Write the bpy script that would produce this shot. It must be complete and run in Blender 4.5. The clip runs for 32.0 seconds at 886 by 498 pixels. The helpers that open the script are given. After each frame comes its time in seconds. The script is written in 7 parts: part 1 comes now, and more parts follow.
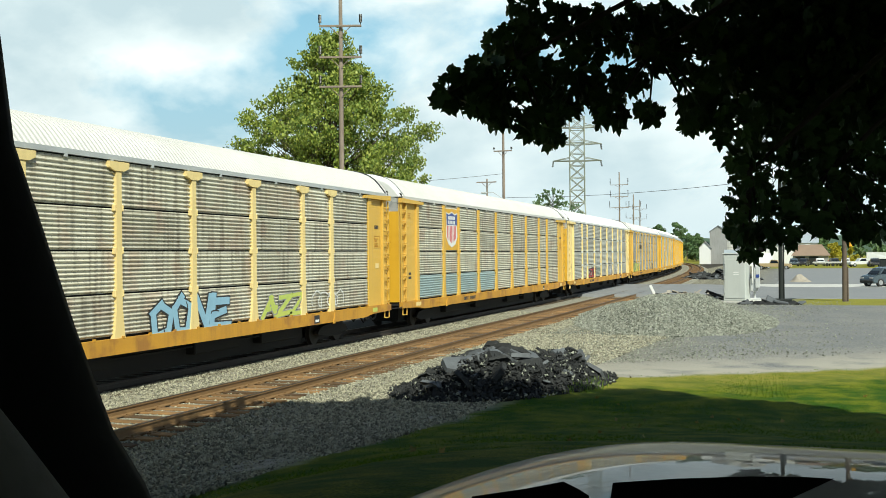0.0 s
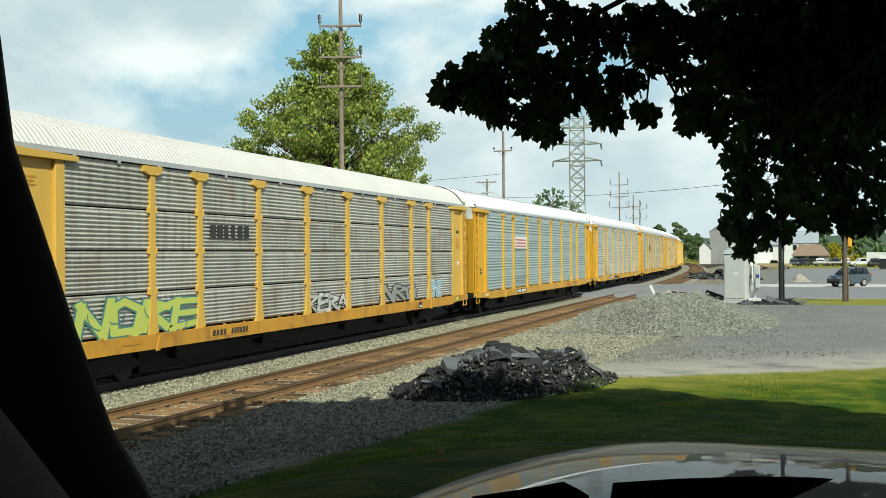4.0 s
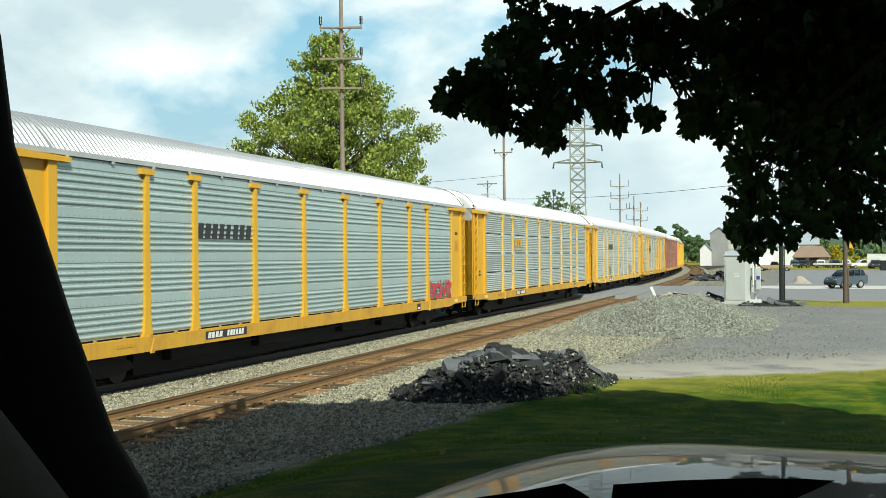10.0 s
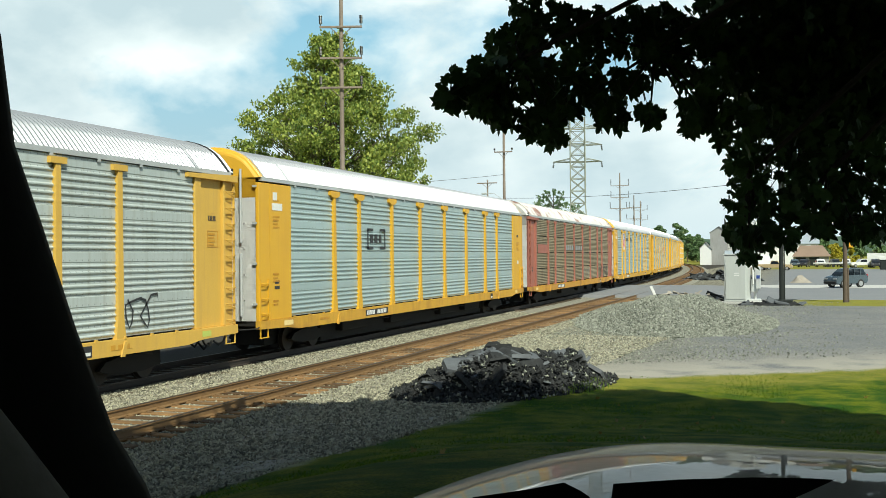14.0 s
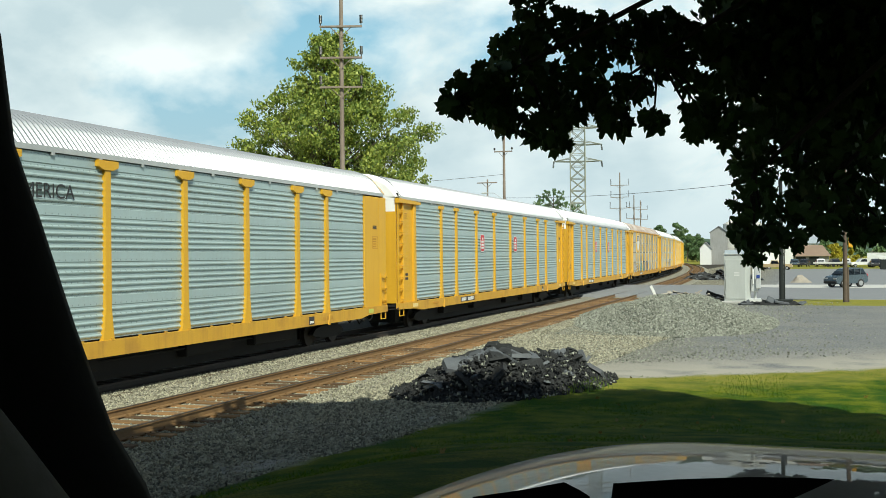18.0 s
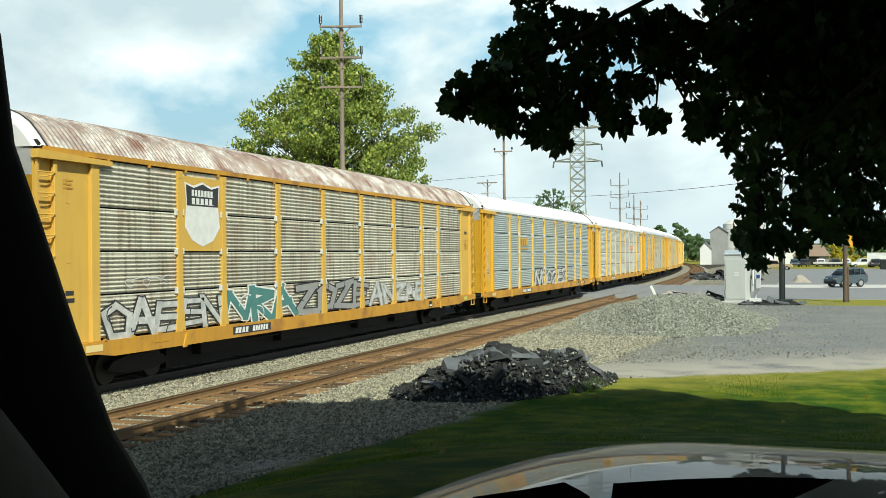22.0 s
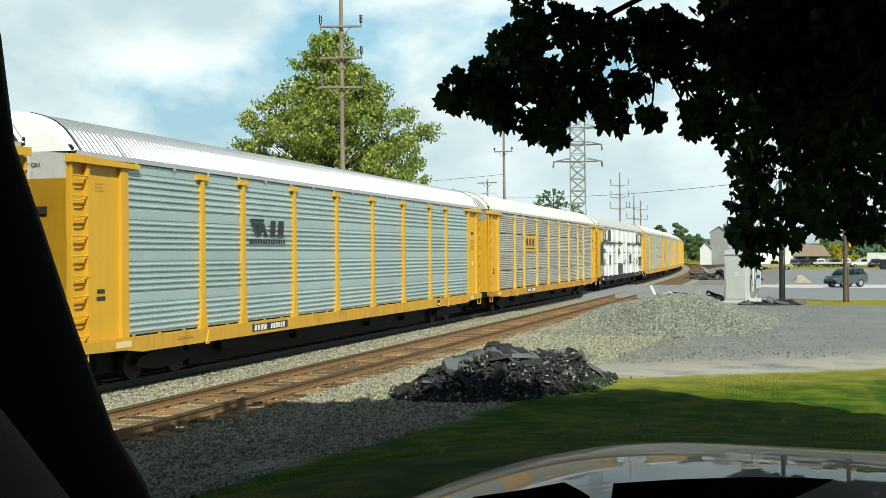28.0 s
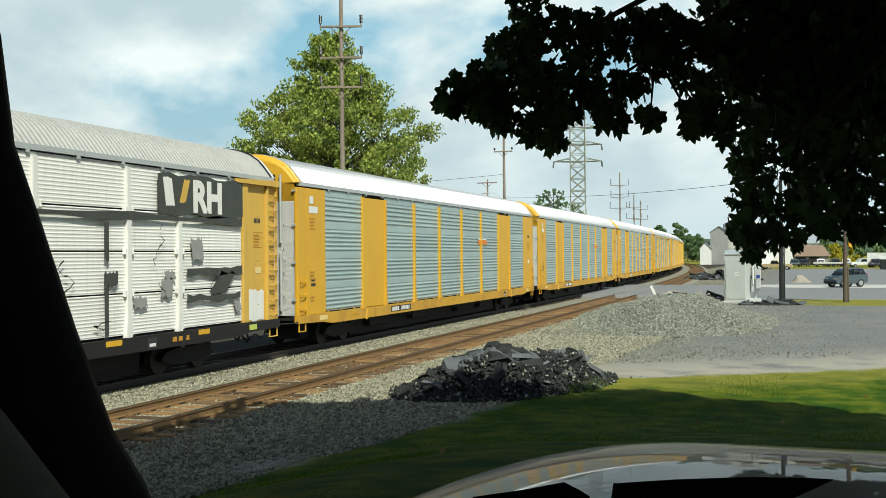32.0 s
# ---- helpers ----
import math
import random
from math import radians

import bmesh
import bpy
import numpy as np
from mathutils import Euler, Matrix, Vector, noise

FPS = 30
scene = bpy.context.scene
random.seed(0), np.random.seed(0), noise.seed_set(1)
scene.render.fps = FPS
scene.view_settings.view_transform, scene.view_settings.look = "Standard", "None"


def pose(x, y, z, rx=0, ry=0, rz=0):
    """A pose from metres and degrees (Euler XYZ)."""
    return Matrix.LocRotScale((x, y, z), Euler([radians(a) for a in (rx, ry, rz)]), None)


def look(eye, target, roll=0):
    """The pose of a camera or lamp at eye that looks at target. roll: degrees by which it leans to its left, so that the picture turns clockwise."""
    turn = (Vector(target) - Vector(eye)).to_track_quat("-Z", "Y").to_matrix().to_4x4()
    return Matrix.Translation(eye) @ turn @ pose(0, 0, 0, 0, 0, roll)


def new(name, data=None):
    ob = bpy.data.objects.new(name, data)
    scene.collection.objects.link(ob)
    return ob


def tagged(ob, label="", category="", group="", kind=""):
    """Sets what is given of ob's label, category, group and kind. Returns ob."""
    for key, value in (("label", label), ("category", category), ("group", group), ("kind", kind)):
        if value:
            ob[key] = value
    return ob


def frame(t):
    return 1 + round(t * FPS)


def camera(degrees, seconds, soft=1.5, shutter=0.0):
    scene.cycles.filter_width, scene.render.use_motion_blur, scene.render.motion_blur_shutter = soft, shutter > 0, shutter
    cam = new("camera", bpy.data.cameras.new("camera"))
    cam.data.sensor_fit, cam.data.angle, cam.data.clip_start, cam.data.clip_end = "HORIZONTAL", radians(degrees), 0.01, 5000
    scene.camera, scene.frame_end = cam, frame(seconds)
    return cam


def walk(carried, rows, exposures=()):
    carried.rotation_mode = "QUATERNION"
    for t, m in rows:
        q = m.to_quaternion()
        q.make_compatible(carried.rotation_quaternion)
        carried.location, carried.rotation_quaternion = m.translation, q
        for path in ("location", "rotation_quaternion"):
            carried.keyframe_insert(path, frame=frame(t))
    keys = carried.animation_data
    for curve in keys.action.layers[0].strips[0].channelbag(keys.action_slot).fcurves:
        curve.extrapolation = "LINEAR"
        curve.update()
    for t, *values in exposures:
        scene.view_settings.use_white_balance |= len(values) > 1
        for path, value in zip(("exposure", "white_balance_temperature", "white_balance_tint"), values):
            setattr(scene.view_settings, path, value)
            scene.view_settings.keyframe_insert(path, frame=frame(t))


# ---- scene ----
cam = camera(46.33, 32.0, soft=0.5)
EYE = (0.0, 0.0, 2.774)
RIGHT = Vector((0.94583, 0.32454, -0.00926))
UP = Vector((0.01095, -0.00337, 0.99993))
BACK = Vector((0.32449, -0.94587, -0.00675))


def held(dx, dy):
    """The camera's pose, nudged by small turns in degrees (right, up)."""
    m = Matrix((RIGHT, UP, BACK)).transposed().to_4x4()
    return Matrix.Translation(EYE) @ m @ pose(0, 0, 0, dy, -dx, 0)


# the film brightens and darkens a little as the cars go by
EXPOSURE = [(0, -0.13), (1, -0.11), (2, -0.21), (3, -0.25), (6, -0.31), (7, -0.25), (8, -0.17), (9, -0.13), (10, -0.11), (11, -0.11), (12, -0.11), (13, -0.16), (14, -0.16), (17, -0.25), (18, -0.24), (19, -0.20), (20, -0.19), (21, -0.17), (22, -0.12), (23, -0.14), (24, -0.16), (25, -0.16), (28, -0.16), (29, -0.16), (30, -0.16), (31, -0.21), (32, -0.31)]
walk(cam, [(0, held(0.03, -0.03)), (6, held(0.03, -0.03)), (9, held(0.03, -0.05)), (10, held(0, 0.06)),
           (13, held(0, 0.03)), (19, held(0, 0.0)), (26, held(0, 0)), (32, held(0, 0))],
     [(t, stops, 6250, -3) for t, stops in EXPOSURE])

# ---- light ----
SUN_TO = Vector((0.45, -0.53, 0.72)).normalized()
world = bpy.data.worlds.new("sky")
scene.world = world
world.use_nodes = True


def build_sky():
    nt = world.node_tree
    nt.nodes.clear()
    N, L = nt.nodes.new, nt.links.new
    out, bg = N("ShaderNodeOutputWorld"), N("ShaderNodeBackground")
    sky = N("ShaderNodeTexSky")
    sky.sky_type, sky.sun_disc = "NISHITA", False
    sky.sun_elevation = math.asin(SUN_TO.z)
    sky.sun_rotation = math.atan2(SUN_TO.x, SUN_TO.y)
    sky.air_density, sky.dust_density, sky.ozone_density = 1.0, 1.2, 1.5
    co = N("ShaderNodeTexCoord")
    sep = N("ShaderNodeSeparateXYZ")
    L(co.outputs["Generated"], sep.inputs[0])
    hz = N("ShaderNodeMath")
    hz.operation = "MULTIPLY_ADD"
    hz.inputs[1].default_value, hz.inputs[2].default_value = 1.0, 0.5
    L(sep.outputs["Z"], hz.inputs[0])
    flat = N("ShaderNodeCombineXYZ")
    for axis in "XY":
        d = N("ShaderNodeMath")
        d.operation = "DIVIDE"
        L(sep.outputs[axis], d.inputs[0])
        L(hz.outputs[0], d.inputs[1])
        L(d.outputs[0], flat.inputs[axis])
    mp = N("ShaderNodeMapping")
    mp.inputs["Location"].default_value = (3.1, 0.75, 0.4)
    L(flat.outputs[0], mp.inputs["Vector"])
    big = N("ShaderNodeTexNoise")
    big.inputs["Scale"].default_value, big.inputs["Detail"].default_value = 2.6, 8.0
    big.inputs["Roughness"].default_value, big.inputs["Distortion"].default_value = 0.52, 0.25
    L(mp.outputs[0], big.inputs["Vector"])
    cover = N("ShaderNodeValToRGB")
    cover.color_ramp.elements[0].position, cover.color_ramp.elements[1].position = 0.27, 0.38
    thin = N("ShaderNodeMath")
    thin.operation = "MULTIPLY_ADD"
    thin.inputs[1].default_value = -0.42
    high = N("ShaderNodeMapRange")
    high.inputs["From Min"].default_value, high.inputs["From Max"].default_value = 0.23, 0.50
    high.inputs["To Min"].default_value, high.inputs["To Max"].default_value = 0.0, 0.7
    L(sep.outputs["Z"], high.inputs["Value"])
    rise = N("ShaderNodeMath")
    L(sep.outputs["Z"], rise.inputs[0])
    L(high.outputs[0], rise.inputs[1])
    L(rise.outputs[0], thin.inputs[0])
    L(big.outputs["Fac"], thin.inputs[2])
    L(thin.outputs[0], cover.inputs["Fac"])
    shade = N("ShaderNodeTexNoise")
    shade.inputs["Scale"].default_value, shade.inputs["Detail"].default_value = 4.6, 6.0
    L(mp.outputs[0], shade.inputs["Vector"])
    grey = N("ShaderNodeValToRGB")
    grey.color_ramp.elements[0].position, grey.color_ramp.elements[1].position = 0.36, 0.62
    grey.color_ramp.elements[0].color = (7.1, 8.1, 8.8, 1)
    grey.color_ramp.elements[1].color = (11.8, 11.9, 12.0, 1)
    L(shade.outputs["Fac"], grey.inputs["Fac"])
    mix = N("ShaderNodeMix")
    mix.data_type = "RGBA"
    L(cover.outputs["Color"], mix.inputs["Factor"])
    veil = N("ShaderNodeMix")
    veil.data_type = "RGBA"
    low = N("ShaderNodeMapRange")
    low.inputs["From Min"].default_value, low.inputs["From Max"].default_value = 0.20, 0.42
    low.inputs["To Min"].default_value, low.inputs["To Max"].default_value = 1.0, 0.0
    L(sep.outputs["Z"], low.inputs["Value"])
    L(low.outputs[0], veil.inputs["Factor"])
    # pale haze low down, clear blue higher up
    haze = N("ShaderNodeValToRGB")
    haze.color_ramp.elements[0].position, haze.color_ramp.elements[1].position = 0.04, 0.22
    haze.color_ramp.elements[0].color, haze.color_ramp.elements[1].color = (5.9, 7.3, 8.0, 1), (4.0, 6.9, 9.0, 1)
    L(sep.outputs["Z"], haze.inputs["Fac"])
    L(haze.outputs["Color"], veil.inputs["B"])
    L(sky.outputs[0], veil.inputs["A"])
    L(veil.outputs["Result"], mix.inputs["A"])
    # the cloud banks grow duller towards the horizon
    bank, sink = N("ShaderNodeMix"), N("ShaderNodeMapRange")
    bank.data_type = "RGBA"
    sink.inputs["From Min"].default_value, sink.inputs["From Max"].default_value = 0.03, 0.16
    sink.inputs["To Min"].default_value, sink.inputs["To Max"].default_value = 0.7, 0.0
    L(sep.outputs["Z"], sink.inputs["Value"])
    L(sink.outputs[0], bank.inputs["Factor"])
    L(grey.outputs["Color"], bank.inputs["A"])
    bank.inputs["B"].default_value = (7.3, 8.3, 9.1, 1)
    L(bank.outputs["Result"], mix.inputs["B"])
    L(mix.outputs["Result"], bg.inputs["Color"])
    bg.inputs["Strength"].default_value = 0.102
    L(bg.outputs[0], out.inputs[0])


build_sky()
sun = new("sun", bpy.data.lights.new("sun", "SUN"))
sun.data.energy, sun.data.angle, sun.data.color = 6.8, radians(0.55), (1.0, 0.93, 0.82)
sun.matrix_world = look(SUN_TO * 60, (0, 0, 0))
scene.view_settings.exposure = 0.0


# ---- materials ----
def material(name, base, other=None, rough=0.6, metal=0.0, scale=3.0, fine=60.0, amount=0.5, bump=0.15,
             streak=0.0, streak_colour=(0.1, 0.05, 0.02), stain=0.0, stain_colour=(0.2, 0.08, 0.03), spread=0.0,
             rough_var=0.1, glossy=0.5, grain=0.35, grain_dark=0.7, dots=0.0, island=0.0):
    """A surface with a base colour that wanders towards another one, fine grain, and streaks or stains."""
    m = bpy.data.materials.new(name)
    m.use_nodes = True
    nt = m.node_tree
    N, L = nt.nodes.new, nt.links.new
    bsdf = nt.nodes["Principled BSDF"]
    co = N("ShaderNodeTexCoord")
    info = N("ShaderNodeObjectInfo")
    shift = N("ShaderNodeVectorMath")
    shift.operation = "MULTIPLY_ADD"
    comb = N("ShaderNodeCombineXYZ")
    for k in range(3):
        L(info.outputs["Random"], comb.inputs[k])
    shift.inputs[1].default_value = (37.0, 53.0, 71.0)
    L(comb.outputs[0], shift.inputs[0])
    L(co.outputs["Object"], shift.inputs[2])

    def noise_tex(sc, detail=5.0, vec=None):
        n = N("ShaderNodeTexNoise")
        n.inputs["Scale"].default_value, n.inputs["Detail"].default_value = sc, detail
        L(vec or shift.outputs[0], n.inputs["Vector"])
        return n.outputs["Fac"]

    def ramp(fac, lo, hi, amt=1.0):
        r = N("ShaderNodeMapRange")
        r.inputs["From Min"].default_value, r.inputs["From Max"].default_value = lo, hi
        r.inputs["To Max"].default_value = amt
        L(fac, r.inputs["Value"])
        return r.outputs[0]

    def mixed(fac, a, b, blend="MIX"):
        x = N("ShaderNodeMix")
        x.data_type, x.blend_type = "RGBA", blend
        L(fac, x.inputs["Factor"])
        for sock, v in (("A", a), ("B", b)):
            if isinstance(v, tuple):
                x.inputs[sock].default_value = (*v, 1)
            else:
                L(v, x.inputs[sock])
        return x.outputs["Result"]

    other = other or tuple(c * 0.75 for c in base)
    col = mixed(ramp(noise_tex(scale), 0.35, 0.65, amount), base, other)
    g = noise_tex(fine, 3.0)
    col = mixed(ramp(g, 0.3, 0.7, grain), col, tuple(c * grain_dark for c in base))
    if streak:
        mp = N("ShaderNodeMapping")
        mp.inputs["Scale"].default_value = (3.0, 3.0, 0.18)
        L(shift.outputs[0], mp.inputs["Vector"])
        col = mixed(ramp(noise_tex(2.6, 6.0, mp.outputs[0]), 0.48, 0.72, streak), col, streak_colour)
    if stain:
        col = mixed(ramp(noise_tex(1.3, 8.0), 0.52, 0.66, stain), col, stain_colour)
    if dots:
        mp = N("ShaderNodeMapping")
        mp.inputs["Scale"].default_value = (0.0, 5.2, 4.35)
        L(co.outputs["Object"], mp.inputs["Vector"])
        vo = N("ShaderNodeTexVoronoi")
        vo.inputs["Randomness"].default_value, vo.inputs["Scale"].default_value = 0.0, 1.0
        L(mp.outputs[0], vo.inputs["Vector"])
        col = mixed(ramp(vo.outputs["Distance"], 0.10, 0.05, dots), col, tuple(c * 0.25 for c in base))
    if island:
        geo = N("ShaderNodeNewGeometry")
        r = N("ShaderNodeMapRange")
        r.inputs["To Min"].default_value, r.inputs["To Max"].default_value = 1 - island, 1 + island
        L(geo.outputs["Random Per Island"], r.inputs["Value"])
        hsv = N("ShaderNodeHueSaturation")
        L(col, hsv.inputs["Color"])
        L(r.outputs[0], hsv.inputs["Value"])
        col = hsv.outputs["Color"]
    if spread:
        hsv = N("ShaderNodeHueSaturation")
        L(col, hsv.inputs["Color"])
        r = N("ShaderNodeMapRange")
        r.inputs["To Min"].default_value, r.inputs["To Max"].default_value = 1 - spread, 1 + spread
        L(info.outputs["Random"], r.inputs["Value"])
        L(r.outputs[0], hsv.inputs["Value"])
        col = hsv.outputs["Color"]
    L(col, bsdf.inputs["Base Color"])
    rr = N("ShaderNodeMapRange")
    rr.inputs["To Min"].default_value, rr.inputs["To Max"].default_value = max(0.02, rough - rough_var), min(1, rough + rough_var)
    L(g, rr.inputs["Value"])
    L(rr.outputs[0], bsdf.inputs["Roughness"])
    bsdf.inputs["Metallic"].default_value = metal
    bsdf.inputs["Specular IOR Level"].default_value = glossy
    if bump:
        b = N("ShaderNodeBump")
        b.inputs["Strength"].default_value, b.inputs["Distance"].default_value = bump, 0.02
        L(g, b.inputs["Height"])
        L(b.outputs[0], bsdf.inputs["Normal"])
    return m


M = {}
M["yellow"] = material("fresh_yellow_paint", (0.64, 0.36, 0.022), (0.57, 0.31, 0.02), 0.5, scale=0.8, bump=0.03, streak=0.14, streak_colour=(0.40, 0.2, 0.04), grain=0.15)
M["sill"] = material("grimy_yellow_sill_paint", (0.58, 0.33, 0.03), (0.50, 0.26, 0.03), 0.6, scale=0.9, bump=0.04, streak=0.25, streak_colour=(0.22, 0.11, 0.03), stain=0.35, stain_colour=(0.24, 0.11, 0.03))
M["yellow_old"] = material("faded_yellow_paint", (0.64, 0.40, 0.07), (0.56, 0.34, 0.06), 0.6, scale=0.9, bump=0.05, streak=0.18, streak_colour=(0.33, 0.2, 0.09))
M["yellow_mid"] = material("sun_bleached_yellow_paint", (0.70, 0.45, 0.085), (0.62, 0.38, 0.07), 0.55, scale=0.9, bump=0.04, streak=0.14, streak_colour=(0.38, 0.22, 0.07))
M["yellow_pale"] = material("bleached_yellow_paint", (0.78, 0.62, 0.28), (0.7, 0.52, 0.2), 0.65, scale=0.9, bump=0.05, streak=0.16, streak_colour=(0.38, 0.25, 0.12))
M["sill_old"] = material("stained_yellow_sill_paint", (0.56, 0.29, 0.025), (0.36, 0.17, 0.03), 0.65, scale=0.9, bump=0.05, streak=0.22, streak_colour=(0.16, 0.08, 0.03), stain=0.6)
M["silver"] = material("galvanised_steel_sheet", (0.42, 0.52, 0.52), (0.355, 0.45, 0.455), 0.40, 0.3, scale=0.7, bump=0.03, streak=0.25, streak_colour=(0.33, 0.36, 0.35), spread=0.05, dots=0.6)
M["grey"] = material("dull_steel_sheet", (0.50, 0.55, 0.53), (0.41, 0.46, 0.44), 0.5, 0.2, scale=0.7, bump=0.03, streak=0.4, streak_colour=(0.28, 0.27, 0.22), spread=0.06, dots=0.6)
M["weathered"] = material("weathered_steel_sheet", (0.58, 0.56, 0.46), (0.44, 0.41, 0.31), 0.65, 0.1, scale=0.8, bump=0.05, streak=0.75, streak_colour=(0.17, 0.14, 0.10), spread=0.1, dots=0.6, stain=0.25, stain_colour=(0.30, 0.11, 0.055))
M["stained"] = material("stained_olive_steel_sheet", (0.50, 0.50, 0.45), (0.40, 0.395, 0.34), 0.55, 0.15, scale=0.7, bump=0.04, streak=0.6, streak_colour=(0.22, 0.19, 0.14), spread=0.08, dots=0.6, stain=0.3, stain_colour=(0.28, 0.13, 0.07))
M["pale_sheet"] = material("chalky_pale_steel_sheet", (0.60, 0.62, 0.59), (0.52, 0.54, 0.51), 0.55, 0.1, scale=0.8, bump=0.04, streak=0.4, streak_colour=(0.36, 0.34, 0.27), spread=0.05, dots=0.5)
M["brown_sheet"] = material("rust_brown_steel_sheet", (0.29, 0.25, 0.165), (0.23, 0.195, 0.12), 0.75, 0.05, scale=0.8, bump=0.06, streak=0.6, streak_colour=(0.12, 0.07, 0.05), spread=0.1)
M["brown_post"] = material("oxide_red_paint", (0.36, 0.13, 0.09), (0.28, 0.1, 0.07), 0.65, scale=0.9, bump=0.05, streak=0.5, streak_colour=(0.16, 0.06, 0.04))
M["white_sheet"] = material("white_painted_steel_sheet", (0.78, 0.77, 0.73), (0.7, 0.69, 0.64), 0.6, scale=0.8, bump=0.04, streak=0.3, streak_colour=(0.5, 0.48, 0.43), spread=0.03)
M["roof_silver"] = material("galvanised_roof_sheet", (0.37, 0.38, 0.395), (0.31, 0.32, 0.335), 0.36, 0.4, scale=0.6, bump=0.0, spread=0.04, rough_var=0.03, grain=0.1)
M["roof_white"] = material("white_painted_roof", (0.64, 0.64, 0.625), (0.58, 0.58, 0.565), 0.55, scale=0.6, bump=0.03, streak=0.1, streak_colour=(0.6, 0.6, 0.56))
M["roof_dull"] = material("dull_white_roof", (0.52, 0.515, 0.49), (0.42, 0.415, 0.39), 0.6, scale=0.6, bump=0.04, streak=0.2, streak_colour=(0.4, 0.36, 0.3))
M["roof_grey"] = material("dirty_grey_roof", (0.37, 0.37, 0.355), (0.29, 0.285, 0.27), 0.6, scale=0.8, bump=0.04, streak=0.3, streak_colour=(0.2, 0.18, 0.15))
M["roof_rust"] = material("rusting_roof_sheet", (0.60, 0.57, 0.52), (0.20, 0.085, 0.04), 0.6, 0.1, scale=1.6, amount=0.9, bump=0.08, fine=9.0, grain=0.8, grain_dark=0.3, stain=0.9, stain_colour=(0.12, 0.045, 0.025))
M["roof_flake"] = material("flaking_white_roof", (0.58, 0.58, 0.56), (0.40, 0.38, 0.35), 0.6, 0.2, scale=1.4, amount=0.9, fine=9.0, grain=0.5, bump=0.06, stain=0.9, stain_colour=(0.17, 0.06, 0.035))
M["white"] = material("white_door_paint", (0.86, 0.86, 0.84), (0.8, 0.8, 0.77), 0.5, scale=0.9, bump=0.02, grain=0.1, streak=0.12, streak_colour=(0.5, 0.48, 0.44))
# black paint, deepened in colour to take in the shade beneath the cars
M["black"] = material("black_underframe_paint_and_shade", (0.007, 0.0065, 0.006), (0.013, 0.011, 0.009), 0.85, scale=2.0, bump=0.1)
# near-black colour standing in for the shade inside cars and openings
M["gap_shade"] = material("unlit_interior_black", (0.012, 0.011, 0.01), None, 0.9, scale=2.0, bump=0)
M["rail_grey"] = material("grey_roof_rail", (0.48, 0.50, 0.50), None, 0.5, 0.2, scale=1.5, bump=0.03)
# wheel steel darkened for the shade under the cars
M["wheel"] = material("worn_wheel_steel_in_shade", (0.030, 0.024, 0.019), None, 0.7, 0.2, scale=5)
M["ink"] = material("black_stencil_paint", (0.03, 0.03, 0.032), None, 0.6, scale=6, bump=0.02)
M["chalk"] = material("white_stencil_paint", (0.75, 0.75, 0.72), None, 0.6, scale=6, bump=0.02)
M["spray_white"] = material("worn_white_spray_paint", (0.60, 0.60, 0.57), (0.30, 0.31, 0.30), 0.6, scale=3.5, amount=0.9, bump=0.03, fine=14.0, grain=0.5)
M["red"] = material("red_sign_paint", (0.55, 0.035, 0.045), None, 0.5, scale=6, bump=0.02)
M["blue"] = material("blue_sign_paint", (0.03, 0.06, 0.25), None, 0.5, scale=6, bump=0.02)
M["sky_paint"] = material("pale_blue_spray_paint", (0.28, 0.47, 0.60), (0.2, 0.36, 0.5), 0.55, scale=4, bump=0.02)
M["green_paint"] = material("green_spray_paint", (0.08, 0.22, 0.2), (0.05, 0.15, 0.14), 0.55, scale=4, bump=0.02)
M["lime_paint"] = material("lime_spray_paint", (0.45, 0.55, 0.12), (0.6, 0.55, 0.1), 0.55, scale=4, bump=0.02)
M["orange_paint"] = material("orange_spray_paint", (0.7, 0.22, 0.04), None, 0.55, scale=4, bump=0.02)
M["green_dark"] = material("dark_green_grey_paint", (0.045, 0.05, 0.042), (0.07, 0.072, 0.06), 0.6, scale=3, bump=0.02)
M["grey_paint"] = material("grey_spray_paint", (0.3, 0.3, 0.29), (0.22, 0.22, 0.21), 0.55, scale=4, bump=0.02)
M["rail_steel"] = material("rusty_rail_steel", (0.19, 0.11, 0.042), (0.13, 0.072, 0.03), 0.7, 0.0, scale=4, bump=0.1)
# train track's rails and ties coloured dark for the train's shadow
M["rail_shade"] = material("shadowed_rail_steel", (0.028, 0.022, 0.018), (0.045, 0.032, 0.022), 0.7, scale=4, bump=0.1)
M["tie_shade"] = material("shadowed_buried_timber", (0.10, 0.075, 0.045), (0.05, 0.038, 0.025), 0.9, scale=2.5, fine=30, bump=0.5, spread=0.3)
M["rail_top"] = material("worn_rail_head", (0.075, 0.05, 0.035), (0.05, 0.036, 0.028), 0.5, 0.4, scale=5, bump=0.04)
M["tie"] = material("creosoted_timber", (0.2, 0.11, 0.04), (0.085, 0.056, 0.032), 0.85, scale=2.5, fine=30, bump=0.5, spread=0.6)
M["ballast"] = material("crushed_limestone_ballast", (0.34, 0.32, 0.245), (0.27, 0.25, 0.19), 0.9, scale=2.0, fine=24, bump=1.0, grain=1.0, grain_dark=0.3)
M["heap_stone"] = material("grey_crushed_gravel", (0.23, 0.237, 0.192), (0.148, 0.153, 0.124), 0.9, scale=6, fine=40, bump=0.4, island=0.45)
M["heap_bed"] = material("grey_gravel_bed", (0.20, 0.203, 0.175), (0.12, 0.123, 0.108), 0.95, scale=3, fine=18, bump=1.0)
M["stone"] = material("limestone_chips", (0.285, 0.27, 0.195), (0.18, 0.17, 0.12), 0.9, scale=9, fine=40, bump=0.4, island=0.68)
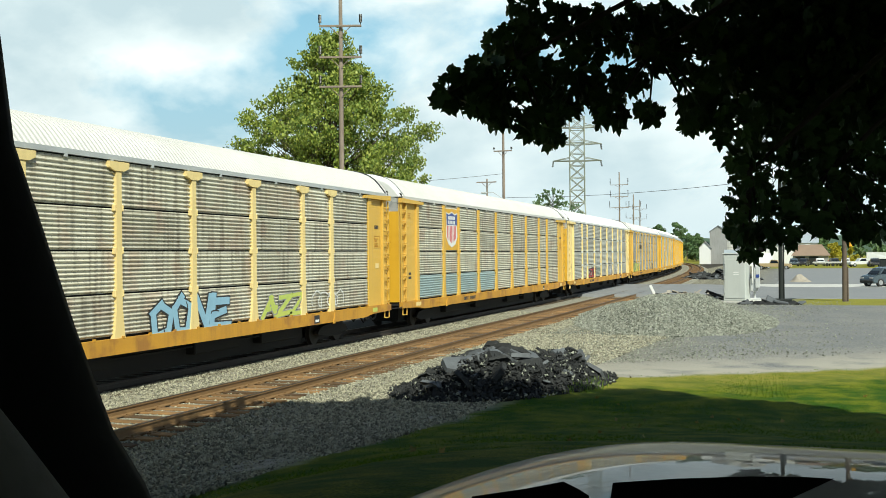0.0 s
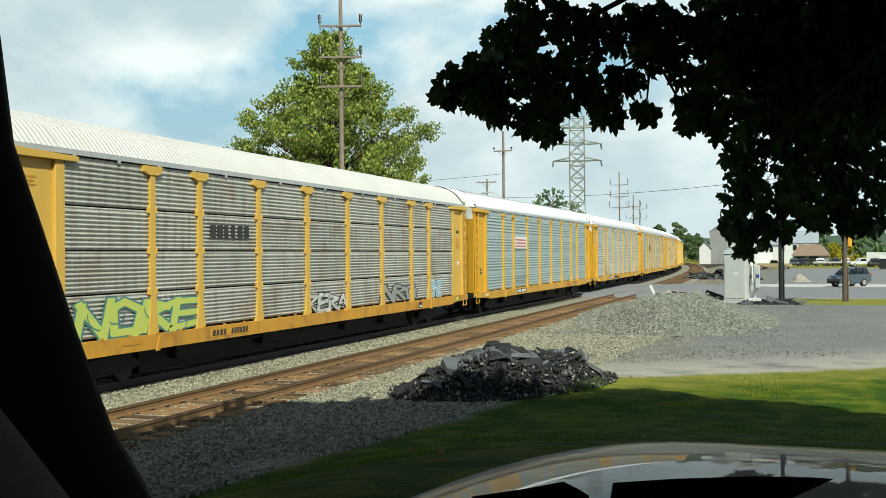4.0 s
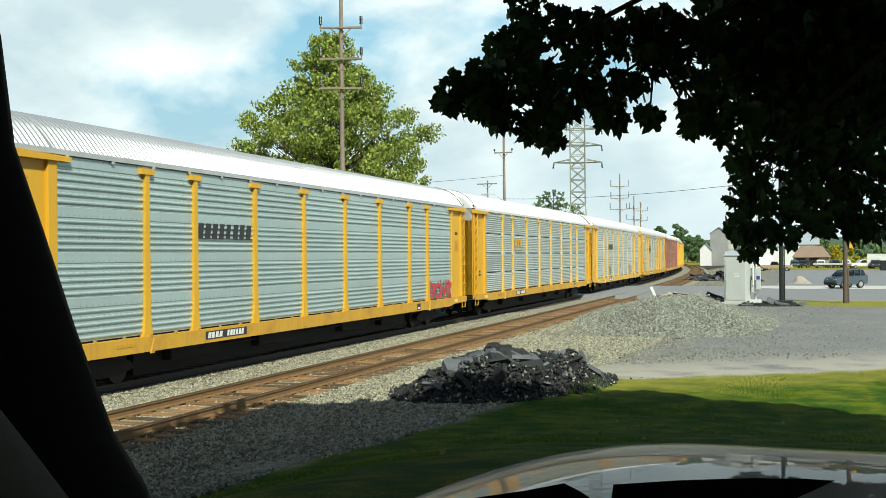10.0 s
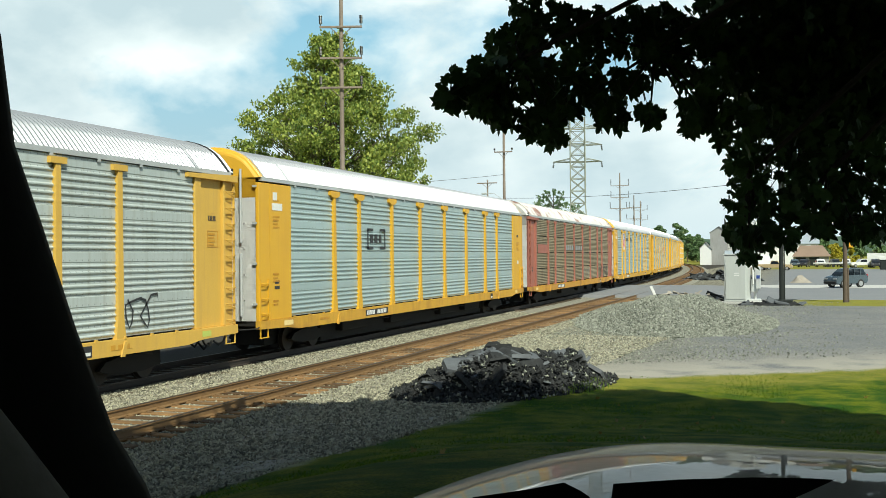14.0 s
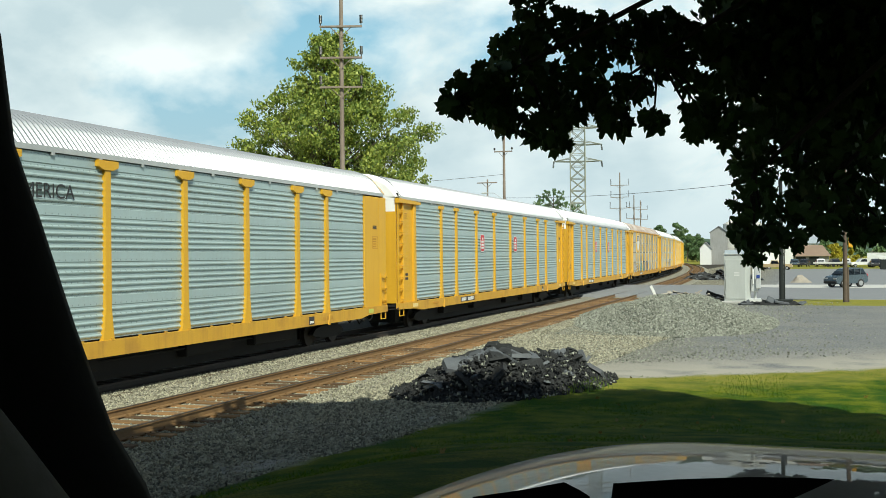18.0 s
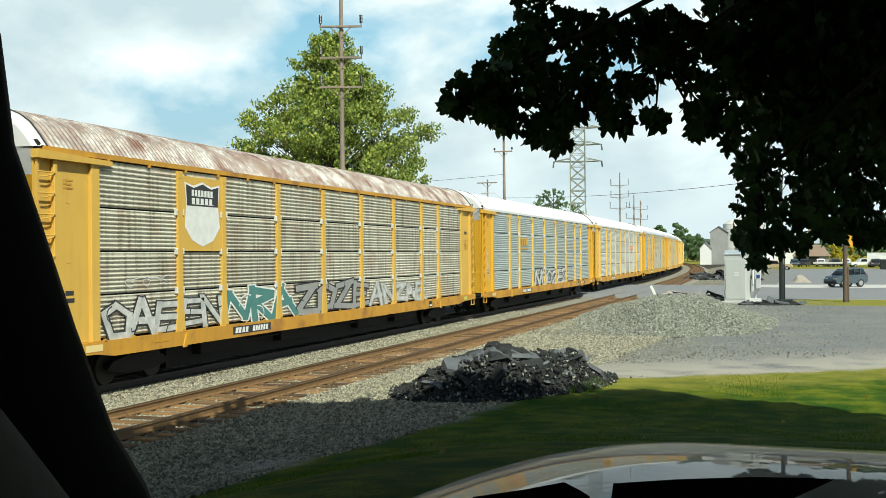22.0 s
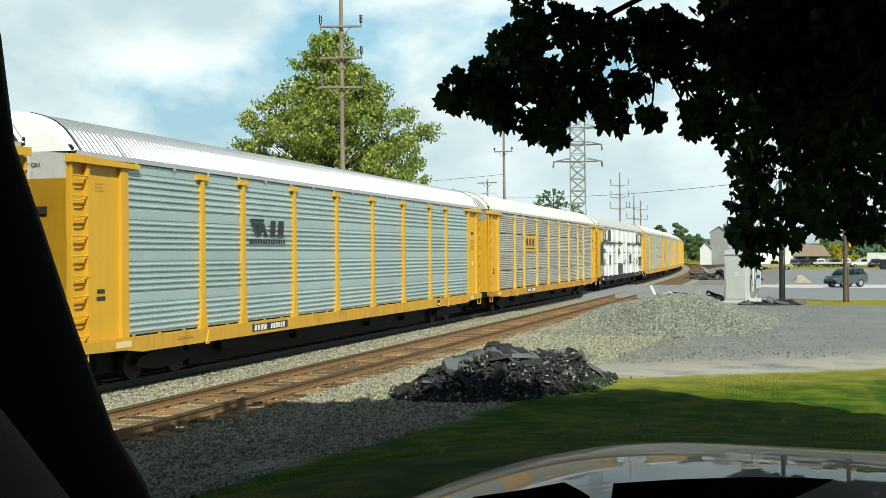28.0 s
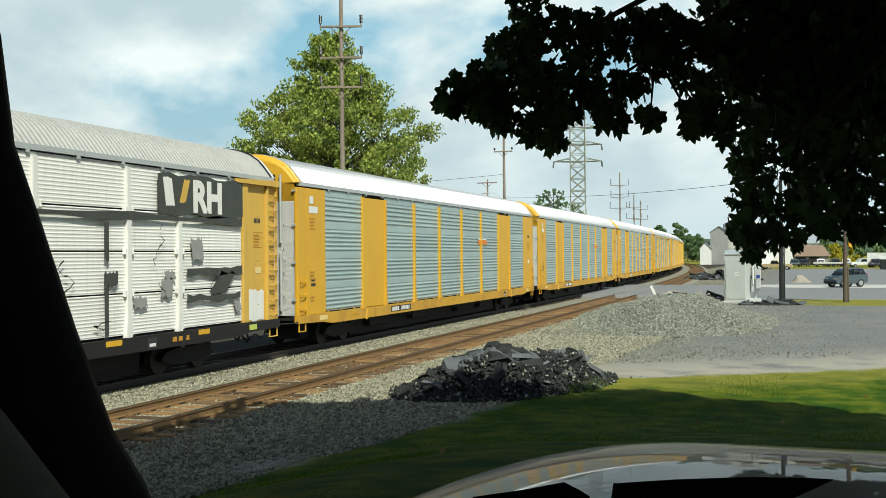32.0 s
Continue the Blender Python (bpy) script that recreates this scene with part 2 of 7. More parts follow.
M["asphalt"] = material("worn_asphalt", (0.19, 0.195, 0.20), (0.23, 0.23, 0.23), 0.85, scale=0.35, fine=25, bump=0.3)
M["rubble"] = material("broken_asphalt", (0.026, 0.027, 0.027), (0.06, 0.062, 0.062), 0.9, scale=2.5, fine=30, bump=0.8, spread=0.2, glossy=0.15)
M["slab"] = material("broken_asphalt_slab_top", (0.10, 0.108, 0.115), (0.045, 0.048, 0.053), 0.8, scale=3, fine=40, bump=0.4, spread=0.2)
M["bark"] = material("grey_brown_bark", (0.12, 0.09, 0.065), (0.06, 0.045, 0.035), 0.9, scale=4, fine=20, bump=0.8)
# shaded copy of the bark: boughs coloured darker than their trunk
M["bark_shade"] = material("shaded_maple_bark", (0.028, 0.023, 0.019), (0.016, 0.013, 0.011), 0.9, scale=4, fine=20, bump=0.8)
M["pole_wood"] = material("weathered_pole_timber", (0.26, 0.21, 0.165), (0.17, 0.13, 0.10), 0.85, scale=1.5, fine=25, bump=0.4, streak=0.5, streak_colour=(0.12, 0.09, 0.07))
M["steel_paint"] = material("grey_green_tower_paint", (0.33, 0.35, 0.29), (0.26, 0.27, 0.22), 0.6, 0.2, scale=1.5)
M["insulator"] = material("dark_glazed_porcelain", (0.03, 0.025, 0.025), None, 0.25, scale=5, bump=0)
M["concrete"] = material("pale_concrete", (0.50, 0.49, 0.46), (0.42, 0.41, 0.38), 0.85, scale=1.2, fine=40, bump=0.3)
M["car_black"] = material("black_trim_plastic", (0.004, 0.004, 0.004), None, 0.8, scale=5, bump=0.03, glossy=0.1)
M["trim_grey"] = material("grey_trim_cloth", (0.09, 0.085, 0.08), None, 0.9, scale=5, bump=0.1)


def leaf_material(name, a, b, rough=0.5, gloss=0.4, thin=0.22):
    m = bpy.data.materials.new(name)
    m.use_nodes = True
    nt = m.node_tree
    N, L = nt.nodes.new, nt.links.new
    bsdf = nt.nodes["Principled BSDF"]
    geo = N("ShaderNodeNewGeometry")
    r = N("ShaderNodeValToRGB")
    r.color_ramp.elements[0].color, r.color_ramp.elements[1].color = (*a, 1), (*b, 1)
    L(geo.outputs["Random Per Island"], r.inputs["Fac"])
    L(r.outputs["Color"], bsdf.inputs["Base Color"])
    bsdf.inputs["Roughness"].default_value = rough
    bsdf.inputs["Specular IOR Level"].default_value = gloss
    tr = N("ShaderNodeBsdfTranslucent")
    L(r.outputs["Color"], tr.inputs["Color"])
    mx = N("ShaderNodeMixShader")
    mx.inputs["Fac"].default_value = thin
    L(bsdf.outputs[0], mx.inputs[1])
    L(tr.outputs[0], mx.inputs[2])
    L(mx.outputs[0], nt.nodes["Material Output"].inputs["Surface"])
    return m


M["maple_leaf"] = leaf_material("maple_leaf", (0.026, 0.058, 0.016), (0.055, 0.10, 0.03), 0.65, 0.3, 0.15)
M["tree_leaf"] = leaf_material("sunlit_leaf", (0.10, 0.17, 0.033), (0.41, 0.45, 0.09), thin=0.33)
# distance haze put into the leaf colour: lighter and bluer
M["hazed_leaf"] = leaf_material("hazed_leaf", (0.085, 0.15, 0.06), (0.15, 0.22, 0.085))
M["bush_leaf"] = leaf_material("yellow_bush_leaf", (0.30, 0.27, 0.02), (0.42, 0.36, 0.03))
M["fallen_leaf"] = leaf_material("fallen_leaf", (0.16, 0.13, 0.03), (0.26, 0.2, 0.05))
M["tuft_blade"] = leaf_material("tuft_blade", (0.09, 0.17, 0.015), (0.19, 0.27, 0.03))
M["grass_blade"] = leaf_material("grass_blade", (0.045, 0.12, 0.008), (0.14, 0.20, 0.015), gloss=0.12, thin=0.5)


def ground_material():
    """Lawn, gravel lot and far fields on the one ground sheet, told apart by place."""
    m = bpy.data.materials.new("lawn_and_gravel")
    m.use_nodes = True
    nt = m.node_tree
    N, L = nt.nodes.new, nt.links.new
    bsdf = nt.nodes["Principled BSDF"]
    co = N("ShaderNodeTexCoord")

    def nz(scale, detail=6.0):
        n = N("ShaderNodeTexNoise")
        n.inputs["Scale"].default_value, n.inputs["Detail"].default_value = scale, detail
        L(co.outputs["Object"], n.inputs["Vector"])
        return n.outputs["Fac"]

    def math_node(op, a, b=0.0, c=0.0):
        n = N("ShaderNodeMath")
        n.operation = op
        for k, v in enumerate((a, b, c)):
            if isinstance(v, float):
                n.inputs[k].default_value = v
            else:
                L(v, n.inputs[k])
        return n.outputs[0]

    def step(v, lo, hi):
        n = N("ShaderNodeMapRange")
        n.inputs["From Min"].default_value, n.inputs["From Max"].default_value = lo, hi
        L(v, n.inputs["Value"])
        return n.outputs[0]

    def mix(f, a, b):
        x = N("ShaderNodeMix")
        x.data_type = "RGBA"
        L(f, x.inputs["Factor"])
        for sock, v in (("A", a), ("B", b)):
            if isinstance(v, tuple):
                x.inputs[sock].default_value = (*v, 1)
            else:
                L(v, x.inputs[sock])
        return x.outputs["Result"]

    sep = N("ShaderNodeSeparateXYZ")
    L(co.outputs["Object"], sep.inputs[0])
    x, y = sep.outputs["X"], sep.outputs["Y"]
    wob = math_node("MULTIPLY_ADD", nz(0.9), 3.0, -1.5)
    fine_wob = math_node("MULTIPLY_ADD", nz(5.0), 1.2, -0.6)
    wob = math_node("ADD", wob, fine_wob)
    # the lawn ends at a line across in front and along the ballast
    front = math_node("SUBTRACT", math_node("MULTIPLY_ADD", x, 0.62, 28.3), y)
    front = math_node("ADD", front, math_node("MULTIPLY", wob, 0.5))
    side = math_node("ADD", math_node("MULTIPLY_ADD", y, -0.10, 0.0), math_node("ADD", x, 8.1))
    side = math_node("ADD", side, math_node("MULTIPLY", wob, 0.45))
    lawn = math_node("MULTIPLY", step(front, -0.25, 0.35), step(side, -0.3, 0.4))
    verge = math_node("MULTIPLY", step(math_node("ADD", y, math_node("MULTIPLY", wob, 0.8)), 63.2, 64.2), step(math_node("ADD", x, wob), -1.2, 0.4))
    far = math_node("MAXIMUM", math_node("MULTIPLY", step(y, 204.0, 208.0), step(x, -8.0, -4.0)), step(y, 330.0, 345.0))
    behind = step(x, -24.0, -27.0)
    green = math_node("MAXIMUM", math_node("MAXIMUM", lawn, far), math_node("MAXIMUM", verge, behind))
    grass = mix(step(nz(1.6), 0.4, 0.62), (0.032, 0.085, 0.007), (0.16, 0.18, 0.012))
    grass = mix(step(nz(45.0, 3.0), 0.4, 0.7), grass, (0.02, 0.042, 0.006))
    dry = step(math_node("ADD", front, math_node("MULTIPLY", wob, 1.6)), 4.0, 0.5)
    grass = mix(math_node("MULTIPLY", dry, 0.65), grass, (0.27, 0.24, 0.05))
    gravel = mix(step(nz(0.35), 0.4, 0.6), (0.235, 0.235, 0.225), (0.19, 0.195, 0.20))
    gravel = mix(step(nz(16.0, 5.0), 0.42, 0.68), gravel, (0.11, 0.11, 0.10))
    rocky = mix(step(nz(26.0, 4.0), 0.42, 0.58), (0.31, 0.29, 0.215), (0.07, 0.068, 0.055))
    by_track = step(math_node("ADD", x, math_node("MULTIPLY", wob, 0.6)), -2.4, -6.4)
    gravel = mix(by_track, gravel, rocky)
    dust = math_node("MULTIPLY", step(front, -6.0, -1.5), step(nz(0.8), 0.28, 0.5))
    gravel = mix(dust, gravel, (0.33, 0.31, 0.26))
    # dark strip past the train, coloured for the shade seen beneath the cars
    gravel = mix(step(x, -16.6, -17.4), gravel, (0.055, 0.05, 0.042))
    col = mix(green, gravel, grass)
    L(col, bsdf.inputs["Base Color"])
    bsdf.inputs["Roughness"].default_value = 0.95
    bsdf.inputs["Specular IOR Level"].default_value = 0.06
    b = N("ShaderNodeBump")
    b.inputs["Strength"].default_value, b.inputs["Distance"].default_value = 0.6, 0.03
    L(nz(28.0, 4.0), b.inputs["Height"])
    L(b.outputs[0], bsdf.inputs["Normal"])
    return m


M["ground"] = ground_material()


# ---- mesh helpers ----
def part(name, bm, mat, parent=None, label="", m=None):
    """Links a bmesh (or a ready mesh) as one object under a thing or a part."""
    if isinstance(bm, bmesh.types.BMesh):
        me = bpy.data.meshes.new(name)
        bm.to_mesh(me)
        bm.free()
        me.materials.append(mat)
        ob = new(name, me)
    else:
        ob = new(name, bm)
        if not bm.materials:
            bm.materials.append(mat)
        if bm.materials[0] != mat:
            ob.material_slots[0].link = "OBJECT"
            ob.material_slots[0].material = mat
    if parent is not None:
        ob.parent = parent
    if m is not None:
        ob.matrix_basis = m
    if label:
        ob["label"] = label
    return ob


def mesh_of(name, verts, faces, smooth=False):
    me = bpy.data.meshes.new(name)
    me.from_pydata([tuple(v) for v in verts], [], [tuple(f) for f in faces])
    if smooth:
        me.polygons.foreach_set("use_smooth", [True] * len(me.polygons))
    me.update()
    return me


def to_mesh(name, bm):
    me = bpy.data.meshes.new(name)
    bm.to_mesh(me)
    bm.free()
    return me


def add_box(bm, lo, hi, bevel=0.0):
    c = [(a + b) / 2 for a, b in zip(lo, hi)]
    s = [b - a for a, b in zip(lo, hi)]
    r = bmesh.ops.create_cube(bm, size=1.0, matrix=Matrix.Translation(c) @ Matrix.Diagonal((*s, 1)))
    if bevel:
        es = {e for v in r["verts"] for e in v.link_edges}
        bmesh.ops.bevel(bm, geom=list(es), offset=bevel, segments=1, affect="EDGES", profile=0.5)
    return r["verts"]


def box(lo, hi, bevel=0.0):
    bm = bmesh.new()
    add_box(bm, lo, hi, bevel)
    return bm


def add_tube(bm, a, b, r0, r1=None, seg=8):
    a, b = Vector(a), Vector(b)
    d = b - a
    rot = d.to_track_quat("Z", "Y").to_matrix().to_4x4()
    return bmesh.ops.create_cone(bm, cap_ends=True, segments=seg, radius1=r0, radius2=r0 if r1 is None else r1, depth=d.length,
                                 matrix=Matrix.Translation((a + b) / 2) @ rot)["verts"]


def add_prism(bm, outline, x0, x1):
    """Outline of (y, z) pairs, extruded from x0 to x1."""
    lo = [bm.verts.new((x0, y, z)) for y, z in outline]
    hi = [bm.verts.new((x1, y, z)) for y, z in outline]
    n = len(outline)
    bm.faces.new(lo[::-1])
    bm.faces.new(hi)
    for i in range(n):
        bm.faces.new((lo[i], lo[(i + 1) % n], hi[(i + 1) % n], hi[i]))


def prism(outline, x0, x1):
    bm = bmesh.new()
    add_prism(bm, outline, x0, x1)
    bmesh.ops.recalc_face_normals(bm, faces=bm.faces)
    return bm


def thing(name, label, category, m=None, group="", kind=""):
    ob = new(name)
    if m is not None:
        ob.matrix_basis = m
    return tagged(ob, label, category, group, kind)


# ---- ground ----
BASE = -0.30


def smooth(t):
    t = min(1.0, max(0.0, t))
    return t * t * (3 - 2 * t)


def height(x, y):
    r = math.hypot(x - 1.5, y + 0.5)
    return BASE + 1.70 * smooth(1 - (r - 4.5) / 17.0) * smooth((x + 9.5) / 6.5)


def steps(*spans):
    out = []
    for a, b, d in spans:
        n = max(1, round((b - a) / d))
        out += [a + (b - a) * i / n for i in range(n)]
    return out + [spans[-1][1]]


def build_ground():
    xs = steps((-3000, -300, 300), (-300, -60, 30), (-60, -12, 6), (-12, 14, 0.5), (14, 60, 4), (60, 300, 30), (300, 3000, 300))
    ys = steps((-3000, -300, 300), (-300, -40, 26), (-40, -10, 3), (-10, 34, 0.5), (34, 110, 4), (110, 500, 30), (500, 3500, 300))
    verts = []
    for y in ys:
        for x in xs:
            z = height(x, y)
            near = abs(x) < 14 and -10 < y < 60
            if near:
                z += 0.05 * noise.noise((x * 0.5, y * 0.5, 0)) + 0.02 * noise.noise((x * 1.7, y * 1.7, 3))
            verts.append((x, y, z))
    n = len(xs)
    faces = [(j * n + i, j * n + i + 1, (j + 1) * n + i + 1, (j + 1) * n + i) for j in range(len(ys) - 1) for i in range(n - 1)]
    g = part("ground", mesh_of("ground", verts, faces, True), M["ground"])
    tagged(g, "mown lawn running down to a grey gravel lot", "ground", kind="structure")


build_ground()

# ---- railway ----
TRAIN_X, NEAR_X = -15.30, -11.233
CURVE_Y, CENTRE_X = 50.0, -10.48 - 1650.0


def along(s, x0):
    """The point of a track (its lateral place x0) at length s, with its heading; straight, then a wide curve."""
    if s <= CURVE_Y:
        return Vector((x0, s, 0)), 0.0
    r = x0 - CENTRE_X
    a = (s - CURVE_Y) / r
    return Vector((CENTRE_X + r * math.cos(a), CURVE_Y + r * math.sin(a), 0)), a


def on_track(s, x0):
    p, a = along(s, x0)
    return Matrix.Translation(p) @ Matrix.Rotation(a, 4, "Z")


def sweep(name, outline, x0, stations, closed=True):
    """Sweeps an outline of (x, z) pairs along a track."""
    verts, faces, n = [], [], len(outline)
    for s in stations:
        m = on_track(s, x0)
        verts += [m @ Vector((x, 0, z)) for x, z in outline]
    for j in range(len(stations) - 1):
        for i in range(n if closed else n - 1):
            k = (i + 1) % n
            faces.append((j * n + i, j * n + k, (j + 1) * n + k, (j + 1) * n + i))
    return mesh_of(name, verts, faces)


RAIL_S = steps((-700, 50, 75), (50, 900, 10))


def build_track(x0, title, near):
    t = thing("railway_track", title, "railway track", kind="structure")
    side = 3.2
    bed = [(-side, -0.75), (-2.0, -0.27), (-1.45, -0.21), (-1.1, -0.206), (1.1, -0.206), (1.4, -0.212), (1.9, -0.255), (side, -0.75)]
    bed_s = steps((-700, 0, 70), (0, 70, 1), (70, 900, 10))
    verts, faces = [], []
    for s in bed_s:
        m = on_track(s, x0)
        for x, z in bed:
            k = 0.025 if 0 < s < 70 else 0.0
            verts.append(m @ Vector((x, 0, z + k * noise.noise((x * 3, s * 2.3, x0)))))
    n = len(bed)
    for j in range(len(bed_s) - 1):
        for i in range(n - 1):
            faces.append((j * n + i, j * n + i + 1, (j + 1) * n + i + 1, (j + 1) * n + i))
    part("ballast_bed", mesh_of("ballast_bed", verts, faces), M["ballast"], t)
    web = [(-0.07, -0.17), (0.07, -0.17), (0.07, -0.155), (0.012, -0.135), (0.012, -0.045), (0.036, -0.035), (0.036, -0.012),
           (-0.036, -0.012), (-0.036, -0.035), (-0.012, -0.045), (-0.012, -0.135), (-0.07, -0.155)]
    head = [(-0.036, -0.0119), (0.036, -0.0119), (0.034, -0.003), (0.024, 0), (-0.024, 0), (-0.034, -0.003)]
    for off in (-0.7525, 0.7525):
        r = part("rail", sweep("rail", [(x + off, z) for x, z in web], x0, RAIL_S), M["rail_steel" if near else "rail_shade"], t, "rust-brown rail" if near else "rail coloured dark for the shadow under the train")
        part("rail_head", sweep("rail_head", [(x + off, z) for x, z in head], x0, RAIL_S), M["rail_top"], r)
    bm = bmesh.new()
    add_box(bm, (-1.30, -0.115, -0.36), (1.30, 0.115, -0.165), 0.012)
    me = to_mesh("tie", bm)
    bm = bmesh.new()
    for off in (-0.7525, 0.7525):
        add_box(bm, (off - 0.17, -0.1, -0.168), (off + 0.17, 0.1, -0.152))
        for dx in (-0.11, 0.11):
            add_box(bm, (off + dx - 0.014, -0.06, -0.155), (off + dx + 0.014, -0.03, -0.125))
    plate = to_mesh("tie_plates", bm)
    rng = random.Random(5 if near else 6)
    lo, hi = (9.0, 68.0) if near else (9.0, 60.0)
    s, rest = -30.0, bmesh.new()
    while s < 300:
        jit = pose(rng.uniform(-0.05, 0.05), rng.uniform(-0.03, 0.03), rng.uniform(-0.012, 0.004), 0, rng.uniform(-0.4, 0.4), rng.uniform(-1.5, 1.5))
        m = on_track(s, x0) @ jit
        if lo < s < hi:
            o = part("tie", me, M["tie" if near else "tie_shade"], t, m=m if near else m @ pose(0, 0, -0.022))
            if near:
                part("tie_plate", plate, M["rail_steel"], o)
        elif not 70 < s < 100:
            add_moved_box(rest, m, (-1.30, -0.115, -0.36), (1.30, 0.115, -0.165))
        s += 0.505
    tagged(part("far_ties", rest, M["tie" if near else "tie_shade"], t), kind="stuff")


def add_moved_box(bm, m, lo, hi):
    vs = [bm.verts.new(m @ Vector((x, y, z))) for z in (lo[2], hi[2]) for y in (lo[1], hi[1]) for x in (lo[0], hi[0])]
    for f in ((0, 2, 3, 1), (4, 5, 7, 6), (0, 1, 5, 4), (2, 6, 7, 3), (0, 4, 6, 2), (1, 3, 7, 5)):
        bm.faces.new([vs[i] for i in f])


build_track(NEAR_X, "empty rusty railway track on timber ties and pale ballast", True)
build_track(TRAIN_X, "railway track under the passing freight train", False)

# ---- the freight train ----
LENGTH, PITCH = 28.30, 29.50
HALF = LENGTH / 2
BAYS = [2.93, 1.97, 2.93, 2.93, 2.93, 2.93, 2.93, 1.97, 2.93]
END = (LENGTH - sum(BAYS)) / 2
EDGES = [-HALF + END]
for b in BAYS:
    EDGES.append(EDGES[-1] + b)
Z_SILL, Z_DECK, Z_TOP, Z_EAVE, Z_PEAK = 0.72, 1.06, 4.78, 4.97, 5.79
X_SHEET, X_POST, X_SILL = 1.44, 1.525, 1.545
MESHES = {}


def cached(key, build):
    if key not in MESHES:
        MESHES[key] = build()
    return MESHES[key]


def sheet_profile(z0, z1, ridges, flat):
    """A sheet's section as (out, z): ridges of pressed steel, then a plain band with its lap."""
    out, h = [(0.0, z0)], z1 - z0
    pitch, amp = (h - flat) / ridges, 0.032 if ridges < 6 else (0.033 if ridges < 10 else 0.007)
    z = z0
    for i in range(ridges):
        out += [(0.0, z + pitch * 0.22), (amp * 0.92, z + pitch * 0.44), (amp, z + pitch * 0.60), (0.0, z + pitch * 0.82)]
        z += pitch
    out += [(0.0, z + 0.01), (0.012, z + 0.03), (0.012, z1 - 0.012), (0.0, z1)]
    return out


def sheet_mesh(width, rows, gap):
    def build():
        verts, faces = [], []
        if len(rows) > 1:
            prof = [p for z0, z1, ridges, flat in rows for p in sheet_profile(z0, z1, ridges, flat)]
            verts = [(x, y, z) for y in (-width / 2, width / 2) for x, z in prof]
            n = len(prof)
            return mesh_of("side_sheet", verts, [(i, n + i, n + i + 1, i + 1) for i in range(n - 1)])
        for z0, z1, ridges, flat in rows:
            prof = sheet_profile(z0 + gap, z1 - gap, ridges, flat)
            k = len(verts)
            for y in (-width / 2, width / 2):
                verts.extend((x, y, z) for x, z in prof)
            verts.extend((-0.03, y, z) for y in (-width / 2, width / 2) for z in (prof[0][1], prof[-1][1]))
            n = len(prof)
            faces.extend((k + i, k + n + i, k + n + i + 1, k + i + 1) for i in range(n - 1))
            b = k + 2 * n
            faces.extend([(k, b, b + 2, k + n), (k + n - 1, k + 2 * n - 1, b + 3, b + 1)])
        return mesh_of("side_sheet", verts, faces)
    return cached(("sheet", round(width, 3), tuple(rows), gap), build)


ROWS_NEW = [(1.10, 2.02, 5, 0.24), (2.02, 2.94, 5, 0.24), (2.94, 3.86, 5, 0.24), (3.86, 4.87, 5, 0.24)]
ROWS_OLD = [(1.10, 2.02, 9, 0.06), (2.02, 2.94, 9, 0.06), (2.94, 3.86, 9, 0.06), (3.86, 4.87, 9, 0.08)]


def post_mesh(kind):
    def build():
        bm = bmesh.new()
        d0, d1 = X_SHEET - 0.02, X_POST
        if kind == "slender":
            add_prism(bm, [(-0.17, Z_DECK), (0.17, Z_DECK), (0.10, 1.55), (0.075, Z_TOP - 0.1), (-0.075, Z_TOP - 0.1), (-0.10, 1.55)], d0, d1)
            add_prism(bm, [(-0.24, Z_TOP - 0.1), (0.24, Z_TOP - 0.1), (0.24, Z_TOP + 0.03), (-0.24, Z_TOP + 0.03)], d0, d1 + 0.02)
        elif kind in ("flared", "plain"):
            o = [(-0.19, Z_DECK), (0.19, Z_DECK), (0.17, Z_DECK + 0.12), (0.10, 1.72), (0.088, Z_TOP - 0.12), (-0.088, Z_TOP - 0.12), (-0.10, 1.72), (-0.17, Z_DECK + 0.12)]
            add_prism(bm, o, d0, d1)
            c = [(-0.34, Z_TOP - 0.06), (-0.16, Z_TOP - 0.13), (0.16, Z_TOP - 0.13), (0.34, Z_TOP - 0.06), (0.34, Z_TOP + 0.07), (-0.34, Z_TOP + 0.07)]
            add_prism(bm, c, d0, d1 + 0.02) if kind == "flared" else add_prism(bm, [(-0.088, Z_TOP - 0.12), (0.088, Z_TOP - 0.12), (0.1, Z_TOP + 0.05), (-0.1, Z_TOP + 0.05)], d0, d1 + 0.008)
        else:
            add_prism(bm, [(-0.13, Z_DECK), (0.13, Z_DECK), (0.075, Z_DECK + 0.5), (0.07, Z_TOP), (-0.07, Z_TOP), (-0.075, Z_DECK + 0.5)], d0, d1)
        bmesh.ops.recalc_face_normals(bm, faces=bm.faces)
        return to_mesh("post", bm)
    return cached(("post", kind), build)


def clip_mesh():
    def build():
        bm = bmesh.new()
        add_box(bm, (X_SHEET, -0.025, -0.075), (X_POST + 0.004, 0.025, 0.075), 0.012)
        return to_mesh("clip", bm)
    return cached("clip", build)


